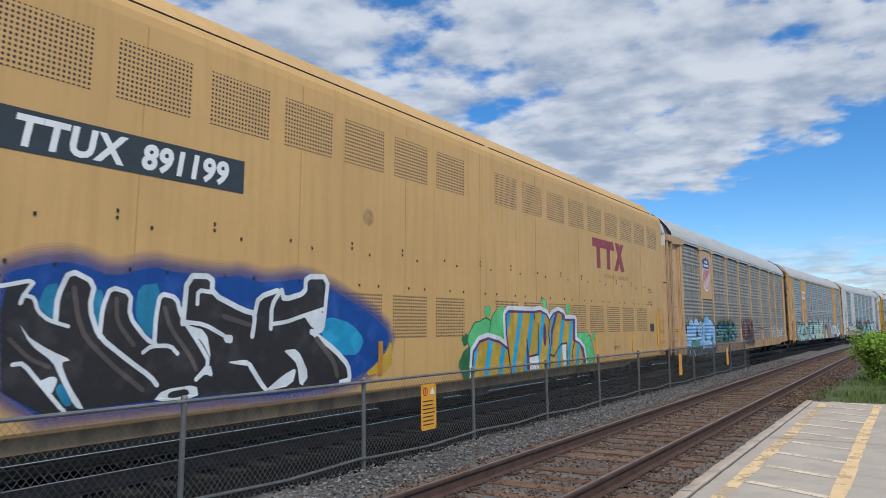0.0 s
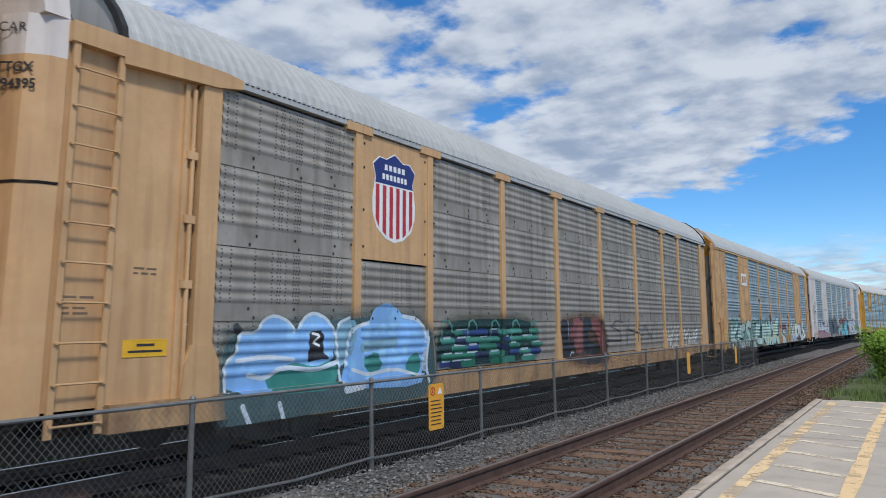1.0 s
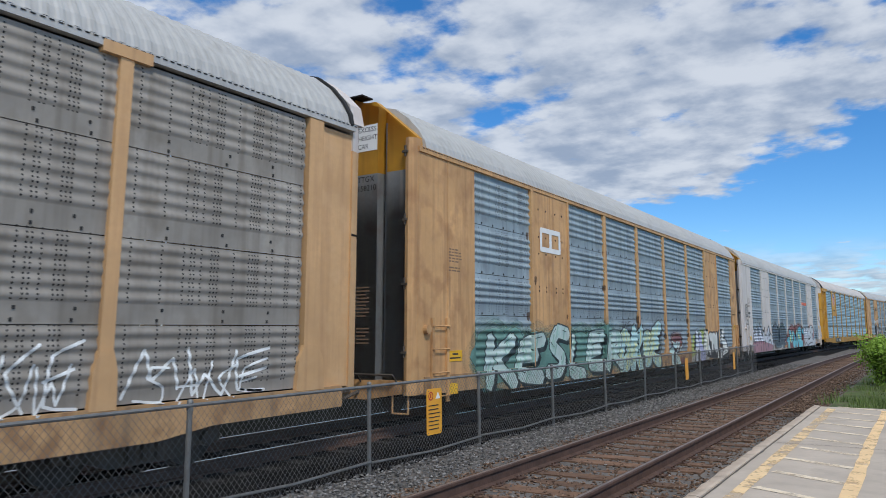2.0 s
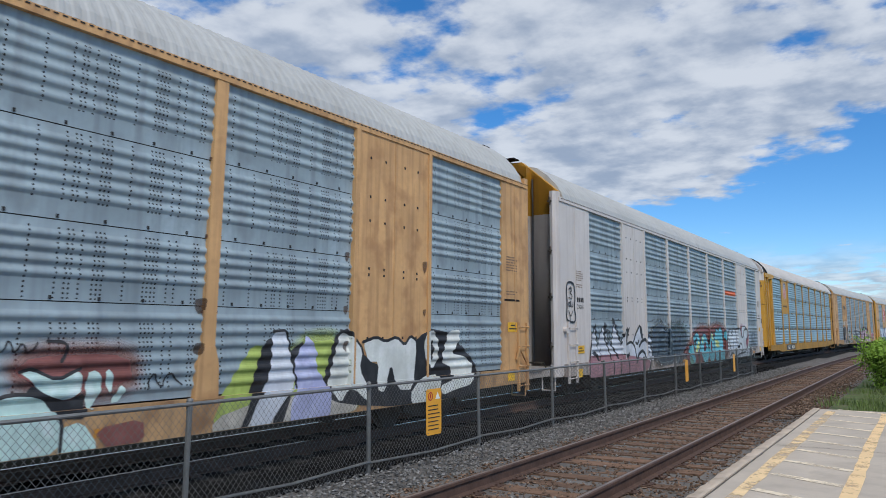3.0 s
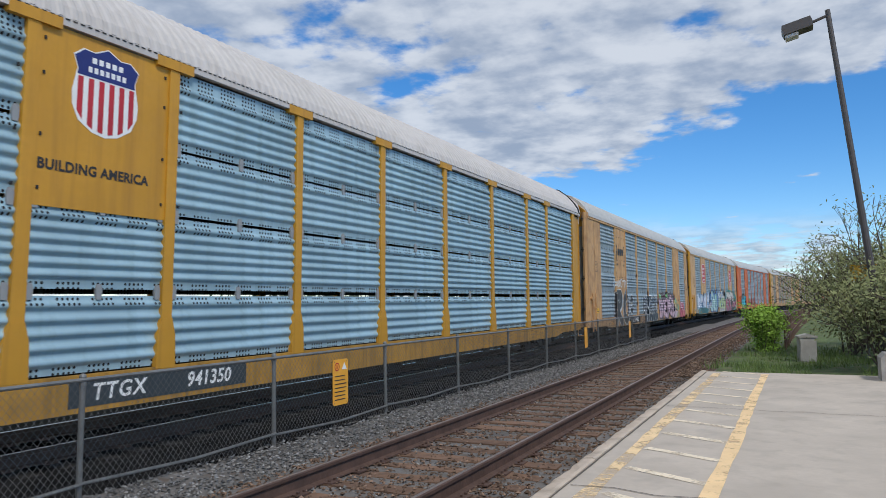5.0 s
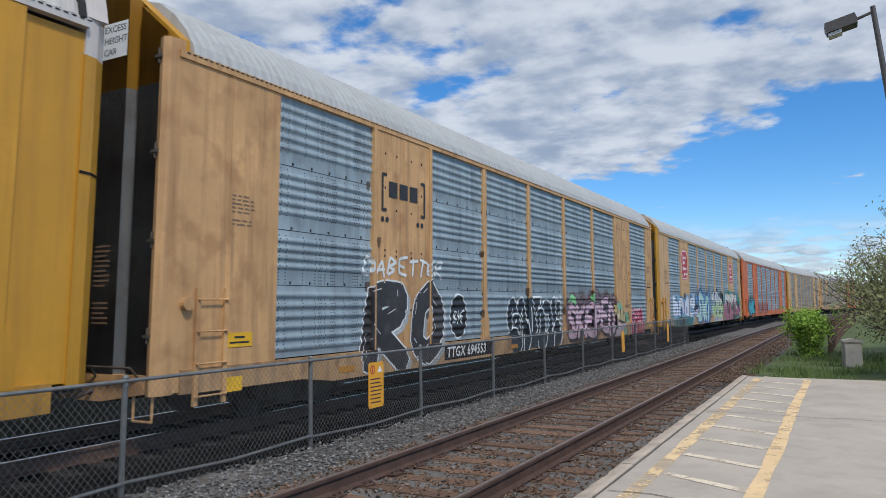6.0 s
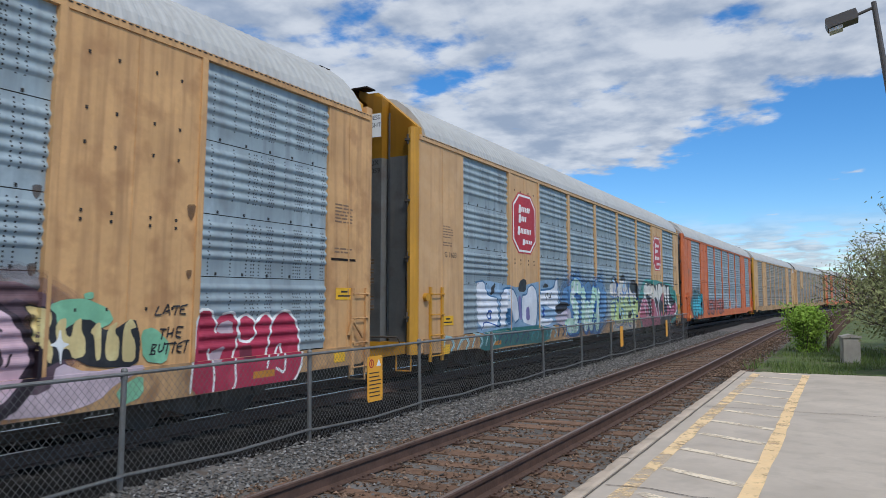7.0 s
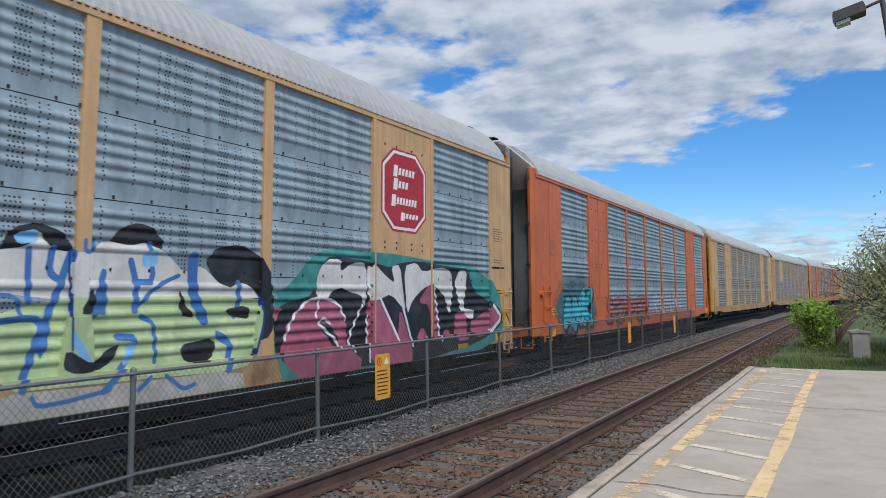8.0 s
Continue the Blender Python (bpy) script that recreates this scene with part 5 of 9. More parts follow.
def up_car(label, paint, zinc, roof, prof, number, slots=False, plate2=None, tail=False):
    """Rack with rounded end doors, ladders and capped posts."""
    eave = 4.98
    car = car_base(label, M["tan_sill"] if paint is M["tan"] else M["gold_sill"], eave)
    raised = []
    posts = [5.0, 7.05, 9.85, 12.62, 15.55, 18.52, 21.4, 23.4]
    cache = {}
    edges = [2.25] + posts + [26.4]
    for a, b in zip(edges, edges[1:]):
        top = 4.86
        plate = (a == 5.0)
        if plate:
            top = 2.80
        if slots:
            for lo, hi in ((0.92, 1.805), (1.885, 2.845), (2.885, 3.75), (3.785, 4.86)):
                if hi <= top + 0.05:
                    steel_sheet(car, prof, a - MID, b - MID, lo, hi, zinc, cache)
        else:
            for lo, hi in ((0.92, 1.793), (1.804, 2.773), (2.784, 3.833), (3.844, 4.86)):
                if hi <= top + 0.05:
                    steel_sheet(car, prof, a - MID, b - MID, lo, hi, zinc, cache)
            if not tail:
                rnd = random.Random(int(a * 10))
                bolts(car, [(a + (b - a) * q + rnd.uniform(-0.06, 0.06), z + e) for q in (0.22, 0.52, 0.8) for z in (1.80, 2.78, 3.84) if z < top for e in (0.05, 0.17)], SHEET - 0.002)
        if plate:
            plain_plate(car, a, b, 2.80, 4.88, paint, SHEET + 0.03, seam=False)
            raised.append((a - MID, b - MID, SHEET + 0.03, 2.8, 4.88))
    for y in posts:
        make_post(car, y, 0.17, SILL_HI, 4.88, paint, True, True)
        raised += foot_steps(y - MID, 0.17)
        raised.append((y - 0.085 - MID, y + 0.085 - MID, SIDE, 1.3, 4.9))
    if slots:
        # small bent clips hold the sheets apart
        bm = bmesh.new()
        prism(bm, [(-0.045, -0.12), (0.045, -0.12), (0.055, -0.02), (0.055, 0.06), (0.03, 0.13), (-0.03, 0.13), (-0.055, 0.06), (-0.055, -0.02)], "x", SHEET - 0.01, SHEET + 0.028)
        clip = part("sheet_clip", bm, M["end_grey"], car, "small grey steel clip")
        clip.matrix_basis = pose(0, 3.6 - MID, 1.85)
        for a, b in zip(edges, edges[1:]):
            for z in (1.85, 2.86, 3.77):
                if a == 5.0 and z > 3:
                    continue
                for y in (a + 0.14, (a + b) / 2, b - 0.14):
                    again(clip, "sheet_clip", pose(0, y - MID, z) @ Matrix.Diagonal((1, 0.75, 0.75, 1)), car)
    for y in (2.05, 26.6):
        make_post(car, y, 0.30, SILL_HI, 4.9, paint, True, False)
    wall = Wall(prof, raised)
    # end bays: door pocket, ladder, deep header
    for y0, y1 in ((0.15, 1.85), (26.75, 27.5)):
        plain_plate(car, y0, y1, 0.88, 4.85, paint, SHEET - 0.02, "end_panel", seam=False)
    bm = bmesh.new()
    prism(bm, [(0.13 - MID, 5.03), (0.13 - MID, 4.80), (0.75 - MID, 4.80), (0.75 - MID, 4.72), (2.1 - MID, 4.80), (2.5 - MID, 4.88), (2.5 - MID, 5.0), (2.2 - MID, 5.03)], "x", SHEET - 0.05, SIDE + 0.04)
    hd = part("header", bm, paint, car)
    both_sides(hd, car, "header")
    ladder(car, 0.20 - MID, 0.74 - MID, 0.62, 4.80, SIDE + 0.01, paint)
    # door pocket: a deep fold beside the post, with a rolled lip
    bm = bmesh.new()
    box(bm, SHEET - 0.02, SHEET + 0.025, 1.66 - MID, 1.72 - MID, 0.9, 4.74)
    tube(bm, (SHEET + 0.02, 1.80 - MID, 0.9), (SHEET + 0.02, 1.80 - MID, 4.7), 0.03, 8)
    for z in (2.2, 3.0, 3.8):
        box(bm, SHEET, SHEET + 0.05, 1.70 - MID, 1.86 - MID, z, z + 0.10)
    part("door_pocket", bm, paint, car)
    top_rail(car, eave + 0.02, roof)
    make_roof(car, eave + 0.02, 1.06, roof, -HALF + 0.1, HALF - 0.1)
    # rounded end doors, lower part painted, upper part white
    for s, ym in ((-1, -HALF - 0.52), (1, HALF)):
        curve = [(1.5, 0.0), (1.46, 0.18), (1.32, 0.36), (1.05, 0.48), (0.55, 0.53), (0.04, 0.54)]
        curve = curve + [(-a, b) for a, b in curve[::-1]]
        for nm, lo, hi, m in (("end_door", 0.82, 4.60, paint), ("end_door_top", 4.60, 5.05, M["white"])):
            bm = bmesh.new()
            pts = [(a, ym + s * b) for a, b in curve]
            prism(bm, pts if s > 0 else pts[::-1], "z", lo, hi)
            part(nm, bm, m, car, smooth=False)
        bm = bmesh.new()
        for lo in (3.22,):
            pts = [(a * 1.004, ym + s * (b + 0.006)) for a, b in curve]
            prism(bm, pts, "z", lo, lo + 0.03)
        part("door_seam", bm, M["under"], car)
        bm = bmesh.new()
        cap = [(1.5, 5.05), (1.42, 5.38), (1.12, 5.68), (0.82, 5.91), (0.42, 6.03), (0, 6.08)]
        cap = cap + [(-a, b) for a, b in cap[-2::-1]]
        prism(bm, cap, "y", min(ym, ym + s * 0.28), max(ym, ym + s * 0.28))
        part("end_cap", bm, M["white"], car)
        if slots:
            bm = bmesh.new()
            bow = [(0.2, 0.545), (0.55, 0.538), (1.05, 0.488), (1.25, 0.42)]
            prism(bm, [(x, ym + s * d) for x, d in bow] + [(x - 0.02, ym + s * (d - 0.04)) for x, d in bow[::-1]], "z", 3.04, 3.19)
            part("door_slot", bm, M["dark"], car)
        # the dark gap between the roof and the end cap, drawn as a black strip
        bm = bmesh.new()
        gap_arc = [(1.575, 5.0), (1.54, 5.18), (1.39, 5.42), (1.14, 5.70), (0.83, 5.93), (0.42, 6.05), (0, 6.11)]
        gap_arc = gap_arc + [(-x, z) for x, z in gap_arc[-2::-1]]
        inner = [(x * 0.95, z - 0.06) for x, z in gap_arc]
        prism(bm, gap_arc + inner[::-1], "y", s * (HALF - 0.1) - 0.04, s * (HALF - 0.1) + 0.04)
        part("roof_seal", bm, M["dark"], car, "black strip drawn as the dark gap at the roof end")
        bm = bmesh.new()
        box(bm, -0.025, 0.025, ym + s * 0.545 - 0.012, ym + s * 0.545 + 0.012, 0.9, 5.0)
        part("door_gap", bm, M["dark"], car)
        for z in (1.4, 2.5, 4.2):
            bm = bmesh.new()
            for q in (-0.075, 0.035):
                box(bm, q, q + 0.04, ym + s * 0.56 - 0.02, ym + s * 0.56 + 0.02, z, z + 0.36)
            part("door_latch", bm, M["rail"], car)
        bm = bmesh.new()
        tube(bm, (0.15, ym + s * 0.59, 4.83), (0.6, ym + s * 0.59, 4.83), 0.014, 6)
        tube(bm, (1.47, ym - s * 0.02, 5.02), (1.15, ym - s * 0.02, 5.60), 0.03, 6)
        part("grab_bar", bm, M["under"], car)
    if not tail:
        front = -HALF - 0.52
        corner = Matrix.Rotation(radians(36), 4, "Y")
        lettering(car, "EXCESS HEIGHT", 0.15, M["black_ink"], on_end(-0.30, 4.84, front - 0.546))
        lettering(car, "CAR", 0.15, M["black_ink"], on_end(1.08, 4.84, front - 0.535) @ corner)
        lettering(car, number[0], 0.15, M["black_ink"], on_end(1.09, 4.40, front - 0.535) @ corner, 0.95, 0.004)
        lettering(car, number[1], 0.15, M["black_ink"], on_end(1.08, 4.22, front - 0.535) @ corner, 0.95, 0.004)
        notice(car, 1.02, 1.40, 0.58, 0.2, SHEET - 0.018)
        fine_print(car, 0.28, 2.05, 0.36, 4, SHEET - 0.02, 5)
        fine_print(car, 1.1, 2.4, 0.3, 2, SHEET - 0.02, 3)
        shield(car, 5.98 if not slots else 5.99, 3.15 if not slots else 3.72, 1.18 if not slots else 0.92, 1.5 if not slots else 1.07, SHEET + 0.032)
        if slots:
            lettering(car, "BUILDING AMERICA", 0.165, M["black_ink"], on_side(5.13, 3.22, SHEET + 0.034), 1.05, 0.006)
        bolts(car, [(y + q, z) for y in (5.0, 7.05) for q in (0.15, -0.15) for z in (3.0, 3.6, 4.3, 4.7)], SHEET + 0.03)
    return car, wall


def rack_car(label, paint, zinc, roof, end_low, end_top, number=None, plate_mat=None, top_mat=None, tail=False, post_mat=None, door=None):
    """Rack with two flush plates on each side and folded end doors."""
    eave, prof = 5.06, PRESSED["rack"]
    post_mat = post_mat or paint
    car = car_base(label, {"faded_tan_paint": M["tan_sill"], "rust_stained_tan_paint": M["tan_sill"], "off_white_paint": M["white_sill"]}.get(paint.name, paint), eave)
    raised, cache = [], {}
    posts = [9.98, 12.82, 15.7, 18.65]
    bays = [(2.65, 5.25), (7.32, 9.98), (9.98, 12.82), (12.82, 15.7), (15.7, 18.65), (18.65, 21.42), (23.5, 26.3)]
    for a, b in bays:
        for lo, hi in ((0.92, 2.015), (2.027, 2.865), (2.877, 3.875), (3.887, 4.96)):
            steel_sheet(car, prof, a - MID, b - MID, lo, hi, zinc, cache)
        if not tail:
            n = 5
            bolts(car, [(a + 0.12 + (b - a - 0.24) * (j + 0.5) / n, z) for j in range(n) for z in (2.06, 2.91, 3.92)], SHEET - 0.002)
            bm = bmesh.new()
            for z in (2.015, 2.865, 3.875):
                box(bm, SHEET - 0.06, SHEET - 0.03, a - MID, b - MID, z - 0.02, z + 0.03)
            tagged(part("seam_backing", bm, M["dark"], car), kind="stuff")
    for a, b in ((5.25, 7.32), (21.42, 23.5)):
        plain_plate(car, a, b, 0.90, 4.97, plate_mat or paint, SIDE - 0.008)
        raised.append((a - MID, b - MID, SIDE, 0.9, 5.0))
        for y in (a, b):
            make_post(car, y, 0.10, 0.9, 4.97, paint, False, False, SIDE + 0.02)
            raised.append((y - 0.05 - MID, y + 0.05 - MID, SIDE + 0.02, 0.9, 5.0))
        bolts(car, [(a + q, z) for q in (0.35, 0.75, 1.3, 1.7) for z in (1.6, 2.72, 2.62, 3.5, 3.9, 4.55)], SIDE - 0.008)
    for y in posts:
        make_post(car, y, 0.19, 0.9, 4.97, post_mat, True, False)
        raised += foot_steps(y - MID, 0.19)
        raised.append((y - 0.095 - MID, y + 0.095 - MID, SIDE, 1.3, 5.0))
        if not tail:
            bolts(car, [(y + q, z) for q in (-0.11, 0.11) for z in (1.95, 2.9, 3.9)], SHEET + 0.02, M["rail"])
    if paint is M["tan_old"]:
        rnd = random.Random(19)
        p = Sprayed(car, Wall(prof, raised))
        for y in posts + [5.25, 7.32, 21.42, 23.5]:
            for z in (1.52, 2.06, 2.9, 3.9):
                if rnd.random() < 0.75:
                    e, r = rnd.choice((-0.14, 0.14)), rnd.uniform(0.05, 0.10)
                    p.fill("rust_stain", (0.09, 0.05, 0.03, 0.6), [(y + e - r, z + r * 0.6), (y + e + r, z + r * 0.8), (y + e + r * 0.7, z - r), (y + e, z - r * rnd.uniform(1.2, 3.0)), (y + e - r * 0.8, z - r)])
    for a, b in ((0.66, 2.65), (26.3, 27.5)):
        plain_plate(car, a, b, 0.62, 4.97, paint, SIDE - 0.015, "end_panel", seam=True)
        raised.append((a - MID, b - MID, SIDE, 0.6, 5.0))
    wall = Wall(prof, raised)
    top_rail(car, eave, top_mat or paint)
    make_roof(car, eave, 1.04, roof, -HALF + 0.25, HALF - 0.25, 0.009)
    # folded end doors up to the roofline, between rounded corner pillars
    zig = [(1.42, 0.05), (0.90, 0.05), (0.86, 0.19), (0.76, 0.19), (0.72, 0.0), (0.14, 0.0), (0.11, 0.22), (0.035, 0.22), (0.03, 0.03)]
    zig = zig + [(-a, b) for a, b in zig[::-1]]

    def crest(x):
        x = abs(x)
        return 6.14 - 0.03 * x if x < 0.45 else 6.126 - (x - 0.45) * 0.86
    for s, ym in ((-1, -HALF + 0.15), (1, HALF - 0.15)):
        for nm, m in (("end_door", door or end_low), ("end_door_top", end_top)):
            bm = bmesh.new()
            low = [0.85 if nm == "end_door" else 4.63] * len(zig)
            top = [4.63] * len(zig) if nm == "end_door" else [crest(x) for x, _ in zig]
            A = [bm.verts.new((x, ym + s * (0.30 - d), z)) for (x, d), z in zip(zig, low)]
            B = [bm.verts.new((x, ym + s * (0.30 - d), z)) for (x, d), z in zip(zig, top)]
            for i in range(len(zig) - 1):
                bm.faces.new((A[i], A[i + 1], B[i + 1], B[i]))
            bmesh.ops.solidify(bm, geom=bm.faces[:], thickness=0.03)
            part(nm, bm, m, car)
        bm = bmesh.new()
        g = [(1.45, 5.0), (1.44, 5.26), (0.47, 6.10), (0, 6.12)]
        g = g + [(-x, z) for x, z in g[-2::-1]]
        prism(bm, g, "y", min(ym - s * 0.1, ym + s * 0.07), max(ym - s * 0.1, ym + s * 0.07))
        part("gable", bm, end_top, car)
        for q in (-1, 1):
            bm = bmesh.new()
            plan = [(1.36, 0.31), (1.44, 0.335), (1.50, 0.29), (1.53, 0.20), (1.535, 0.05), (1.36, 0.05)]
            prism(bm, [(q * x, ym + s * d) for x, d in plan], "z", 0.6, 5.2)
            part("corner_post", bm, end_low, car)
            for z in (1.25, 2.45, 3.6, 4.85):
                bm = bmesh.new()
                tube(bm, (q * 1.37, ym + s * 0.33, z), (q * 1.37, ym + s * 0.33, z + 0.2), 0.022, 6)
                box(bm, q * 1.37 - 0.06, q * 1.37 + 0.06, min(ym + s * 0.3, ym + s * 0.36), max(ym + s * 0.3, ym + s * 0.36), z + 0.07, z + 0.11)
                part("hinge", bm, M["truck"], car, "small dark door hinge")
            bm = bmesh.new()
            tube(bm, (q * 0.81, ym + s * 0.14, 0.9), (q * 0.81, ym + s * 0.14, 5.6), 0.022, 6)
            part("lock_rod", bm, M["end_grey"], car, "long steel lock rod")
            # stirrup and grab iron under the corner
            bm = bmesh.new()
            for u, v in (((q * 1.42, 0.60), (q * 1.42, 0.28)), ((q * 1.42, 0.28), (q * 1.08, 0.28)), ((q * 1.08, 0.28), (q * 1.08, 0.60))):
                tube(bm, (u[0], ym + s * 0.25, u[1]), (v[0], ym + s * 0.25, v[1]), 0.018, 6)
            part("step", bm, end_low, car)
        bm = bmesh.new()
        box(bm, -0.42, 0.42, min(ym + s * 0.1, ym + s * 0.42), max(ym + s * 0.1, ym + s * 0.42), 6.135, 6.165)
        part("roof_walk_bracket", bm, M["under"], car, "dark bracket on the roof end")
        bm = bmesh.new()
        prism(bm, [(1.3, 0.85), (1.3, 0.62), (0.5, 0.5), (-0.5, 0.5), (-1.3, 0.62), (-1.3, 0.85)], "y", min(ym, ym + s * 0.3), max(ym, ym + s * 0.3))
        part("end_sill", bm, end_low, car)
        bm = bmesh.new()
        tube(bm, (-1.2, ym + s * 0.42, 0.95), (1.2, ym + s * 0.42, 0.95), 0.02, 6)
        for x in (-1.2, -0.4, 0.4, 1.2):
            tube(bm, (x, ym + s * 0.28, 0.80), (x, ym + s * 0.42, 0.95), 0.016, 6)
        part("hand_rail", bm, M["truck"], car)
    ladder(car, 1.10 - MID, 1.60 - MID, 0.42, 1.95, SIDE + 0.02, end_low if not tail else paint, 0.42)
    ladder(car, 27.0 - MID, 27.42 - MID, 0.42, 1.9, SIDE + 0.02, paint, 0.42)
    if not tail:
        notice(car, 1.65, 1.14, 0.5, 0.2, SIDE - 0.012)
        notice(car, 26.55, 1.70, 0.46, 0.2, SIDE - 0.012)
        fine_print(car, 1.68, 3.25, 0.46, 5, SIDE - 0.014, 7)
        fine_print(car, 1.68, 2.9, 0.40, 2, SIDE - 0.014, 17)
        fine_print(car, 26.5, 3.3, 0.5, 6, SIDE - 0.014, 8)
        fine_print(car, 26.5, 2.55, 0.5, 2, SIDE - 0.014, 9)
        bm = bmesh.new()
        box(bm, SIDE - 0.014, SIDE - 0.008, 26.4 - MID, 27.1 - MID, 2.36, 2.40)
        part("seam_line", bm, M["under"], car)
        bm = bmesh.new()
        box(bm, SIDE + 0.012, SIDE + 0.016, 1.62 - MID, 1.95 - MID, 0.54, 0.74)
        part("reflector_patch", bm, M["reflect"], car)
        bm = bmesh.new()
        box(bm, SIDE + 0.012, SIDE + 0.016, 26.5 - MID, 26.8 - MID, 0.66, 0.86)
        part("reflector_patch", bm, M["reflect"], car)
        # hand brake: wheel and bent lever
        bm = bmesh.new()
        tube(bm, (SIDE + 0.02, 26.9 - MID, 1.1), (SIDE + 0.09, 26.9 - MID, 1.35), 0.03, 8)
        tube(bm, (SIDE + 0.09, 26.9 - MID, 1.35), (SIDE + 0.09, 27.2 - MID, 1.05), 0.022, 8)
        part("brake_lever", bm, end_low, car)
        bm = bmesh.new()
        tube(bm, (SIDE - 0.02, 0.90 - MID, 1.74), (SIDE + 0.07, 0.90 - MID, 1.74), 0.085, 12)
        part("brake_hub", bm, end_low, car)
        if number:
            face = -HALF + 0.15 - 0.30
            bm = bmesh.new()
            box(bm, 0.22, 0.70, face - 0.006, face - 0.001, 5.08, 5.58)
            part("white_patch", bm, M["white_ink"], car)
            for k, word in enumerate(("EXCESS", "HEIGHT", "CAR")):
                lettering(car, word, 0.13, M["black_ink"], on_end(0.24, 5.45 - 0.16 * k, face - 0.008))
            lettering(car, number[0], 0.15, M["black_ink"], on_end(0.24, 4.49, face - 0.004))
            lettering(car, number[1], 0.15, M["black_ink"], on_end(0.24, 4.32, face - 0.004))
            for z, rows in ((2.5, 9), (1.75, 5)):
                bm = bmesh.new()
                for r in range(rows):
                    box(bm, 0.26, 0.26 + 0.3 * (1 - 0.25 * (r % 3 == 2)), face - 0.004, face - 0.001, z - r * 0.065, z - r * 0.065 + 0.028)
                tagged(part("fine_print", bm, M["print"], car), kind="stuff")
    for k, y in enumerate((4.2, 11.4, 17.2, 24.6)):
        bm = bmesh.new()
        box(bm, SIDE + 0.012, SIDE + 0.016, y - MID, y + 0.45 - MID, 0.58, 0.68)
        part("reflector", bm, M["reflect_old"], car)
    return car, wall


def rounded(pts, closed):
    """Cuts every corner of an outline once, as a spray can does."""
    out = []
    pairs = list(zip(pts, pts[1:] + pts[:1])) if closed else list(zip(pts, pts[1:]))
    for (a, b), (c, d) in pairs:
        out += [(a * 0.8 + c * 0.2, b * 0.8 + d * 0.2), (a * 0.2 + c * 0.8, b * 0.2 + d * 0.8)]
    return out if closed else [pts[0]] + out[1:-1] + [pts[-1]]


def grown(ring, d):
    """The outline set outwards by d."""
    n = len(ring)
    turn = sum(ring[i][0] * ring[(i + 1) % n][1] - ring[(i + 1) % n][0] * ring[i][1] for i in range(n))
    out = []
    for i, (a, b) in enumerate(ring):
        e = Vector(ring[(i + 1) % n]) - Vector(ring[i - 1])
        m = Vector((e.y, -e.x)).normalized() * (d if turn > 0 else -d)
        out.append((a + m.x, b + m.y))
    return out


class Sprayed:
    """One sprayed piece on a car's side: fills and lines in metres from the car's leading gap, each laid over the last."""

    def __init__(self, car, wall):
        self.g = new("graffiti")
        self.g.parent = car
        self.wall, self.level = wall, 0.0035

    def lay(self, name, bm, colour, veil=1.0):
        c = colour[:3]
        ob = paint_on(name, bm, ink(*c, None, veil * (colour[3] if len(colour) > 3 else 1.0)), self.g, self.wall, off=self.level)
        self.level += 0.00014
        if ob and veil < 1.0:
            ob.visible_shadow = False

    def fill(self, name, colour, pts, soft=False):
        ring = rounded([(a - MID, b) for a, b in pts], True)
        if soft:
            for k in range(7):
                bm = bmesh.new()
                f = flat(bm, grown(ring, 0.21 - 0.03 * k), 0)
                bmesh.ops.triangulate(bm, faces=[f])
                self.lay("overspray", bm, colour, 0.12 + 0.02 * k)
        bm = bmesh.new()
        f = flat(bm, ring, 0)
        bmesh.ops.triangulate(bm, faces=[f])
        self.lay(name, bm, colour)

    def line(self, name, colour, w, pts):
        bm = bmesh.new()
        stroke(bm, rounded([(a - MID, b) for a, b in pts], False), w, 0, 0.000002, 8)
        self.lay(name, bm, colour)


DBLUE, TEAL2, CYAN, YEL, BLUT = (0.006, 0.06, 0.27), (0.02, 0.20, 0.33), (0.02, 0.30, 0.50), (0.60, 0.38, 0.04), (0.03, 0.12, 0.25)
SMOKE, GLOW, INK_BLACK, GREYI, BK, WH = (0.028, 0.023, 0.021), (0.10, 0.08, 0.068), (0.018, 0.026, 0.034), (0.20, 0.24, 0.26), (0.02, 0.02, 0.022), (0.74, 0.76, 0.74)
WHS, PINKW, CREAM, LIME, DIRTY = (0.58, 0.61, 0.66), (0.45, 0.23, 0.26, 0.75), (0.66, 0.63, 0.57), (0.47, 0.58, 0.29), (0.45, 0.42, 0.36)
BLU, SKYB, TEALG, PINKD, SLATE = (0.06, 0.17, 0.42), (0.25, 0.50, 0.78), (0.05, 0.24, 0.21), (0.36, 0.10, 0.15), (0.10, 0.17, 0.18, 0.55)
LB, LBG, WHP, WHI = (0.24, 0.46, 0.80), (0.20, 0.36, 0.46), (0.58, 0.66, 0.73), (0.50, 0.55, 0.62)
REDD, REDM, WHB, PURP, PURW = (0.20, 0.12, 0.10, 0.35), (0.23, 0.085, 0.075, 0.85), (0.66, 0.70, 0.76), (0.18, 0.15, 0.35), (0.45, 0.42, 0.50)
LIMEG, LAV, WHC, TEALP, TEA, SEAG = (0.34, 0.42, 0.10), (0.40, 0.42, 0.62), (0.66, 0.68, 0.63), (0.48, 0.64, 0.60), (0.14, 0.46, 0.54), (0.16, 0.34, 0.26)
LEMON, REDX, GREYP, CRIM, CRIMD, PINKF = (0.58, 0.60, 0.20), (0.22, 0.03, 0.04), (0.50, 0.54, 0.57), (0.38, 0.03, 0.07), (0.16, 0.03, 0.05), (0.45, 0.36, 0.40)
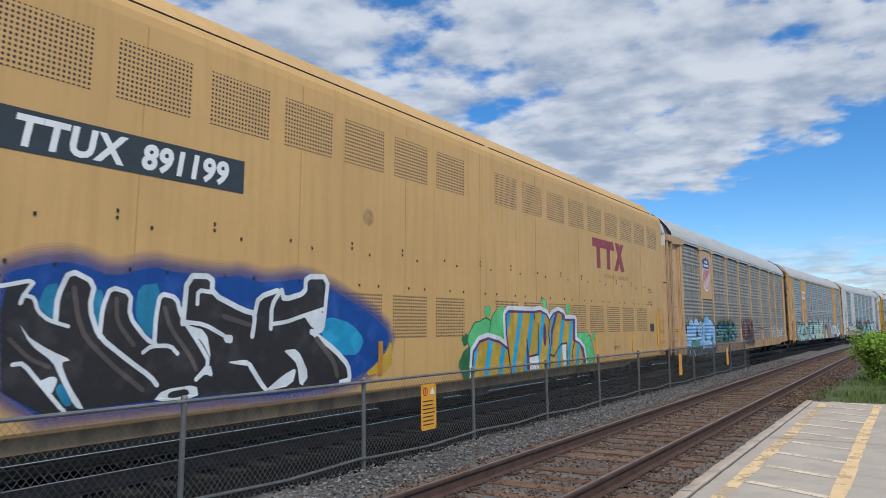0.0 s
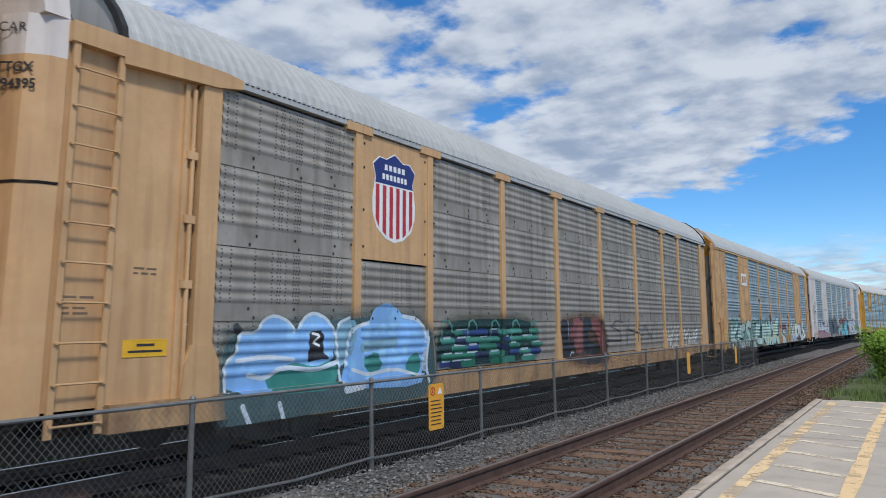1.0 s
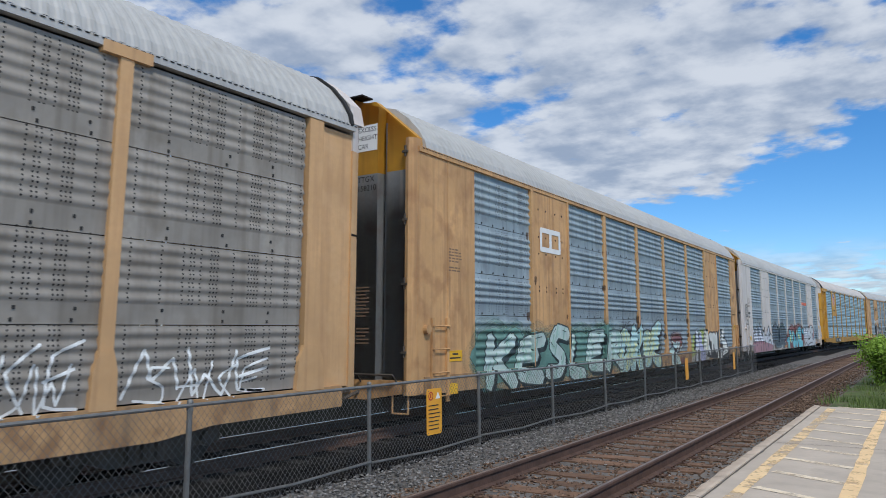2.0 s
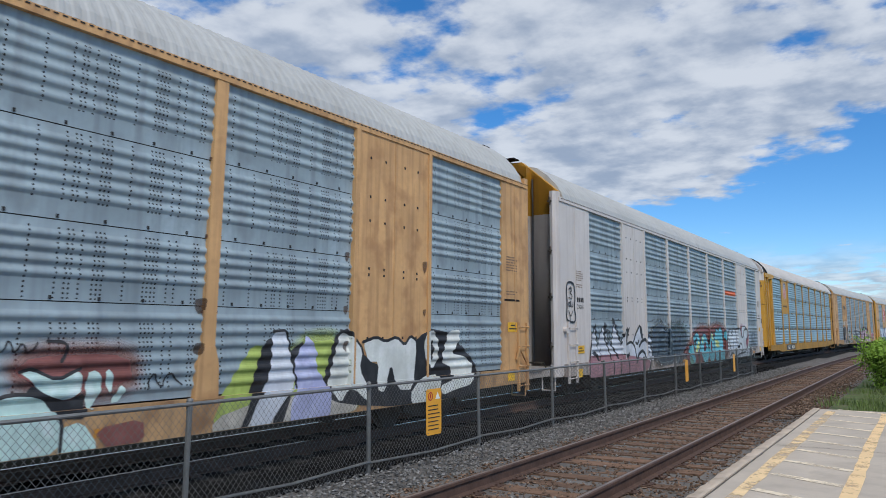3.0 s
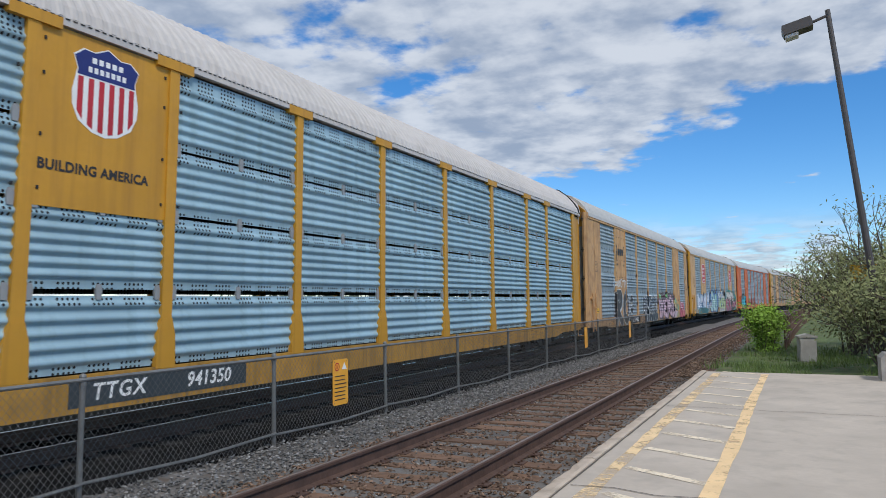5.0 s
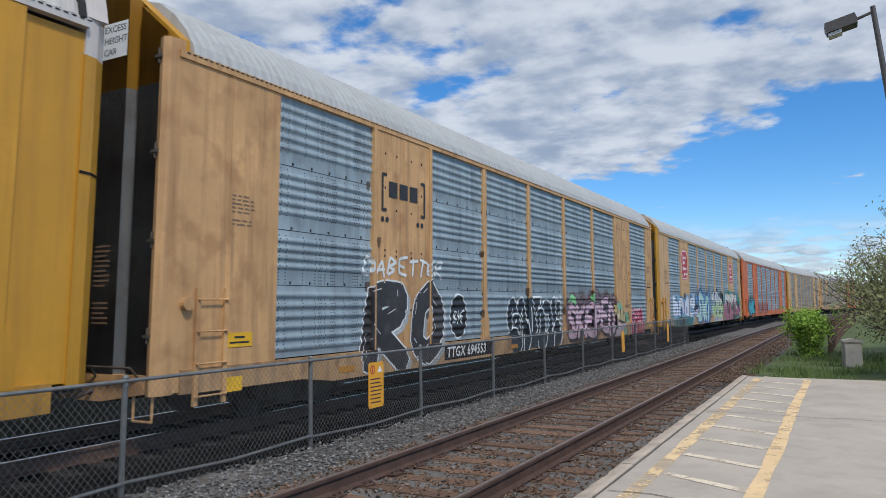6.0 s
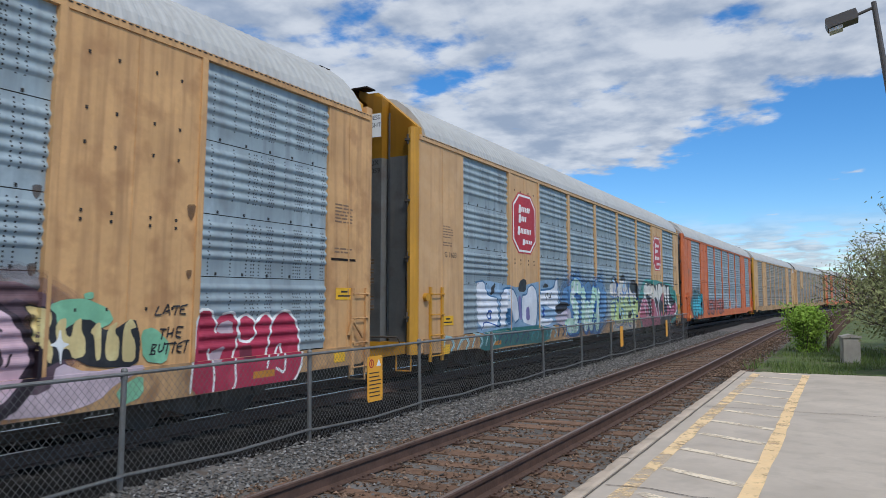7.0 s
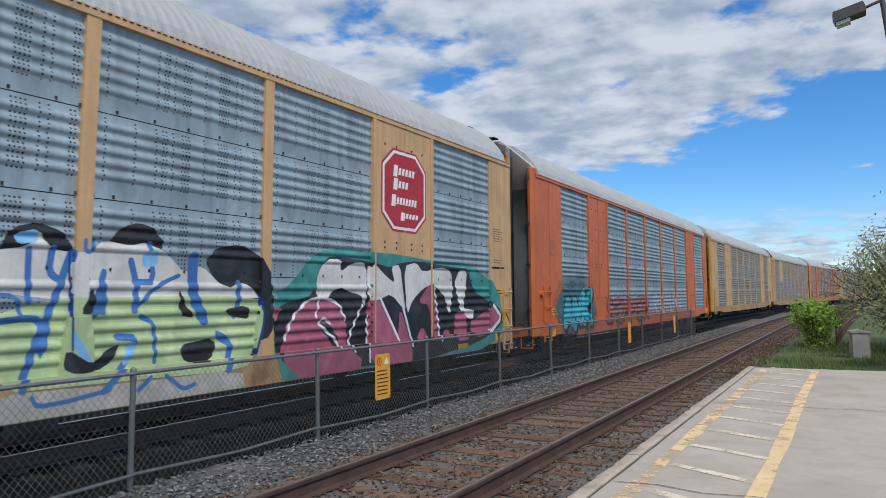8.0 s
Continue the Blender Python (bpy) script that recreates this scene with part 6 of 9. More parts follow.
MINT, PLUM, PINKP, GOLDL = (0.20, 0.46, 0.28), (0.09, 0.055, 0.07), (0.50, 0.40, 0.44), (0.60, 0.48, 0.22)


def black_white_piece(car, wall):
    p = Sprayed(car, wall)
    p.fill("colour_cloud", DBLUE, [(5.48, 2.24), (5.86, 2.37), (6.21, 2.42), (6.68, 2.28), (7.18, 2.43), (7.49, 2.38), (8.28, 2.35), (8.51, 2.4), (8.97, 2.31), (9.74, 2.43), (10.37, 2.26), (11.21, 1.96), (11.83, 1.61), (11.68, 1.28), (11.1, 0.95), (10.06, 0.8), (7.53, 0.85), (5.62, 0.84)], soft=True)
    p.fill("teal_glow", TEAL2, [(5.94, 2.16), (6.08, 2.19), (6.07, 1.81), (5.98, 1.84), (5.87, 1.96)])
    p.fill("teal_glow", TEAL2, [(7.01, 2.2), (7.31, 2.25), (7.24, 1.59), (7.09, 1.69), (6.98, 1.88)])
    p.fill("teal_glow", TEAL2, [(6.46, 2.15), (6.59, 2.12), (6.55, 1.7), (6.47, 1.91)])
    p.fill("teal_glow", CYAN, [(10.23, 1.88), (10.79, 1.78), (11.15, 1.52), (10.98, 1.28), (10.61, 1.28), (10.21, 1.5), (10.08, 1.67)])
    p.fill("yellow_glow", YEL, [(11.1, 0.92), (11.68, 1.25), (11.88, 1.51), (11.89, 0.99)])
    p.fill("letter", SMOKE, [(5.49, 2.14), (5.82, 2.2), (5.73, 2.04), (5.85, 2.01), (5.88, 1.89), (6, 1.8), (6.09, 1.79), (6.08, 2.08), (6.19, 2.31), (6.46, 2.2), (6.43, 1.92), (6.56, 1.63), (6.58, 1.94), (6.67, 2.15), (6.91, 2.09), (6.92, 1.84), (7.18, 1.58), (7.28, 1.54), (7.27, 1.85), (7.31, 2.08), (7.52, 2.08), (7.61, 1.86), (7.66, 2.34), (8.03, 2.34), (8.06, 2.14), (8.59, 1.95), (8.79, 1.9), (8.84, 2.11), (9.25, 2.23), (9.32, 2.11), (9.75, 2.22), (9.74, 2.43), (10.21, 2.45), (10.18, 1.96), (9.92, 1.64), (10.43, 1.35), (10.73, 1.11), (10.78, 0.91), (10.05, 0.85), (7.52, 0.89), (5.62, 0.86)])
    p.line("rim", WH, 0.044, [(5.49, 2.13), (5.83, 2.21), (5.72, 2.04), (5.7, 1.97)])
    p.line("rim", WH, 0.040, [(5.72, 2.05), (5.83, 2.03), (5.88, 1.89), (6, 1.8), (6.21, 1.74)])
    p.line("rim", WH, 0.057, [(6.07, 1.79), (6.07, 2.05), (6.18, 2.33), (6.47, 2.21), (6.43, 1.93), (6.56, 1.63), (6.95, 1.35), (7.24, 1.16), (7.33, 1.06)])
    p.fill("rim", WH, [(5.69, 1.8), (5.77, 1.66), (6.03, 1.5), (6.28, 1.39), (6.16, 1.37), (6.27, 1.14), (6.46, 0.87), (6.36, 0.89), (6.16, 1.22), (6.08, 1.38), (5.83, 1.56)])
    p.line("rim", WH, 0.044, [(5.68, 1.37), (5.78, 1.38), (6, 1.13), (6.24, 0.86)])
    p.fill("rim", WH, [(5.92, 1.18), (6.08, 1.24), (6.15, 1.2), (6.09, 1.04)])
    p.fill("teal_glow", TEAL2, [(6.12, 1.1), (6.19, 1.17), (6.33, 0.93), (6.24, 0.91)])
    p.line("rim", WH, 0.053, [(6.57, 1.63), (6.58, 1.94), (6.66, 2.17), (6.92, 2.11), (6.91, 1.85), (7.15, 1.59), (7.28, 1.53)])
    p.line("rim", WH, 0.058, [(7.26, 1.51), (7.26, 1.85), (7.3, 2.12), (7.53, 2.08), (7.61, 1.86), (7.89, 1.53), (8.08, 1.28), (7.88, 1.09)])
    p.line("rim", WH, 0.050, [(7.12, 1.44), (7.22, 1.51), (7.48, 1.51), (7.59, 1.41)])
    p.fill("rim", WH, [(7.28, 0.87), (7.41, 1), (7.89, 1.03), (7.93, 0.87)])
    p.fill("letter", SMOKE, [(7.48, 0.89), (7.5, 0.97), (7.76, 0.99), (7.8, 0.91)])
    p.line("rim", WH, 0.073, [(7.64, 1.77), (7.67, 2.35), (8.05, 2.36), (8.06, 2.14), (8.59, 1.94), (8.8, 1.9), (8.76, 1.6)])
    p.line("rim", WH, 0.055, [(8.06, 2.16), (7.84, 2.18), (7.84, 2.01)])
    p.line("rim", WH, 0.054, [(7.63, 1.79), (7.96, 1.76), (8.27, 1.62)])
    p.fill("rim", WH, [(8.27, 1.63), (8.43, 1.62), (8.42, 1.51), (8.29, 1.53)])
    p.fill("rim", WH, [(7.67, 1.76), (8, 1.68), (8.1, 1.3), (7.95, 1.54), (7.78, 1.65)])
    p.fill("rim", WH, [(7.88, 1.06), (8.08, 1.28), (8.14, 1.1), (8.01, 1.15)])
    p.line("rim", WH, 0.072, [(8.79, 1.9), (8.84, 2.12), (9.27, 2.25), (9.09, 2.02), (9.09, 1.7)])
    p.line("rim", WH, 0.079, [(9.27, 2.23), (9.32, 2.1), (9.75, 2.21), (9.75, 2.45), (10.24, 2.47), (10.18, 1.94), (10.14, 1.67), (9.9, 1.64)])
    p.line("rim", WH, 0.058, [(9.1, 1.76), (9.38, 1.79), (9.68, 1.87), (10.13, 1.98)])
    p.fill("rim", WH, [(9.71, 1.9), (10.15, 1.97), (10.12, 1.69), (9.92, 1.69)])
    p.line("rim", WH, 0.086, [(9.9, 1.65), (10.43, 1.37), (10.75, 1.13), (10.8, 0.9), (10.56, 0.87)])
    p.fill("rim", WH, [(8.34, 1.28), (8.7, 1.3), (8.73, 1.21), (8.51, 1.24)])
    p.line("rim", WH, 0.071, [(8.73, 1.23), (8.9, 1.02), (9.05, 0.86)])
    p.fill("rim", WH, [(9.34, 1.4), (9.63, 1.41), (9.88, 1.03), (9.7, 0.85), (9.62, 1.2), (9.48, 1.3)])
    p.fill("rim", WH, [(8.99, 0.85), (9.36, 1.06), (9.62, 1.15), (9.54, 0.91)])
    p.line("shine_line", GLOW, 0.057, [(6.24, 2.14), (6.3, 1.85), (6.41, 1.61), (6.77, 1.29), (7.14, 1.02)])
    p.line("shine_line", GLOW, 0.053, [(6.74, 2.04), (6.76, 1.79), (6.99, 1.53)])
    p.line("shine_line", GLOW, 0.067, [(8.26, 1.86), (8.7, 1.75)])
    p.line("shine_line", GLOW, 0.093, [(10.02, 1.54), (10.41, 1.2), (10.49, 0.98)])
    p.line("shine_line", GLOW, 0.058, [(7.37, 1.95), (7.46, 1.72), (7.77, 1.38), (7.87, 1.21)])
    p.line("shine_line", GLOW, 0.044, [(5.62, 1.62), (5.83, 1.42), (6.04, 1.33)])


def white_pointed_piece(car, wall):
    p = Sprayed(car, wall)
    p.fill("letter", WHS, [(2.42, 0.4), (2.46, 0.9), (2.62, 1.45), (3.04, 1.92), (3.16, 1.15), (3.49, 0.88), (3.59, 0.56)])
    p.fill("letter", WHS, [(3.16, 1.15), (3.23, 1.5), (3.48, 1.75), (3.83, 1.96), (3.83, 1.44), (4.28, 0.86), (4.24, 0.42), (3.54, 0.48)])
    p.fill("letter", WHS, [(3.83, 1.37), (4.17, 1.34), (4.45, 2.08), (5.01, 1.4), (5.03, 0.93), (4.92, 0.43), (4.06, 0.45)])
    p.fill("letter", WHS, [(5.02, 1.3), (5.15, 1.62), (5.54, 1.82), (5.43, 1.34), (5.82, 1.39), (6.2, 1.19), (6.28, 0.66), (5.59, 0.4), (4.89, 0.44)])
    p.fill("letter", WHS, [(5.86, 1.39), (6.09, 1.57), (6.64, 1.89), (6.89, 1.45), (7.39, 1.29), (7.63, 0.8), (7.54, 0.56), (6.22, 0.49)])
    p.fill("letter", WHS, [(7.43, 1.38), (7.69, 1.61), (7.93, 1.49), (8.02, 0.78), (7.63, 0.76)])
    p.fill("pink_wash", PINKW, [(2.38, 1.06), (3.31, 1.05), (4.82, 1.06), (6.21, 0.94), (7.59, 0.8), (7.54, 0.53), (5.56, 0.38), (3.55, 0.44), (2.42, 0.39)])
    p.line("outline", BK, 0.051, [(2.44, 0.48), (2.48, 0.98), (2.64, 1.45), (3.02, 1.9)])
    p.fill("outline", BK, [(2.92, 1.83), (3.06, 1.94), (3.17, 1.14), (3.05, 1.46)])
    p.fill("outline", BK, [(2.76, 1.13), (2.91, 1.15), (2.99, 1.18), (3.35, 0.91), (3.49, 0.76), (3.33, 0.81), (3.05, 1.03), (2.82, 1.06)])
    p.line("outline", BK, 0.044, [(3.33, 1.22), (3.4, 0.92), (3.48, 0.57)])
    p.line("outline", BK, 0.046, [(3.19, 1.37), (3.26, 1.54), (3.5, 1.77), (3.8, 1.95)])
    p.fill("outline", BK, [(3.63, 1.82), (3.83, 1.97), (3.9, 1.72), (3.74, 1.57), (3.86, 1.35), (3.75, 1.34), (3.62, 1.54)])
    p.line("outline", BK, 0.073, [(3.86, 1.37), (3.94, 1.24), (4.18, 0.97), (4.32, 0.78), (4.24, 0.51)])
    p.line("outline", BK, 0.060, [(3.84, 1.72), (4.02, 1.75), (4.09, 1.64), (3.98, 1.44), (3.86, 1.35)])
    p.line("outline", BK, 0.048, [(3.97, 1.66), (3.89, 1.5)])
    p.line("outline", BK, 0.062, [(4.2, 1.33), (4.31, 1.67), (4.45, 2.06)])
    p.fill("outline", BK, [(4.35, 2), (4.51, 2.1), (4.66, 1.84), (5.05, 1.4), (5.02, 1.3), (4.77, 1.52), (4.52, 1.82)])
    p.line("outline", BK, 0.077, [(4.13, 1.44), (4.2, 1.31), (4.49, 1.13), (4.8, 0.94), (4.9, 0.78), (4.82, 0.46)])
    p.line("outline", BK, 0.070, [(5.05, 1.32), (5.22, 1.64), (5.5, 1.8)])
    p.fill("outline", BK, [(5.39, 1.72), (5.73, 1.85), (5.62, 1.72), (5.47, 1.52), (5.41, 1.3), (5.34, 1.32)])
    p.fill("outline", BK, [(5.13, 1.06), (5.53, 1.03), (5.6, 1.11), (5.64, 1), (5.5, 0.91), (5.28, 0.96)])
    p.line("outline", BK, 0.075, [(5.37, 1.32), (5.82, 1.4), (6.14, 1.23), (6.27, 0.87), (6.23, 0.74)])
    p.line("outline", BK, 0.071, [(5.46, 0.91), (5.58, 0.7), (5.55, 0.4)])
    p.line("outline", BK, 0.077, [(6.01, 1.39), (6.21, 1.62), (6.61, 1.88)])
    p.fill("outline", BK, [(6.61, 1.86), (6.79, 1.9), (6.93, 1.5), (6.8, 1.44), (6.66, 1.66)])
    p.line("outline", BK, 0.079, [(6.21, 1.36), (6.38, 1.31), (6.5, 1.42)])
    p.line("outline", BK, 0.101, [(6.55, 1.25), (6.76, 1.39), (7.11, 1.46), (7.39, 1.34), (7.63, 1.03), (7.64, 0.69), (7.41, 0.41)])
    p.line("outline", BK, 0.098, [(6.27, 0.78), (6.51, 1.03), (6.85, 1.11), (7.08, 1.01), (7.21, 0.82)])
    p.line("outline", BK, 0.089, [(7.43, 1.41), (7.66, 1.59), (7.91, 1.52), (7.96, 1.26), (7.43, 1.36)])
    p.line("outline", BK, 0.090, [(7.77, 1.26), (7.97, 1.07), (8.02, 0.78)])


def black_white_line_piece(car, wall):
    p = Sprayed(car, wall)
    p.fill("letter", INK_BLACK, [(11.32, 1.28), (11.34, 1.59), (11.48, 1.79), (11.69, 1.89), (11.9, 1.81), (11.98, 1.69), (12.15, 1.83), (12.31, 1.89), (12.5, 1.78), (12.81, 1.88), (13.05, 1.88), (13.74, 1.9), (13.68, 1.72), (13.88, 1.78), (14.16, 1.85), (14.44, 1.77), (14.58, 1.73), (14.69, 1.86), (14.87, 1.91), (14.99, 1.8), (15.34, 1.82), (15.35, 1.14), (15.31, 0.63), (14.74, 0.41), (14.19, 0.4), (13.68, 0.37), (13.32, 0.49), (12.82, 0.54), (12.57, 0.41), (12.28, 0.4), (11.46, 0.5), (11.46, 0.97)])
    p.line("rim", WH, 0.047, [(11.46, 0.97), (11.32, 1.22), (11.33, 1.52), (11.46, 1.77), (11.69, 1.89), (11.9, 1.8), (11.98, 1.61), (12.01, 1.45)])
    p.line("rim", WH, 0.053, [(11.98, 1.69), (12.15, 1.85), (12.34, 1.89), (12.48, 1.76), (12.57, 1.49), (12.69, 1.1), (12.81, 0.85), (12.77, 0.64), (12.62, 0.47), (12.37, 0.41), (12.27, 0.47)])
    p.line("rim", WH, 0.039, [(11.66, 1.58), (11.66, 1.15)])
    p.line("rim", WH, 0.041, [(11.67, 1.4), (11.8, 1.46), (12.18, 1.45), (12.2, 0.91), (12.2, 0.62), (12.04, 0.47)])
    p.line("rim", WH, 0.040, [(11.65, 1.1), (11.96, 1.3)])
    p.line("rim", WH, 0.039, [(11.46, 0.97), (11.65, 1.1), (11.87, 1.1), (12.06, 1), (12.19, 0.86)])
    p.line("rim", WH, 0.051, [(12.31, 1.56), (12.31, 1.23)])
    p.line("rim", WH, 0.051, [(12.34, 1.11), (12.32, 0.68), (12.29, 0.45)])
    p.line("rim", WH, 0.055, [(12.88, 1.6), (12.89, 0.97)])
    p.line("rim", WH, 0.061, [(13.09, 1.88), (13.77, 1.9), (13.63, 1.67), (13.49, 1.55)])
    p.line("rim", WH, 0.049, [(13.09, 1.88), (13.22, 1.56), (13.35, 1.23), (13.46, 0.98), (13.37, 0.89)])
    p.line("rim", WH, 0.052, [(13.35, 1.37), (13.46, 1.55), (13.69, 1.61), (13.91, 1.53), (14.04, 1.35), (14.07, 0.85), (13.99, 0.61), (13.8, 0.42), (13.46, 0.44), (13.3, 0.57), (13.31, 0.68)])
    p.line("rim", WH, 0.062, [(13.64, 1.41), (13.63, 0.87)])
    p.line("rim", WH, 0.056, [(13.78, 1.63), (13.88, 1.76), (14.16, 1.84), (14.41, 1.76), (14.56, 1.51), (14.68, 1.08), (14.63, 0.77), (14.6, 0.37)])
    p.fill("grey_fill", GREYI, [(14.05, 1.37), (14.23, 1.42), (14.35, 1.25), (14.28, 0.98), (14.09, 0.9)])
    p.line("rim", WH, 0.044, [(14.04, 1.37), (14.23, 1.42), (14.36, 1.25), (14.29, 0.97), (14.09, 0.89)])
    p.line("rim", WH, 0.059, [(14.5, 1.69), (14.64, 1.85), (14.83, 1.91), (14.93, 1.78), (14.93, 1.41)])
    p.line("rim", WH, 0.074, [(14.96, 1.88), (15.09, 1.79), (15.31, 1.8), (15.35, 1.96)])
    p.line("rim", WH, 0.062, [(15.32, 1.8), (15.32, 1.14), (15.29, 0.67), (15.04, 0.42)])
    p.line("rim", WH, 0.048, [(15.19, 1.43), (14.72, 1.09)])
    p.line("rim", WH, 0.061, [(14.66, 0.79), (14.72, 1.08), (14.94, 1.25), (15.16, 1.23), (15.32, 1.08)])


def green_blue_piece(car, wall):
    p = Sprayed(car, wall)
    p.fill("black_cloud", BK, [(14.8, 2.28), (14.92, 2.47), (15.19, 2.54), (15.45, 2.47), (15.6, 2.3), (15.55, 2.12), (14.81, 2.1)])
    p.fill("black_cloud", BK, [(16.05, 2.41), (16.24, 2.58), (16.46, 2.64), (16.68, 2.58), (16.84, 2.4), (16.75, 2.27), (16.09, 2.27)])
    p.fill("black_cloud", BK, [(17.52, 2.21), (17.69, 2.39), (18.12, 2.47), (18.52, 2.35), (18.8, 2.01), (18.88, 1.57), (18.75, 1.15), (18.41, 1.09), (18.17, 1.46), (17.67, 2.01)])
    p.fill("letter", CREAM, [(14.63, 2.2), (15.11, 2.28), (15.19, 2.47), (15.33, 2.27), (15.57, 2.24), (15.8, 2.25), (15.98, 2.4), (16.36, 2.35), (16.57, 2.41), (16.9, 2.28), (17.18, 2.04), (17.44, 2.17), (17.9, 1.84), (18.2, 1.95), (18.52, 1.78), (18.52, 1.7), (14.66, 1.72)])
    p.fill("letter", LIME, [(14.66, 1.73), (18.52, 1.76), (18.62, 1.45), (18.46, 0.96), (18.24, 0.72), (16.18, 0.77), (14.73, 0.79)])
    p.fill("dirty_wash", DIRTY, [(14.73, 0.78), (16.18, 0.74), (18.19, 0.73), (18.25, 0.44), (16.99, 0.41), (14.76, 0.41)])
    p.line("blue_line", BLU, 0.072, [(15.11, 2.25), (15.12, 1.71)])
    p.line("blue_line", BLU, 0.083, [(15.37, 2.27), (15.34, 2.02), (15.48, 1.91)])
    p.line("blue_line", BLU, 0.090, [(15.59, 2.23), (15.44, 1.78), (15.24, 1.31), (15.09, 0.79)])
    p.fill("blue_fill", SKYB, [(14.94, 2.41), (15.18, 2.47), (15.21, 2.33), (14.96, 2.29)])
    p.line("blue_line", BLU, 0.081, [(16.01, 2.03), (15.97, 1.85), (15.9, 1.55)])
    p.fill("blue_fill", BLU, [(15.93, 1.91), (16.05, 1.92), (16.06, 1.54), (15.91, 1.55)])
    p.line("blue_line", BLU, 0.089, [(16.37, 2.17), (16.45, 1.92), (16.44, 1.59)])
    p.line("blue_line", BLU, 0.076, [(16.62, 2.39), (16.71, 1.92), (16.42, 1.92)])
    p.fill("blue_fill", SKYB, [(16.52, 2.26), (16.73, 2.34), (16.77, 2.13), (16.54, 2.09)])
    p.line("blue_line", BLU, 0.167, [(17.32, 2.25), (17.31, 1.78), (17.51, 1.44)])
    p.line("blue_line", BLU, 0.092, [(18.13, 1.93), (18.14, 1.62), (18.06, 1.47)])
    p.line("blue_line", BLU, 0.071, [(14.73, 1.49), (15.19, 1.54), (15.31, 1.43), (15.27, 1.19)])
    p.fill("blue_fill", BLU, [(15.23, 1.49), (15.39, 1.54), (15.36, 1.19), (15.28, 1.07)])
    p.fill("blue_fill", SKYB, [(15.62, 1.41), (15.87, 1.03), (15.82, 0.92), (15.61, 1.25)])
    p.line("blue_line", BLU, 0.060, [(16.52, 1.51), (16.72, 1.42), (16.76, 0.95)])
    p.line("blue_line", BLU, 0.084, [(16.21, 1.28), (16.47, 1.26), (16.33, 0.94), (16.03, 0.68)])
    p.fill("blue_fill", SKYB, [(16.36, 1.22), (16.49, 1.2), (16.41, 0.98), (16.29, 0.93)])
    p.line("blue_line", BLU, 0.054, [(17.09, 2.01), (16.75, 1.88), (16.41, 1.57)])
    p.line("blue_line", BLU, 0.108, [(17.76, 1.23), (18.01, 1.08), (17.94, 0.75)])
    p.line("blue_line", BLU, 0.049, [(15.19, 0.71), (15.25, 0.61), (15.56, 0.62), (16.11, 0.69)])
    p.line("blue_line", BLU, 0.046, [(14.71, 1.78), (15, 1.76), (15.05, 1.55)])
    p.line("blue_line", BLU, 0.047, [(15.72, 2.38), (15.72, 2.25), (15.84, 2.26), (15.85, 2.39)])
    p.line("blue_line", BLU, 0.055, [(16.89, 0.77), (17.16, 0.57), (17.34, 0.62)])
    p.line("blue_line", BLU, 0.059, [(16.49, 0.64), (16.66, 0.77)])
    p.fill("black_gap", BK, [(15.92, 1.73), (15.87, 1.86), (15.69, 1.56), (15.88, 1.55)])
    p.fill("black_gap", BK, [(17.1, 1.87), (17.1, 1.51), (17.38, 1.46), (17.2, 1.63)])
    p.fill("black_gap", BK, [(17.09, 1.12), (17.74, 1.2), (17.67, 0.88), (17.24, 0.89)])
    p.fill("black_gap", BK, [(15.55, 1.19), (15.51, 0.98), (15.68, 0.9), (16.09, 0.93), (16.27, 1.2), (16.08, 1.14), (15.88, 0.98)])
    p.fill("black_gap", BK, [(17.84, 1.56), (18.32, 1.62), (18.37, 1.41), (18, 1.47)])
    p.fill("yellow_patch", YEL, [(17.15, 0.47), (17.56, 0.46), (17.54, 0.33), (17.14, 0.36)])
    p.line("outline", DBLUE, 0.026, [(15.57, 2.24), (15.62, 1.17)])
    p.line("outline", DBLUE, 0.039, [(18.52, 1.76), (18.62, 1.45), (18.46, 0.94)])


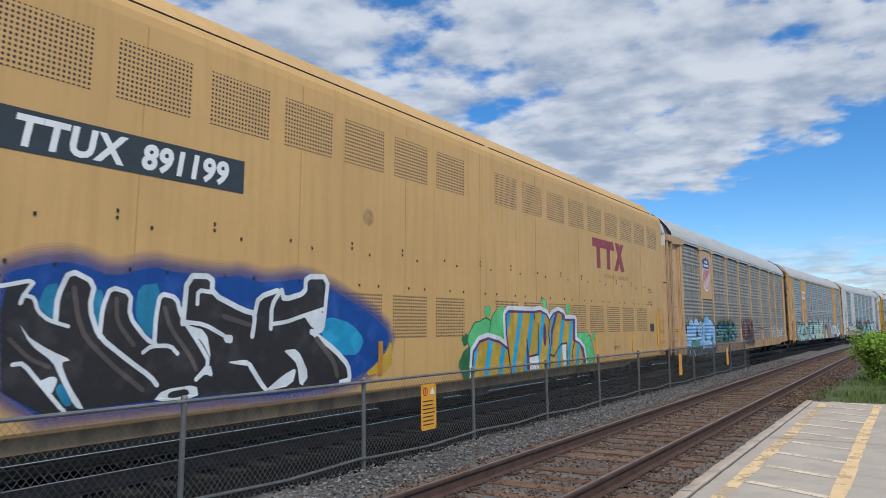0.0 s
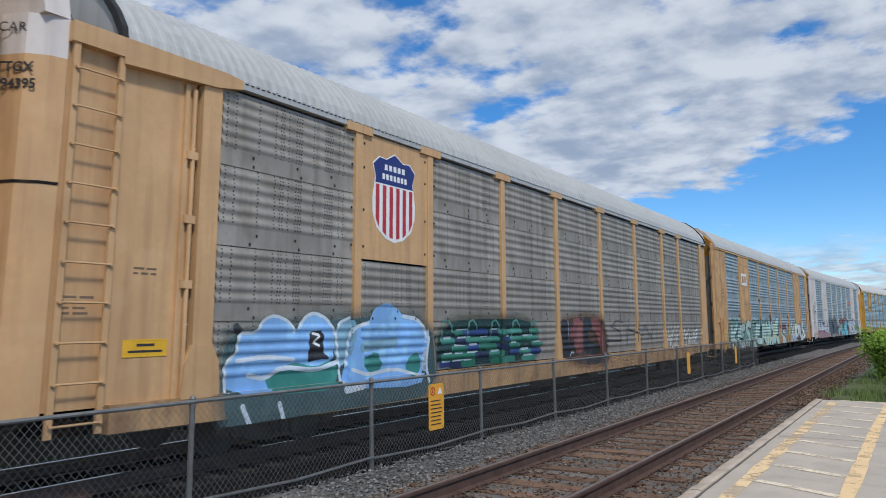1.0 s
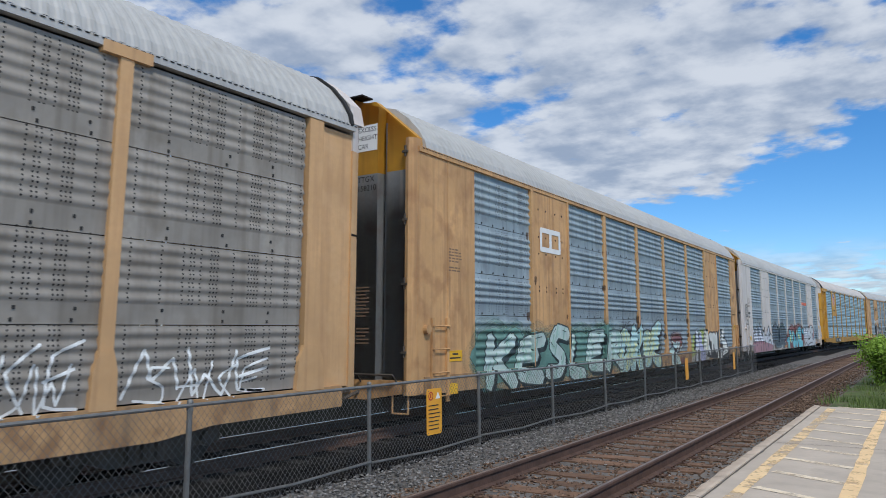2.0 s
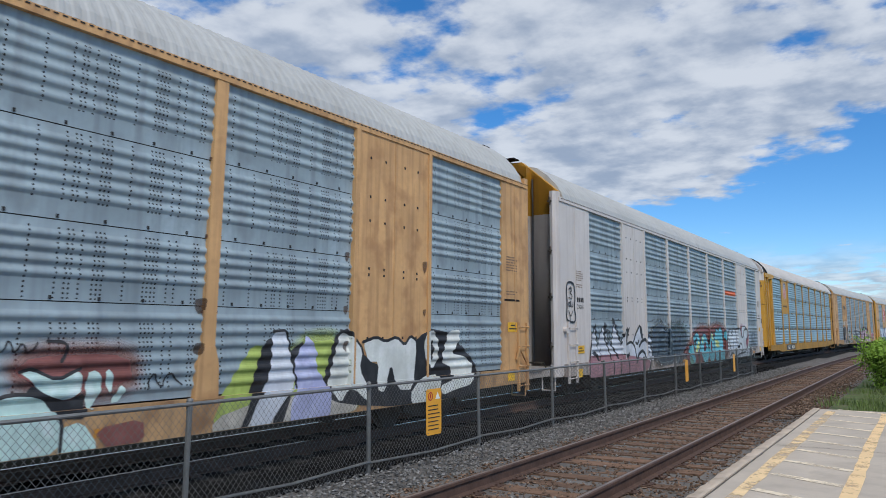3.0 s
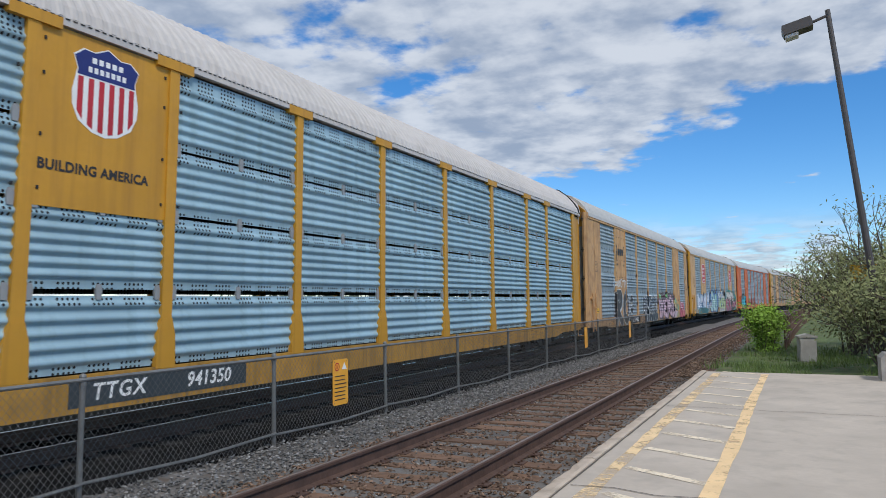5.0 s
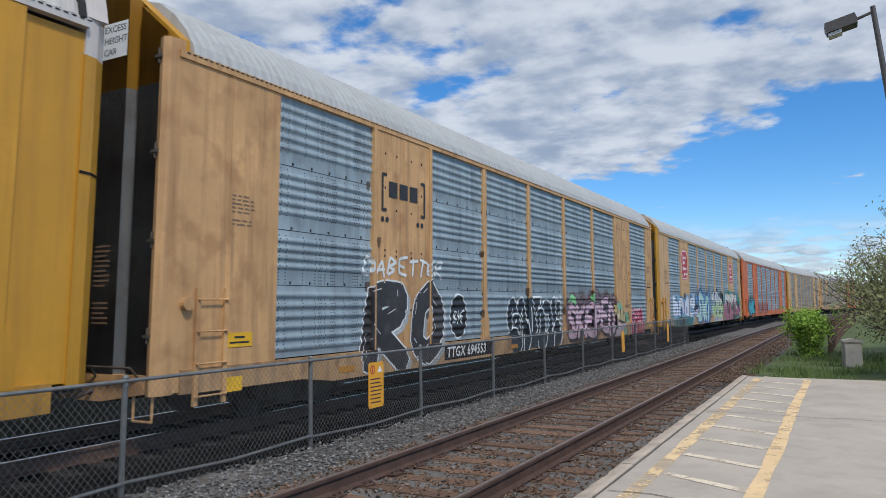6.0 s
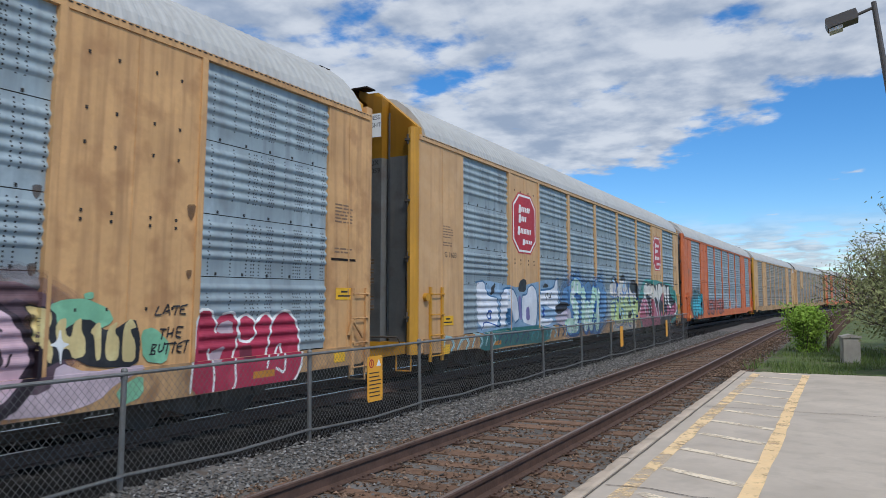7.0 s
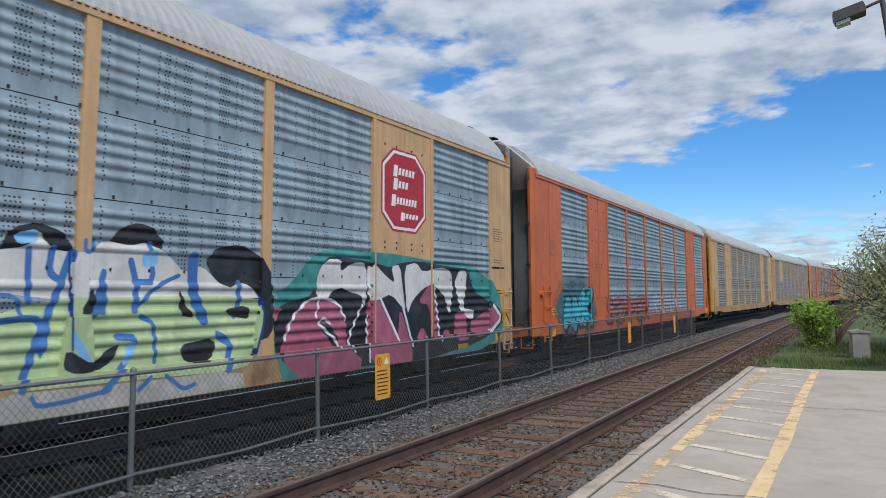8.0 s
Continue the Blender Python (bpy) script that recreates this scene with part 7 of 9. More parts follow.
def pink_cream_piece(car, wall):
    p = Sprayed(car, wall)
    p.fill("teal_cloud", TEALG, [(18.9, 1.78), (19.28, 1.95), (19.81, 2.44), (20.57, 2.54), (21.23, 2.51), (22.16, 2.51), (23.44, 2.43), (25.21, 2.45), (26.71, 1.96), (27.07, 0.79), (25.46, 0.43), (22.99, 0.39), (19.07, 0.35), (18.8, 1.11)])
    p.fill("black_cloud", BK, [(18.74, 1.45), (19.03, 1.61), (19.83, 1.77), (19.91, 2.15), (20.11, 2.37), (20.54, 2.39), (21.24, 2.35), (21.45, 2.32), (21.97, 2.25), (22.28, 2.35), (22.99, 2.41), (24.56, 2.33), (25.21, 2.32), (25.54, 1.76), (26.7, 1.49), (27.01, 1.07), (25.75, 0.67), (22.99, 0.44), (19.06, 0.6)])
    p.fill("letter", CREAM, [(19.83, 1.76), (19.91, 2.12), (20.11, 2.34), (20.49, 2.35), (20.51, 2.13), (20.81, 2.3), (21.15, 2.32), (21.29, 2.15), (21.21, 1.52), (21.07, 1.75), (20.82, 1.79), (20.42, 1.89), (20.06, 1.66)])
    p.fill("letter", PINKD, [(19.05, 1), (19.12, 1.27), (19.42, 1.58), (19.86, 1.72), (20.43, 1.62), (20.63, 1.37), (20.69, 0.84), (21.12, 0.6), (20.64, 0.26), (19.59, 0.34), (19.03, 0.75)])
    p.fill("black_gap", BK, [(19.92, 1.3), (20.22, 1.27), (20.47, 1), (20.38, 0.86), (20.07, 1.12)])
    p.fill("letter", PINKD, [(18.79, 1.44), (18.86, 1.56), (19.03, 1.56), (18.98, 1.47), (18.87, 1.34)])
    p.fill("letter", CREAM, [(21.27, 2.25), (21.45, 2.3), (21.82, 2.08), (22.11, 1.96), (21.97, 2.27), (22.28, 2.32), (22.4, 1.77), (22.49, 1.42), (21.97, 1.77), (21.56, 1.65), (21.3, 1.65)])
    p.fill("letter", PINKD, [(21.28, 1.65), (21.64, 1.65), (22.21, 0.9), (22.28, 1.56), (22.69, 0.77), (22.74, 0.44), (22.17, 0.39), (21.29, 0.52), (21.21, 1.28)])
    p.fill("letter", CREAM, [(22.42, 2.29), (22.88, 2.38), (23.12, 2.19), (23.91, 2.32), (24.43, 2.25), (24.48, 1.86), (24.3, 1.26), (24.1, 1.74), (23.55, 1.97), (23.12, 1.86), (22.73, 1.64), (22.53, 1.34)])
    p.fill("letter", PINKD, [(22.93, 1.59), (23.34, 1.93), (23.67, 2), (23.9, 0.81), (23.52, 0.81), (23.39, 1.54)])
    p.fill("letter", PINKD, [(22.84, 0.85), (23.1, 1.14), (23.39, 0.84)])
    p.fill("letter", PINKD, [(23.95, 0.81), (24.19, 1.08), (24.44, 0.83)])
    p.fill("letter", CREAM, [(24.56, 1.98), (24.8, 2.28), (25.18, 2.27), (25.09, 1.86), (24.92, 1.45), (25.53, 1.38), (25.36, 1.15), (24.87, 1.32), (24.71, 1.64)])
    p.fill("letter", PINKD, [(24.55, 1.38), (25.08, 1.39), (25.16, 0.74), (24.54, 0.75)])
    p.fill("letter", PINKD, [(25.19, 1.11), (26.13, 1.36), (26.44, 1.49), (26.89, 1.21), (26.24, 0.89), (25.52, 0.74)])
    p.fill("pink_wash", PINKD, [(21.09, 0.44), (22.74, 0.46), (25.46, 0.52), (25.23, 0.26), (22.99, 0.18), (21.44, 0.23)])
    p.line("rim", WH, 0.047, [(19.84, 1.4), (20, 1.96)])
    p.line("rim", WH, 0.047, [(19.1, 1.08), (19.29, 1.43), (19.63, 1.67), (19.97, 1.72), (20.43, 1.62), (20.63, 1.33)])
    p.line("rim", WH, 0.054, [(21.29, 0.58), (21.25, 1.37)])
    p.line("rim", WH, 0.059, [(21.64, 1.66), (22.25, 0.9)])
    p.line("rim", WH, 0.063, [(22.28, 1.75), (22.74, 0.77)])
    p.line("rim", WH, 0.070, [(23.9, 0.81), (23.67, 1.86)])
    p.line("rim", WH, 0.052, [(21.11, 1.57), (20.69, 1.01), (20.85, 0.79)])
    p.line("rim", WH, 0.047, [(19.92, 1.3), (20.01, 1.39), (20.22, 1.29)])
    p.line("rim", WH, 0.049, [(19.93, 1.28), (20.41, 0.98), (20.47, 0.85)])
    p.line("rim", WH, 0.090, [(26.44, 1.49), (26.89, 1.18), (26.24, 0.86)])
    p.line("teal_line", TEALG, 0.067, [(18.93, 1.78), (19.41, 1.77), (19.71, 2), (19.84, 2.36)])


def pale_blue_piece(car, wall):
    p = Sprayed(car, wall)
    p.fill("colour_cloud", SLATE, [(2.4, 0.84), (2.42, 1.58), (2.9, 1.68), (5.13, 1.88), (7.05, 1.84), (7.23, 0.58), (5.17, 0.3), (2.5, 0.38)], soft=True)
    p.fill("letter", LB, [(2.47, 0.87), (2.45, 1.3), (2.63, 1.4), (2.66, 1.65), (2.95, 1.65), (3.1, 1.83), (3.3, 1.89), (3.58, 1.8), (3.7, 1.67), (3.81, 1.83), (4.09, 1.93), (4.34, 1.83), (4.55, 1.61), (4.48, 1.2), (4.12, 1.06), (3.67, 0.85)])
    p.fill("letter", LB, [(4.65, 0.78), (4.81, 1.26), (4.86, 1.66), (5.35, 1.78), (5.49, 2.01), (5.8, 2.12), (6.12, 2.02), (6.29, 1.89), (6.73, 1.84), (6.97, 1.59), (6.91, 1), (6.7, 0.68)])
    p.fill("letter", LBG, [(4.47, 1.63), (4.62, 1.78), (4.88, 1.86), (5.02, 1.71), (4.85, 1.26), (4.68, 1.11), (4.56, 1.2)])
    p.fill("shade_patch", TEALG, [(3.13, 1.06), (3.65, 1.24), (4.12, 1.14), (4.48, 1.24), (4.64, 1.03), (4.5, 0.79), (3.25, 0.81)])
    p.fill("shade_patch", TEALG, [(5.15, 1.17), (5.55, 1.34), (5.73, 1.06), (5.44, 0.94)])
    p.fill("shade_patch", TEALG, [(6.33, 1.12), (6.73, 1.3), (6.84, 0.95), (6.46, 0.81)])
    p.fill("shade_patch", TEALG, [(3.44, 1.13), (3.66, 1.2), (3.77, 1.08), (3.58, 0.97)])
    p.fill("black_figure", BK, [(3.97, 1.66), (4.29, 1.67), (4.27, 1.36), (4.43, 1.24), (4.19, 1.25), (3.93, 1.21), (3.98, 1.39)])
    p.line("zigzag", WH, 0.041, [(4.05, 1.63), (4.2, 1.6), (4.06, 1.5), (4.18, 1.45)])
    p.fill("black_spot", BK, [(2.53, 1.74), (2.64, 1.8), (2.73, 1.66), (2.62, 1.62)])
    p.line("rim", WHP, 0.043, [(2.47, 0.91), (2.43, 1.26), (2.63, 1.39), (2.66, 1.65), (2.95, 1.65), (3.1, 1.83), (3.3, 1.89), (3.58, 1.8), (3.68, 1.64)])
    p.line("rim", WHP, 0.051, [(3.75, 1.71), (3.91, 1.88), (4.09, 1.93), (4.36, 1.84), (4.55, 1.61), (4.61, 1.2), (4.69, 0.86)])
    p.line("rim", WHP, 0.043, [(4.55, 1.61), (4.62, 1.78), (4.88, 1.86)])
    p.line("rim", WHP, 0.056, [(4.77, 1.11), (4.84, 1.53), (4.93, 1.71), (5.35, 1.78)])
    p.line("rim", WHP, 0.068, [(6.29, 1.89), (6.73, 1.84), (6.99, 1.59), (6.87, 1.05), (6.98, 0.74)])
    p.line("rim", WHP, 0.067, [(2.83, 1.1), (3.13, 1.03), (3.44, 1.18), (4.12, 1.09), (4.61, 1.2)])
    p.line("rim", WHP, 0.060, [(4.88, 1.06), (5.29, 0.95), (6.04, 1.02), (6.7, 0.87)])
    p.line("rim", WHP, 0.075, [(2.71, 0.71), (2.87, 0.41), (3.05, 0.4)])
    p.line("rim", WHP, 0.072, [(3.36, 0.69), (3.47, 0.41)])
    p.line("rim", WHP, 0.132, [(4.76, 0.77), (5.16, 0.81)])
    p.line("streak_line", LBG, 0.166, [(5.14, 1.39), (6.03, 1.46)])
    p.line("streak_line", WHP, 0.062, [(2.63, 1.29), (3.12, 1.33), (3.65, 1.27)])


def indigo_piece(car, wall):
    """Half-faded letters, green and blue along the ridges with pale edges."""
    p = Sprayed(car, wall)
    rnd = random.Random(12)
    p.fill("colour_cloud", (0.045, 0.10, 0.10, 0.35), [(7.3, 0.95), (7.35, 1.55), (7.9, 1.82), (9.0, 1.85), (10.6, 1.86), (11.3, 1.75), (11.5, 1.2), (11.2, 0.95)], soft=True)
    shades = ((0.03, 0.17, 0.11, 0.8), (0.025, 0.05, 0.19, 0.8), (0.06, 0.24, 0.18, 0.8), (0.02, 0.03, 0.08, 0.8))
    for k in range(9):
        y = 7.45 + 0.46 * k
        for z in (1.00, 1.14, 1.29, 1.43, 1.58):
            if rnd.random() < 0.8:
                a = y + rnd.uniform(-0.15, 0.1)
                b = a + rnd.uniform(0.35, 0.65)
                p.line("letter", rnd.choice(shades), rnd.uniform(0.10, 0.15), [(a, z), ((a + b) / 2, z + rnd.uniform(-0.03, 0.03)), (b, z)])
                if rnd.random() < 0.5:
                    p.line("pale_streak", (0.50, 0.60, 0.64, 0.8), rnd.uniform(0.025, 0.05), [(a + 0.06, z + 0.06), (b - 0.1, z + 0.065)])
        if k % 2 == 0:
            p.line("rim", (0.10, 0.30, 0.24, 0.8), 0.045, [(y, 1.45), (y + 0.08, 1.78), (y + 0.3, 1.84), (y + 0.42, 1.6)])


def red_black_piece(car, wall):
    p = Sprayed(car, wall)
    p.fill("colour_cloud", REDD, [(12.88, 0.89), (12.81, 1.77), (13.58, 1.9), (15.57, 1.92), (15.97, 1.25), (15.86, 0.67), (14.21, 0.66)], soft=True)
    p.fill("letter", BK, [(12.89, 0.87), (12.83, 1.78), (13.02, 1.86), (13.3, 1.82), (13.34, 1.35), (13.67, 1.17), (13.74, 0.92)])
    p.fill("letter", REDM, [(13.66, 0.99), (13.57, 1.82), (13.88, 1.91), (14.21, 1.82), (14.28, 1.58), (14.25, 1.01)])
    p.fill("letter", BK, [(14.25, 1.82), (14.54, 1.95), (14.83, 1.82), (14.82, 1.59), (14.58, 1.59), (14.58, 1.3), (14.79, 1.23), (15.33, 1.18), (15.37, 0.9), (14.2, 0.94)])
    p.fill("letter", REDM, [(14.83, 1.9), (15.45, 1.91), (15.51, 0.86), (15.33, 1.18), (15.23, 1.42), (14.86, 1.59)])
    p.line("rim", WHI, 0.030, [(13.28, 1.82), (13.29, 1.36)])
    p.line("rim", WHI, 0.031, [(13.61, 1), (13.47, 1.04), (13.39, 0.94)])
    p.fill("letter", REDM, [(13.34, 1.63), (13.58, 1.69), (13.62, 1.34), (13.38, 1.38)])
    p.fill("letter", BK, [(14.2, 0.88), (15.37, 0.85), (15.32, 0.67), (14.31, 0.71)])


def white_block_piece(car, wall):
    p = Sprayed(car, wall)
    p.fill("colour_cloud", (0.22, 0.34, 0.48), [(3.36, 2.04), (3.93, 2.15), (5.12, 2.06), (5.71, 1.98), (6.89, 2.14), (8.65, 2.29), (9.1, 2.13), (9.13, 1.01), (7.63, 0.76), (3.46, 0.67)])
    p.fill("teal_wash", (0.03, 0.15, 0.15), [(3.44, 0.89), (5.1, 0.97), (8.13, 0.96), (8.15, 0.46), (5.13, 0.53), (3.48, 0.45)])
    p.fill("black_cloud", BK, [(4.1, 1.81), (4.27, 2.02), (4.52, 2.08), (4.28, 1.79)])
    p.fill("black_cloud", BK, [(5.75, 1.89), (5.88, 2.15), (6.16, 2.24), (6.38, 2.17), (6.29, 1.87)])
    p.fill("black_cloud", BK, [(7.71, 2.01), (7.9, 2.15), (8.15, 2.11), (8.18, 2.02)])
    p.fill("letter", WHB, [(3.35, 2.1), (3.83, 2.15), (3.93, 1.84), (4.2, 1.76), (4.57, 1.73), (4.63, 1.01), (3.44, 0.97)])
    p.fill("letter", WHB, [(4.69, 1), (4.73, 1.76), (4.98, 1.97), (5.42, 1.97), (5.72, 1.71), (5.84, 1.18), (5.53, 1.08), (5.34, 1.48), (5.17, 1.47), (5.03, 1.2), (5.03, 1)])
    p.fill("letter", WHB, [(6.01, 1.1), (5.99, 1.79), (6.36, 1.79), (6.43, 1.99), (6.78, 2.09), (7.07, 1.92), (7.16, 1.44), (7.04, 0.98), (6.74, 0.97)])
    p.fill("letter", WHB, [(7.22, 1.07), (7.21, 1.92), (8.62, 1.99), (8.82, 2.29), (9.03, 2.3), (8.97, 1.39), (8.47, 1.38), (7.85, 1.55), (7.32, 1.5), (7.4, 1.19), (8.13, 1.1), (8.47, 1.14), (8.4, 0.95), (7.27, 0.9)])
    p.fill("blue_gap", DBLUE, [(3.94, 1.41), (4.19, 1.45), (4.18, 1.21), (3.94, 1.2)])
    p.fill("pale_fill", WHB, [(4, 1.36), (4.13, 1.38), (4.12, 1.25), (4, 1.24)])
    p.fill("blue_gap", PURP, [(6.31, 1.46), (6.55, 1.49), (6.59, 1.12), (6.31, 1.12)])
    p.fill("blue_gap", DBLUE, [(7.66, 1.46), (7.8, 1.49), (7.82, 1.17), (7.64, 1.16)])
    p.fill("blue_gap", BLUT, [(5.06, 1.23), (5.18, 1.45), (5.35, 1.45), (5.43, 1.1), (5.19, 1.01)])
    p.fill("blue_gap", PURP, [(5.79, 1.76), (5.97, 1.79), (6.02, 1.15), (5.88, 1.15), (5.79, 1.48)])
    p.line("outline", BLUT, 0.037, [(3.35, 2.09), (3.83, 2.14), (3.93, 1.84), (4.2, 1.76), (4.57, 1.73), (4.65, 1.01)])
    p.line("outline", BLUT, 0.044, [(4.7, 1), (4.74, 1.76), (4.98, 1.97), (5.42, 1.97), (5.74, 1.71), (5.86, 1.18), (5.55, 1.07)])
    p.line("outline", BLUT, 0.044, [(6.03, 1.09), (5.99, 1.79), (6.38, 1.81), (6.45, 2), (6.78, 2.09), (7.09, 1.92), (7.18, 1.44), (7.04, 0.97)])
    p.line("outline", BLUT, 0.057, [(7.24, 1.11), (7.21, 1.92), (8.62, 1.99), (8.82, 2.29), (9.03, 2.3), (8.97, 1.39)])
    p.line("outline", DBLUE, 0.030, [(3.66, 0.97), (3.76, 1.13), (3.99, 1.15), (4.63, 1.01)])
    p.line("drawn_line", BK, 0.033, [(7.98, 1.67), (7.92, 1.81), (8.1, 1.86), (8.16, 1.71), (8.38, 1.76), (8.35, 1.88)])
    p.fill("letter", PURW, [(8.68, 1.04), (8.97, 1.39), (9.27, 1.52), (9.93, 1.36), (10.04, 0.96), (9.28, 0.89)])
    p.fill("black_cloud", BK, [(8.61, 1.4), (9.27, 1.62), (9.93, 1.56), (9.76, 1.37), (8.97, 1.2)])
    # teal curls and pale letters along the sill
    rnd = random.Random(31)
    for k in range(13):
        y = 1.6 + 0.72 * k
        p.line("curl", rnd.choice(((0.30, 0.48, 0.52), (0.05, 0.22, 0.25), (0.02, 0.05, 0.12))), rnd.uniform(0.05, 0.10), [(y, 0.62), (y + 0.15, 0.82 + rnd.uniform(-0.05, 0.12)), (y + 0.42, 0.86), (y + 0.55, 0.70), (y + 0.4, 0.60)])


def pale_letter_piece(car, wall):
    p = Sprayed(car, wall)
    p.fill("green_wash", LIMEG, [(19.23, 1.32), (19.41, 1.52), (19.61, 1.52), (19.55, 0.94), (19.18, 0.6), (18.83, 0.5), (18.75, 0.65)])
    p.fill("green_wash", LIMEG, [(20.02, 0.83), (20.26, 1.52), (21.11, 1.6), (21.68, 0.8), (20.67, 0.3), (19.69, 0.33)], soft=True)
    p.fill("sill_wash", DIRTY, [(18.75, 0.63), (19.46, 0.78), (21.14, 0.83), (21.69, 0.54), (20.67, 0.36), (18.78, 0.29)])
    p.fill("letter_shade", BK, [(19.28, 0.56), (19.48, 1.24), (19.61, 1.57), (19.71, 1.61), (19.92, 1.68), (19.61, 0.86), (19.2, 0.32), (19.01, 0.27)])
    p.fill("letter_shade", BK, [(19.94, 1.3), (20.15, 1.45), (20.37, 1.6), (20.26, 1.13), (20.1, 0.82), (19.89, 0.31), (19.73, 0.29)])
    p.fill("letter_shade", BK, [(20.72, 0.78), (20.87, 1.18), (21.05, 1.68), (21.37, 1.77), (21.78, 1.23), (22.4, 1.12), (23.49, 1.78), (24.33, 1.67), (25.35, 1), (25.28, 0.45), (22.58, 0.46), (21.15, 0.62)])
    p.fill("letter", WHS, [(19.65, 0.93), (19.75, 1.23), (19.75, 1.71), (20.02, 1.73), (20.08, 1.45), (20.25, 0.94), (20.03, 0.83), (19.55, 0.28), (19.3, 0.34), (19.46, 0.76)])
    p.fill("letter", LAV, [(20.25, 0.94), (20.18, 1.29), (20.37, 1.55), (20.44, 1.67), (20.66, 1.43), (20.63, 1.19), (20.94, 0.86), (20.91, 0.4), (20.1, 0.38), (20.1, 0.73)])
    p.fill("letter", WHC, [(20.89, 0.87), (21, 1.26), (21.16, 1.7), (21.37, 1.68), (21.66, 1.41), (21.58, 1.12), (21.85, 0.79), (21.8, 0.6), (21.49, 0.81), (21.3, 0.82), (21.15, 0.63)])
    p.fill("letter", WHC, [(21.65, 1.54), (21.99, 1.62), (22.24, 1.54), (22.55, 1.62), (22.78, 1.47), (22.94, 1.64), (23.14, 1.52), (23.03, 0.71), (22.57, 0.74), (22.4, 1.21), (22.23, 0.71), (22.02, 0.78), (22.07, 1.22), (21.8, 1.23)])
    p.fill("letter", WHC, [(23.35, 1.48), (23.49, 1.72), (23.75, 1.72), (23.9, 1.51), (23.87, 1.16), (23.65, 1.03), (23.43, 1.18)])
    p.fill("black_gap", BK, [(23.55, 1.49), (23.68, 1.57), (23.76, 1.37), (23.65, 1.17), (23.54, 1.27)])
    p.fill("letter", WHC, [(23.98, 1.16), (24.17, 1.57), (24.25, 1.72), (24.65, 1.74), (24.61, 1.5), (24.33, 1.3), (24.83, 1.22), (25.13, 1.05), (25.04, 0.69), (24.34, 0.62), (23.96, 0.55), (23.88, 0.73), (24.34, 0.81), (24.34, 1.02)])
    p.line("rim", BK, 0.038, [(19.75, 1.71), (20.02, 1.73), (20.11, 1.4), (20.27, 0.92)])
    p.line("rim", BK, 0.045, [(21.15, 1.72), (21.37, 1.68), (21.68, 1.41), (21.61, 1.12), (21.89, 0.77)])
    p.line("rim", BK, 0.050, [(21.65, 1.54), (21.99, 1.62), (22.24, 1.54), (22.55, 1.62), (22.78, 1.47), (22.94, 1.64), (23.18, 1.52), (23.06, 0.71)])
    p.fill("letter", WHC, [(22.9, 0.62), (23.3, 0.93), (23.95, 0.93), (23.77, 0.36), (23.25, 0.21)])
    p.fill("red_wash", REDM, [(16.31, 1.31), (16.51, 1.46), (17.37, 1.47), (17.62, 1.37), (17.61, 1.13), (16.78, 1.06)], soft=True)
    p.fill("letter", TEALP, [(16.4, 1.31), (16.52, 1.34), (16.77, 1.22), (17.02, 1.32), (17.07, 1.1), (16.91, 0.99), (16.66, 1.07), (16.54, 1.19)])
    p.fill("letter", TEALP, [(17.09, 1.04), (17.1, 1.27), (17.22, 1.3), (17.29, 1.14), (17.22, 0.97), (17.14, 0.86)])
    p.fill("letter", TEALP, [(17.3, 1.26), (17.37, 1.31), (17.42, 1.14), (17.36, 1.02)])
    p.fill("letter", TEALP, [(17.39, 0.93), (17.5, 1.13), (17.57, 1.07), (17.5, 0.94)])
    p.fill("letter", TEALP, [(16.09, 1.01), (16.33, 1.09), (16.64, 1.06), (16.83, 0.83), (16.84, 0.49), (16.16, 0.33)])
    p.fill("letter", TEALP, [(16.81, 0.72), (17.05, 0.78), (17.26, 0.5), (17.15, 0.34), (16.82, 0.38)])
    p.fill("black_gap", BK, [(16.54, 1.18), (16.69, 1.06), (16.93, 0.98), (17.08, 1.09), (17.11, 0.8), (16.83, 0.82), (16.73, 1), (16.46, 1.08)])
    p.line("outline", BK, 0.038, [(16.08, 1.03), (16.33, 1.1), (16.64, 1.07), (16.84, 0.82), (16.84, 0.49)])
    p.line("outline", BK, 0.035, [(16.4, 1.31), (16.52, 1.34), (16.77, 1.21), (17.03, 1.32)])
    p.fill("yellow_patch", YEL, [(17.03, 0.43), (17.53, 0.45), (17.52, 0.37), (17.03, 0.38)])
    p.fill("sill_wash", REDM, [(17.18, 0.68), (17.78, 0.74), (17.81, 0.49), (17.4, 0.42)])
    p.line("drawn_line", BK, 0.016, [(16.2, 1.51), (16.27, 1.64), (16.31, 1.48), (16.39, 1.61), (16.45, 1.47), (16.55, 1.6)])
    p.line("drawn_line", BK, 0.035, [(16.65, 1.61), (16.84, 1.6), (16.86, 1.47), (16.8, 1.4)])
    p.line("drawn_line", BK, 0.021, [(17.84, 1.05), (17.9, 1.26), (18.02, 1.04), (18.11, 1.25), (18.3, 1.08)])


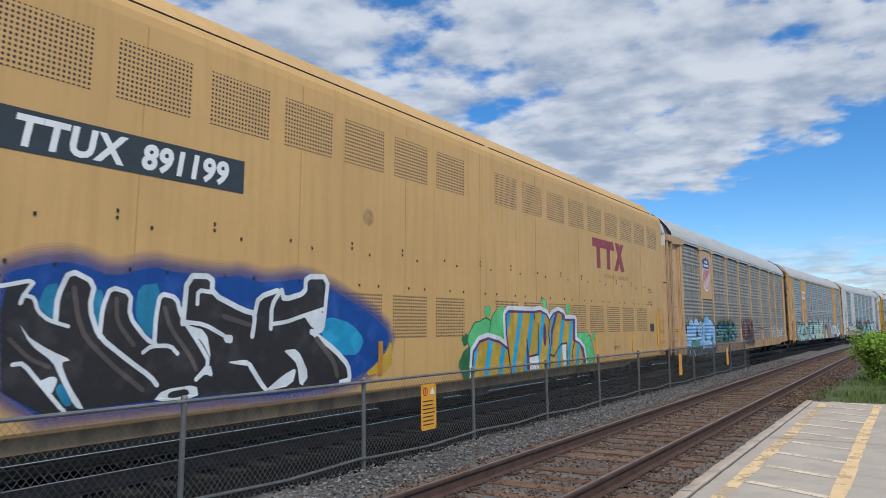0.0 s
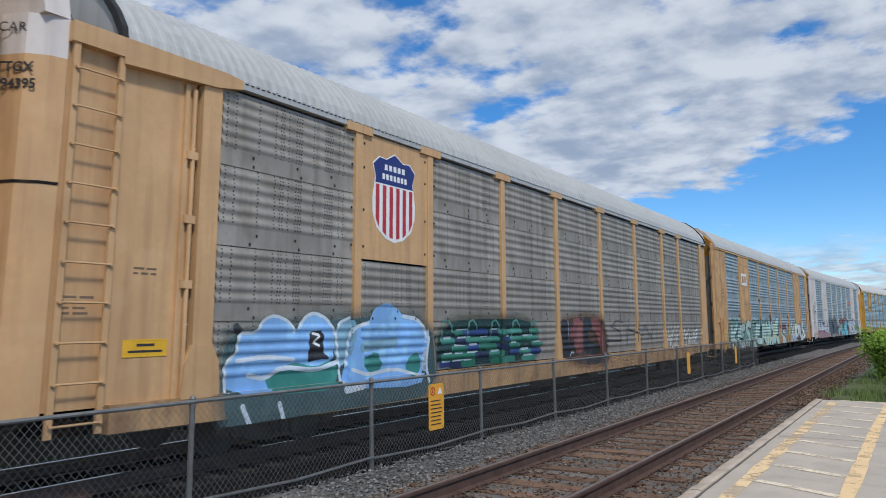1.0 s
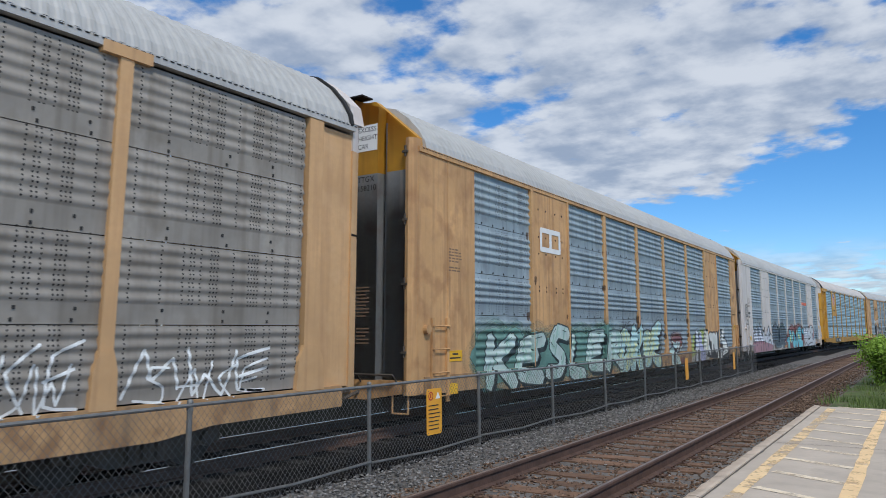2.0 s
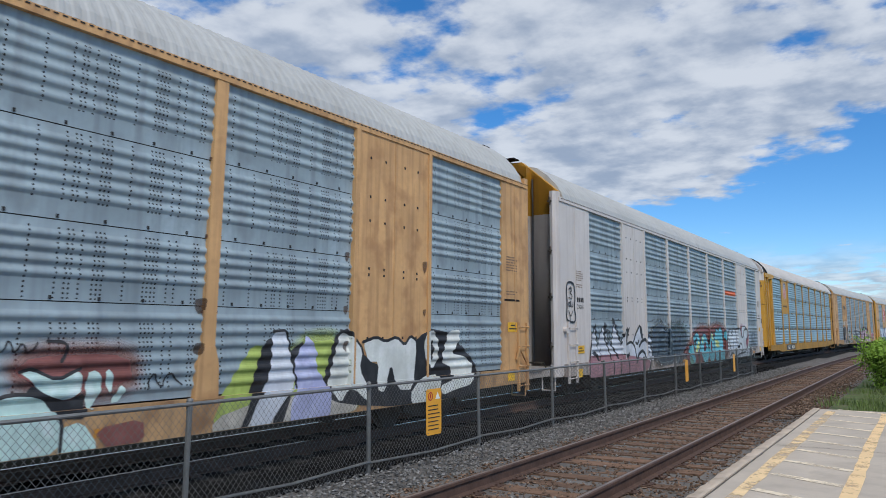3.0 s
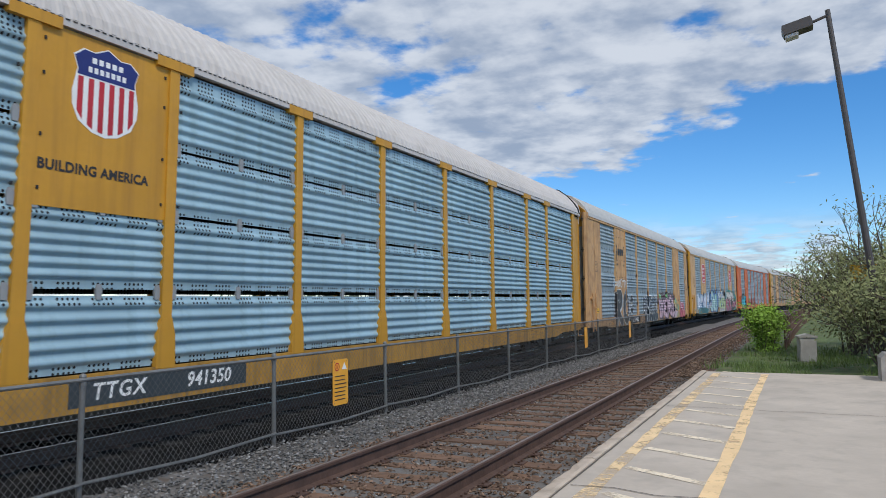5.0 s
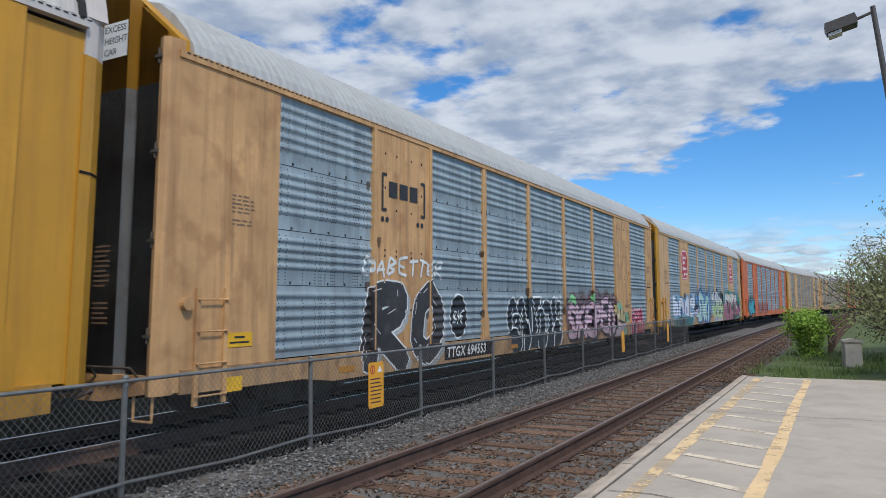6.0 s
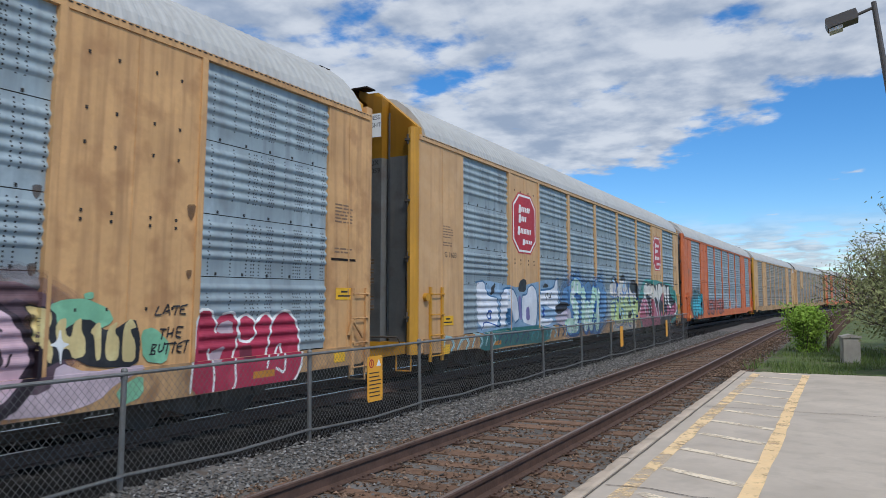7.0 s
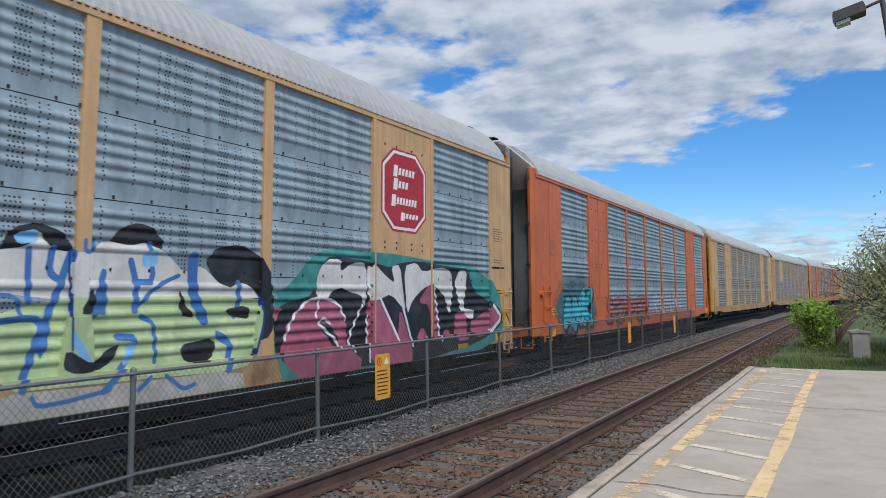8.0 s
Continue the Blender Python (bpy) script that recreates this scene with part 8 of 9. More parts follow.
def teal_round_piece(car, wall):
    p = Sprayed(car, wall)
    p.fill("red_wash", REDM, [(11.76, 0.86), (12.55, 1.18), (13.03, 1.58), (13.58, 1.72), (14.43, 1.88), (15.71, 1.8), (17.29, 2), (18.66, 1.8), (18.9, 0.58), (14.72, 0.57), (12.76, 0.36)], soft=True)
    p.fill("letter", TEA, [(12.4, 0.8), (12.48, 1.05), (12.71, 1.23), (12.96, 1.16), (13.14, 0.86), (13.18, 0.58), (12.93, 0.37), (12.6, 0.37), (12.4, 0.54)])
    p.fill("letter", SEAG, [(12.41, 0.6), (12.54, 0.78), (12.74, 0.76), (12.97, 0.49), (12.84, 0.38), (12.57, 0.37)])
    p.fill("letter", TEA, [(13.01, 1.49), (13.59, 1.63), (13.85, 1.67), (14.14, 1.4), (14.13, 1.09), (13.93, 0.87), (13.62, 0.74), (13.45, 0.91), (13.24, 1.29)])
    p.fill("yellow_fade", LEMON, [(13.52, 1.04), (13.81, 1.26), (14.06, 1.36), (14.05, 1.09), (13.79, 0.88), (13.63, 0.79)])
    p.fill("black_gap", BK, [(13.28, 1.36), (13.8, 1.49), (13.61, 1.27), (13.39, 1.06)])
    p.fill("letter", TEA, [(14.16, 0.93), (14.23, 1.32), (14.56, 1.58), (14.92, 1.63), (15.24, 1.49), (15.43, 1.18), (15.41, 0.75), (14.97, 0.41), (14.49, 0.51), (14.19, 0.74)])
    p.fill("yellow_fade", LEMON, [(14.5, 1.39), (14.73, 1.55), (14.71, 1.3), (14.55, 1.14)])
    p.fill("red_gap", REDX, [(14.7, 1.05), (14.81, 1.25), (14.98, 1.27), (15.14, 1.1), (15.05, 0.93), (14.83, 0.92)])
    p.fill("letter", TEA, [(15.42, 0.84), (15.53, 1.36), (15.86, 1.66), (16.23, 1.66), (16.5, 1.42), (16.48, 0.95), (16.22, 0.6), (15.9, 0.36), (15.51, 0.52)])
    p.fill("yellow_fade", LEMON, [(16, 1.61), (16.31, 1.59), (16.38, 1.33), (16.13, 1.32)])
    p.fill("red_gap", REDX, [(15.63, 1.02), (15.73, 1.28), (15.93, 1.32), (16.11, 1.12), (16.03, 0.9), (15.77, 0.88)])
    p.fill("letter", TEA, [(16.46, 0.58), (16.53, 1.32), (16.72, 1.7), (17.08, 1.86), (17.33, 1.72), (17.66, 1.93), (18.01, 1.8), (18.1, 1.27), (18.23, 0.53), (17.7, 0.27), (16.66, 0.28)])
    p.fill("belly", LEMON, [(16.7, 1.32), (16.96, 1.37), (17.38, 1.28), (17.42, 1.05), (17.11, 0.99), (16.77, 1.07)])
    p.line("stripe", BK, 0.040, [(16.89, 1.31), (16.87, 1.06)])
    p.line("stripe", BK, 0.040, [(17.06, 1.31), (17.07, 1.01)])
    p.line("stripe", BK, 0.042, [(17.24, 1.28), (17.28, 1.04)])
    p.fill("letter", TEA, [(18.33, 1.48), (18.54, 1.76), (18.79, 1.69), (18.76, 1.3), (18.54, 1.26)])
    p.line("outline", BK, 0.037, [(12.4, 0.77), (12.48, 1.05), (12.71, 1.23), (12.96, 1.16), (13.14, 0.86)])
    p.line("outline", BK, 0.042, [(13.01, 1.49), (13.59, 1.63), (13.85, 1.67), (14.16, 1.38), (14.13, 1.07), (13.93, 0.87), (13.62, 0.74), (13.39, 1.02), (13.03, 1.48)])
    p.line("outline", BK, 0.052, [(14.23, 1.24), (14.56, 1.58), (14.92, 1.63), (15.27, 1.48), (15.43, 1.18), (15.41, 0.75)])
    p.line("outline", BK, 0.059, [(15.42, 0.84), (15.53, 1.36), (15.86, 1.66), (16.24, 1.66), (16.52, 1.42), (16.48, 0.93)])
    p.line("outline", BK, 0.069, [(16.46, 0.58), (16.53, 1.32), (16.72, 1.7), (17.08, 1.86), (17.33, 1.72), (17.66, 1.93), (18.01, 1.8), (18.14, 1.21), (18.27, 0.52)])
    p.line("outline", BK, 0.064, [(18.33, 1.46), (18.54, 1.76), (18.79, 1.69), (18.78, 1.3), (18.54, 1.26), (18.37, 1.48)])
    p.line("outline", BK, 0.041, [(14.72, 1.04), (14.82, 1.25), (14.98, 1.27), (15.14, 1.1), (15.05, 0.93), (14.83, 0.92), (14.72, 1.04)])
    p.line("outline", BK, 0.046, [(15.63, 1.02), (15.73, 1.28), (15.93, 1.32), (16.11, 1.12), (16.03, 0.9), (15.77, 0.88), (15.63, 1.02)])
    p.fill("yellow_patch", YEL, [(13.89, 0.45), (14.36, 0.46), (14.41, 0.34), (13.92, 0.36)])
    p.fill("letter", GREYP, [(19.07, 0.57), (19.15, 1.46), (19.42, 1.81), (19.9, 1.81), (20, 1.45), (20.1, 1.81), (20.57, 1.83), (20.73, 1.68), (20.9, 1.81), (21.71, 1.86), (21.95, 1.41), (22.66, 1.81), (23.43, 1.81), (23.35, 1.39), (22.93, 1.26), (23.06, 0.83), (24.08, 0.93), (24.15, 0.7), (22.65, 0.31), (20.85, 0.32), (19.07, 0.39)])
    p.line("outline", BK, 0.074, [(19.11, 0.68), (19.19, 1.46), (19.44, 1.79), (19.9, 1.79), (20.03, 1.45), (20.15, 1.81), (20.57, 1.82), (20.9, 1.62), (21.01, 1.18)])
    p.line("outline", BK, 0.091, [(20.9, 1.81), (21.71, 1.85), (21.95, 1.41), (22.33, 1.41), (22.6, 1.81), (23.43, 1.81), (23.35, 1.36), (22.93, 1.31), (22.85, 0.84)])
    p.line("outline", BK, 0.070, [(19.57, 1.34), (19.38, 1.12), (19.81, 0.98), (19.53, 0.86)])
    p.line("outline", BK, 0.075, [(20.31, 1.32), (20.26, 0.84)])
    p.line("outline", BK, 0.085, [(21.29, 0.92), (21.59, 1.16), (22.01, 1.04), (21.89, 0.73)])
    p.line("outline", BK, 0.077, [(19.16, 0.57), (19.81, 0.75), (20.32, 0.48), (21.41, 0.66), (22.65, 0.69)])


def crimson_round_piece(car, wall):
    p = Sprayed(car, wall)
    p.fill("letter", CRIM, [(23.43, 0.48), (23.49, 1.05), (23.49, 1.42), (23.62, 1.58), (23.78, 1.58), (23.91, 1.41), (24.03, 1.51), (24.19, 1.54), (24.33, 1.43), (24.51, 1.52), (24.65, 1.39), (24.91, 1.53), (25.04, 1.41), (25.23, 1.54), (25.44, 1.52), (25.64, 1.27), (25.69, 0.74), (25.54, 0.48), (25.16, 0.37), (24.12, 0.4)])
    p.fill("pale_fill", PINKF, [(23.95, 1.39), (24.18, 1.43), (24.27, 1.24), (23.93, 1.25)])
    p.fill("pale_fill", PINKF, [(23.81, 1), (24.09, 1.09), (24, 0.87), (23.83, 0.84)])
    p.fill("black_gap", CRIMD, [(24.37, 1.06), (24.62, 1.06), (24.65, 0.82), (24.4, 0.84)])
    p.line("rim", WH, 0.034, [(23.45, 0.52), (23.49, 1.05), (23.5, 1.42), (23.62, 1.58), (23.8, 1.58), (23.91, 1.41), (23.91, 1.27)])
    p.line("rim", WH, 0.037, [(24.03, 1.51), (24.22, 1.54), (24.33, 1.4), (24.32, 1.16), (24.23, 0.85), (24.27, 0.54), (24.12, 0.4)])
    p.line("rim", WH, 0.039, [(24.33, 1.43), (24.48, 1.51), (24.65, 1.42), (24.68, 1.17), (24.53, 1.1), (24.35, 1.14), (24.33, 1.43)])
    p.line("rim", WH, 0.041, [(24.68, 1.39), (24.91, 1.53), (25.04, 1.41), (24.95, 1.05), (24.89, 0.72)])
    p.line("rim", WH, 0.043, [(25.04, 1.41), (25.23, 1.54), (25.44, 1.52), (25.64, 1.27), (25.69, 0.74), (25.54, 0.5), (25.36, 0.39)])
    p.line("rim", WH, 0.042, [(25.11, 0.87), (25.2, 1.07), (25.29, 0.86), (25.27, 0.6), (25.09, 0.69)])
    p.line("rim", WH, 0.035, [(23.78, 1.04), (23.86, 0.73), (23.84, 0.44)])
    p.fill("yellow_patch", YEL, [(23.34, 0.45), (23.76, 0.46), (23.76, 0.36), (23.33, 0.37)])


def gold_letter_piece(car, wall):
    p = Sprayed(car, wall)
    p.fill("mint_cloud", MINT, [(21.46, 1.66), (21.63, 1.72), (21.9, 1.73), (22.2, 1.61), (22.28, 1.46), (22, 1.34), (21.52, 1.42)])
    p.fill("mint_cloud", MINT, [(21.86, 1.78), (21.98, 1.81), (22, 1.73), (21.89, 1.71)])
    p.fill("mint_cloud", MINT, [(22.65, 1.34), (22.85, 1.38), (23.12, 1.15), (23.05, 0.91), (22.71, 0.97)])
    p.fill("mint_cloud", MINT, [(22.33, 0.67), (22.71, 0.83), (22.73, 0.56), (22.42, 0.47)])
    p.fill("dark_wash", PLUM, [(20.85, 1.55), (21.18, 1.78), (21.53, 1.3), (21.68, 1.05), (21.97, 0.71), (21.78, 0.55), (20.93, 0.55)])
    p.fill("pale_wash", PINKP, [(21.61, 1.05), (21.96, 0.9), (22.71, 0.94), (22.73, 0.87), (22.33, 0.74), (22.12, 0.57), (21.65, 0.48), (20.94, 0.52), (20.92, 0.77), (21.51, 0.71)])
    p.fill("letter_shade", BK, [(21.2, 1.69), (21.54, 1.61), (21.59, 1.36), (21.91, 1.53), (22.22, 1.33), (22.56, 1.52), (22.66, 1.24), (22.64, 0.91), (22.02, 0.95), (21.74, 1.1), (21.37, 0.95), (21.29, 1.25), (21.3, 1.49)])
    p.fill("letter", GOLDL, [(21.23, 1.67), (21.49, 1.6), (21.51, 1.48), (21.45, 1.36), (21.55, 1.18), (21.52, 1), (21.41, 1.24), (21.31, 1.08), (21.28, 0.99), (21.34, 1.31), (21.3, 1.54)])
    p.fill("letter", GOLDL, [(21.55, 1.41), (21.59, 1.5), (21.68, 1.52), (21.67, 1.35), (21.74, 1.29), (21.77, 1.47), (21.86, 1.52), (21.86, 1.37), (21.92, 1.28), (21.93, 1.09), (21.78, 1.06), (21.72, 1.19), (21.6, 1.17)])
    p.fill("letter", GOLDL, [(21.97, 1.36), (22.06, 1.46), (22.11, 1.44), (22.13, 1.04), (22.06, 1.02), (22.03, 1.3)])
    p.fill("letter", GOLDL, [(22.17, 1.14), (22.2, 1.39), (22.33, 1.47), (22.29, 1.33), (22.36, 1.26), (22.36, 1.01), (22.21, 1.01)])
    p.fill("letter", GOLDL, [(22.4, 1.12), (22.41, 1.41), (22.51, 1.5), (22.6, 1.38), (22.49, 1.36), (22.59, 1.2), (22.59, 0.98), (22.42, 0.98)])
    p.fill("star", WH, [(21.58, 1.27), (21.61, 1.42), (21.64, 1.26), (21.74, 1.23), (21.65, 1.19), (21.64, 0.98), (21.6, 1.2), (21.49, 1.23)])


def striped_piece(car, wall):
    """Joined fat letters, striped gold and blue, with a white halo among green bubbles."""
    g = new("graffiti")
    g.parent = car
    GO, BL, PU, WT, DK, GR = (0.55, 0.345, 0.035), (0.03, 0.40, 0.66), (0.12, 0.035, 0.14), (0.78, 0.79, 0.77), (0.03, 0.015, 0.04), (0.13, 0.55, 0.19)
    rnd = random.Random(42)
    for y, z, r in ((14.5, 0.95, 0.38), (15.0, 1.4, 0.52), (15.75, 1.72, 0.42), (14.3, 1.45, 0.12), (15.2, 2.02, 0.13), (17.9, 2.1, 0.24), (19.4, 2.13, 0.14), (20.3, 1.4, 0.40), (20.75, 1.0, 0.40), (20.05, 1.98, 0.13), (21.15, 1.42, 0.11)):
        for n, (k, c) in enumerate(((1.07, (0.03, 0.16, 0.05)), (1.0, GR))):
            bm = bmesh.new()
            flat(bm, blob(y - MID, z, r * k, random.Random(int(y * 10)), 0.95), 0)
            paint_on("bubble", bm, ink(*c), g, wall, off=0.002 + 0.0004 * n + 0.0009 * rnd.random())
    out = [(14.55, 0.70), (14.6, 1.2), (14.85, 1.40), (15.2, 1.46), (15.7, 1.38), (16.1, 1.22), (16.02, 1.55), (16.0, 1.95), (16.12, 2.03), (17.4, 2.03), (17.75, 2.06), (18.1, 1.98), (18.25, 1.84),
           (18.5, 2.0), (18.8, 2.06), (19.1, 2.0), (19.2, 1.86), (19.85, 1.86), (19.82, 1.32), (20.1, 1.26), (20.4, 1.1), (20.5, 0.70)]
    out = [(a - MID, b) for a, b in out]
    bm = bmesh.new()
    stroke(bm, out, 0.24, 0, 0.00001, 12)
    paint_on("halo", bm, ink(*WT), g, wall, off=0.0042)
    # stripes: the whole shape cut by slanting lines, every third strip blue
    bm = bmesh.new()
    flat(bm, out, 0)
    nrm, step = Vector((0, 1, -0.33)).normalized(), 0.2
    marks = [14.0 - MID + step * k for k in range(34)]
    for q in marks:
        bmesh.ops.bisect_plane(bm, geom=bm.verts[:] + bm.edges[:] + bm.faces[:], dist=1e-5, plane_co=(0, q, 1.3), plane_no=nrm)
    for name, colour, mine in (("gold_stripe", GO, False), ("blue_stripe", BL, True)):
        b2 = bm.copy()
        kill = []
        for f in b2.faces:
            c = f.calc_center_median()
            u = (c - Vector((0, marks[0], 1.3))).dot(nrm) / nrm.y / step
            if (int(u) % 3 == 0) != mine:
                kill.append(f)
        bmesh.ops.delete(b2, geom=kill, context="FACES")
        tagged(paint_on(name, b2, ink(*colour), g, wall, off=0.006), kind="stuff")
    bm.free()
    bm = bmesh.new()
    stroke(bm, out, 0.055, 0, 0.00001, 8)
    paint_on("outline", bm, ink(*PU), g, wall, off=0.0075)

    def patch(name, pts, c, off):
        bm = bmesh.new()
        flat(bm, [(a - MID, b) for a, b in pts], 0)
        paint_on(name, bm, ink(*c), g, wall, off=off)

    def line(pts, w, c=DK):
        bm = bmesh.new()
        stroke(bm, [(a - MID, b) for a, b in pts], w, 0, 0.00001, 8)
        paint_on("drawn_line", bm, ink(*c), g, wall, off=0.0095)
    patch("purple_shade", [(19.70, 1.86), (19.84, 1.86), (19.81, 1.32), (19.68, 1.32)], PU, 0.0085)
    patch("purple_shade", [(19.0, 2.02), (19.18, 1.98), (19.22, 1.86), (19.02, 1.86)], PU, 0.0085)
    patch("purple_shade", [(18.6, 2.0), (18.75, 2.04), (18.42, 1.5), (18.40, 1.2), (18.32, 1.25), (18.34, 1.6)], PU, 0.0085)
    patch("purple_shade", [(20.15, 1.22), (20.4, 1.08), (20.48, 0.72), (20.33, 0.72), (20.3, 1.0)], PU, 0.0085)
    patch("purple_shade", [(17.98 + a, 1.5 + b) for a, b in circle(0, 0, 0.085, 14, 3.2)], PU, 0.0085)
    patch("purple_shade", [(17.0, 1.35), (17.12, 1.05), (17.12, 0.72), (16.98, 0.72)], PU, 0.0085)
    patch("white_gap", [(17.14, 0.72), (17.62, 0.72), (17.6, 1.03), (17.14, 0.99)], WT, 0.0085)
    patch("white_gap", [(19.02, 0.72), (19.2, 0.72), (19.24, 1.24), (19.0, 1.24)], WT, 0.0085)
    line([(16.1, 1.22), (16.2, 0.72)], 0.05)
    line([(17.0, 1.4), (17.1, 1.02), (17.6, 1.05), (17.62, 1.75)], 0.04)
    line([(18.25, 1.84), (18.2, 1.5), (18.28, 1.2), (18.2, 0.74)], 0.05)
    line([(18.25, 1.02), (18.5, 0.98), (18.72, 1.15), (18.95, 1.26), (19.3, 1.28), (19.28, 0.74)], 0.04)
    line([(19.62, 0.8), (19.66, 1.1), (19.82, 1.32)], 0.05)
    line([(17.4, 2.03), (17.44, 1.85)], 0.04)


def max_car():
    """Tall smooth-sided rack with perforated sheets."""
    car = car_base("tall ochre smooth-sided autorack car with sprayed lettering", M["tan_sill"], 5.54, 0.16)
    bm = bmesh.new()
    prism(bm, [(1.53, 0.66), (1.55, 0.70), (1.55, 5.30), (1.535, 5.42), (1.47, 5.54), (1.40, 5.54), (1.40, 0.66)], "y", -HALF, HALF + 0.5)
    w = part("side_wall", bm, M["max"], car)
    both_sides(w, car, "side_wall")
    wall = Wall(None, [(-20, 20, 1.55, 0.0, 9.0)], 0.70)
    bm = bmesh.new()
    prism(bm, [(1.40, 5.54), (1.30, 5.62), (0.9, 6.03), (0.7, 6.12), (-0.7, 6.12), (-0.9, 6.03), (-1.30, 5.62), (-1.40, 5.54)], "y", -HALF, HALF + 0.47)
    part("roof", bm, M["max"], car)
    bm = bmesh.new()
    for a, b in ((-HALF, 2.55 - 1.35), (2.75 - 1.35, HALF - 0.5)):
        box(bm, 1.38, 1.47, a, b, 5.548, 5.565)
    part("roof_gutter", bm, M["dark"], car)
    first = {}
    top_y = [1.20 + 1.337 * k for k in range(10)] + [15.55 + 1.345 * k for k in range(9)]
    for z0, z1 in ((4.32, 5.02), (1.52, 2.26)):
        for y in top_y:
            if z0 < 2 and y > 25.5:
                continue
            if z0 not in first:
                bm = bmesh.new()
                box(bm, 1.548, 1.553, 0, 1.05, z0, z1)
                first[z0] = part("perforated_panel", bm, M["max_holes"], car, "panel of punched air holes")
                first[z0].matrix_basis = pose(0, y - MID, 0)
            else:
                again(first[z0], "perforated_panel", pose(0, y - MID, 0), car)
    rnd = random.Random(1)
    spots = []
    for k in range(19):
        y = 1.2 + 1.37 * k
        spots += [(y, 2.95), (y, 3.03)] if k % 3 else [(y, 2.95)]
        spots += [(y + 0.45, 2.88), (y + 0.2, 2.38), (y + 0.7, 2.38)]
    bolts(car, spots, 1.55)
    bm = bmesh.new()
    for k in range(10):
        y = 1.6 + 2.66 * k - MID
        box(bm, 1.55, 1.5525, y, y + 0.012, 0.7, 5.28)
    part("seam_line", bm, mat("ochre_seam", (0.44, 0.26, 0.075), 0.6), car)
    bm = bmesh.new()
    box(bm, 1.553, 1.556, 4.0 - MID, 8.5 - MID, 3.49, 3.93)
    part("stencil_band", bm, M["band"], car)
    lettering(car, "TTUX", 0.44, M["white_ink"], on_side(5.46, 3.56, 1.5575), 1.10, 0.016, 0.14)
    lettering(car, "891199", 0.41, M["white_ink"], on_side(6.93, 3.57, 1.5575), 1.05, 0.016, 0.14)
    # owner's mark as plain maroon shapes
    def mark(pts, x=1.552):
        bm = bmesh.new()
        prism(bm, [(a - MID, b) for a, b in pts], "x", x, x + 0.003)
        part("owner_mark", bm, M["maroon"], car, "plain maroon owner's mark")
    mark([(21.25, 4.17), (22.92, 4.17), (23.05, 3.92), (21.25, 3.92)])
    mark([(21.56, 3.92), (21.84, 3.92), (21.84, 3.33), (21.56, 3.33)])
    mark([(22.38, 3.92), (22.65, 3.92), (22.65, 3.33), (22.38, 3.33)])
    mark([(23.1, 4.17), (23.42, 4.17), (23.9, 3.33), (23.58, 3.33)], 1.556)
    mark([(23.55, 4.17), (23.88, 4.17), (23.5, 3.70), (23.3, 3.33), (22.98, 3.33), (23.3, 3.75)])
    lettering(car, "FORWARD THINKING", 0.18, mat("brown_lettering", (0.36, 0.19, 0.07), 0.6), on_side(22.1, 3.07, 1.552), 1.3)
    lettering(car, "NMUTT", 0.16, M["black_ink"], on_side(22.75, 1.0, 1.552), 1.05)
    for y, h in ((11.5, 0.55), (21.3, 0.5), (24.4, 0.5), (4.75, 0.75)):
        bm = bmesh.new()
        box(bm, 1.563, 1.567, y - MID, y + 0.12 - MID, 0.93, 0.93 + h)
        part("reflector", bm, M["reflect"] if y != 11.5 else M["reflect_old"], car)
    bm = bmesh.new()
    flat(bm, circle(11.2 - MID, 3.5, 0.14, 20), 1.553)
    part("round_sticker", bm, mat("faded_sticker", (0.42, 0.26, 0.10), 0.6, 0, 0.3, 9), car)
    fine_print(car, 26.3, 2.9, 0.4, 3, 1.551, 12)
    fine_print(car, 26.2, 2.5, 0.5, 3, 1.551, 13)
    bm = bmesh.new()
    box(bm, 1.551, 1.555, 26.35 - MID, 26.75 - MID, 1.5, 1.76)
    part("dark_label", bm, M["band"], car)
    ladder(car, 27.35 - MID, 27.85 - MID, 0.7, 2.3, 1.57, M["max"], 0.36)
    bm = bmesh.new()
    box(bm, 1.56, 1.575, 27.08 - MID, 27.2 - MID, 1.05, 2.04)
    part("reflector", bm, M["reflect"], car)
    bm = bmesh.new()
    for s in (-1, 1):
        y = s * HALF + (0.45 if s > 0 else 0)
        box(bm, -1.42, 1.42, min(y, y - s * 0.1), max(y, y - s * 0.1), 0.7, 5.6)
    part("end_wall", bm, M["max"], car)
    black_white_piece(car, wall)
    striped_piece(car, wall)
    return car


TE = (0.06, 0.42, 0.50)


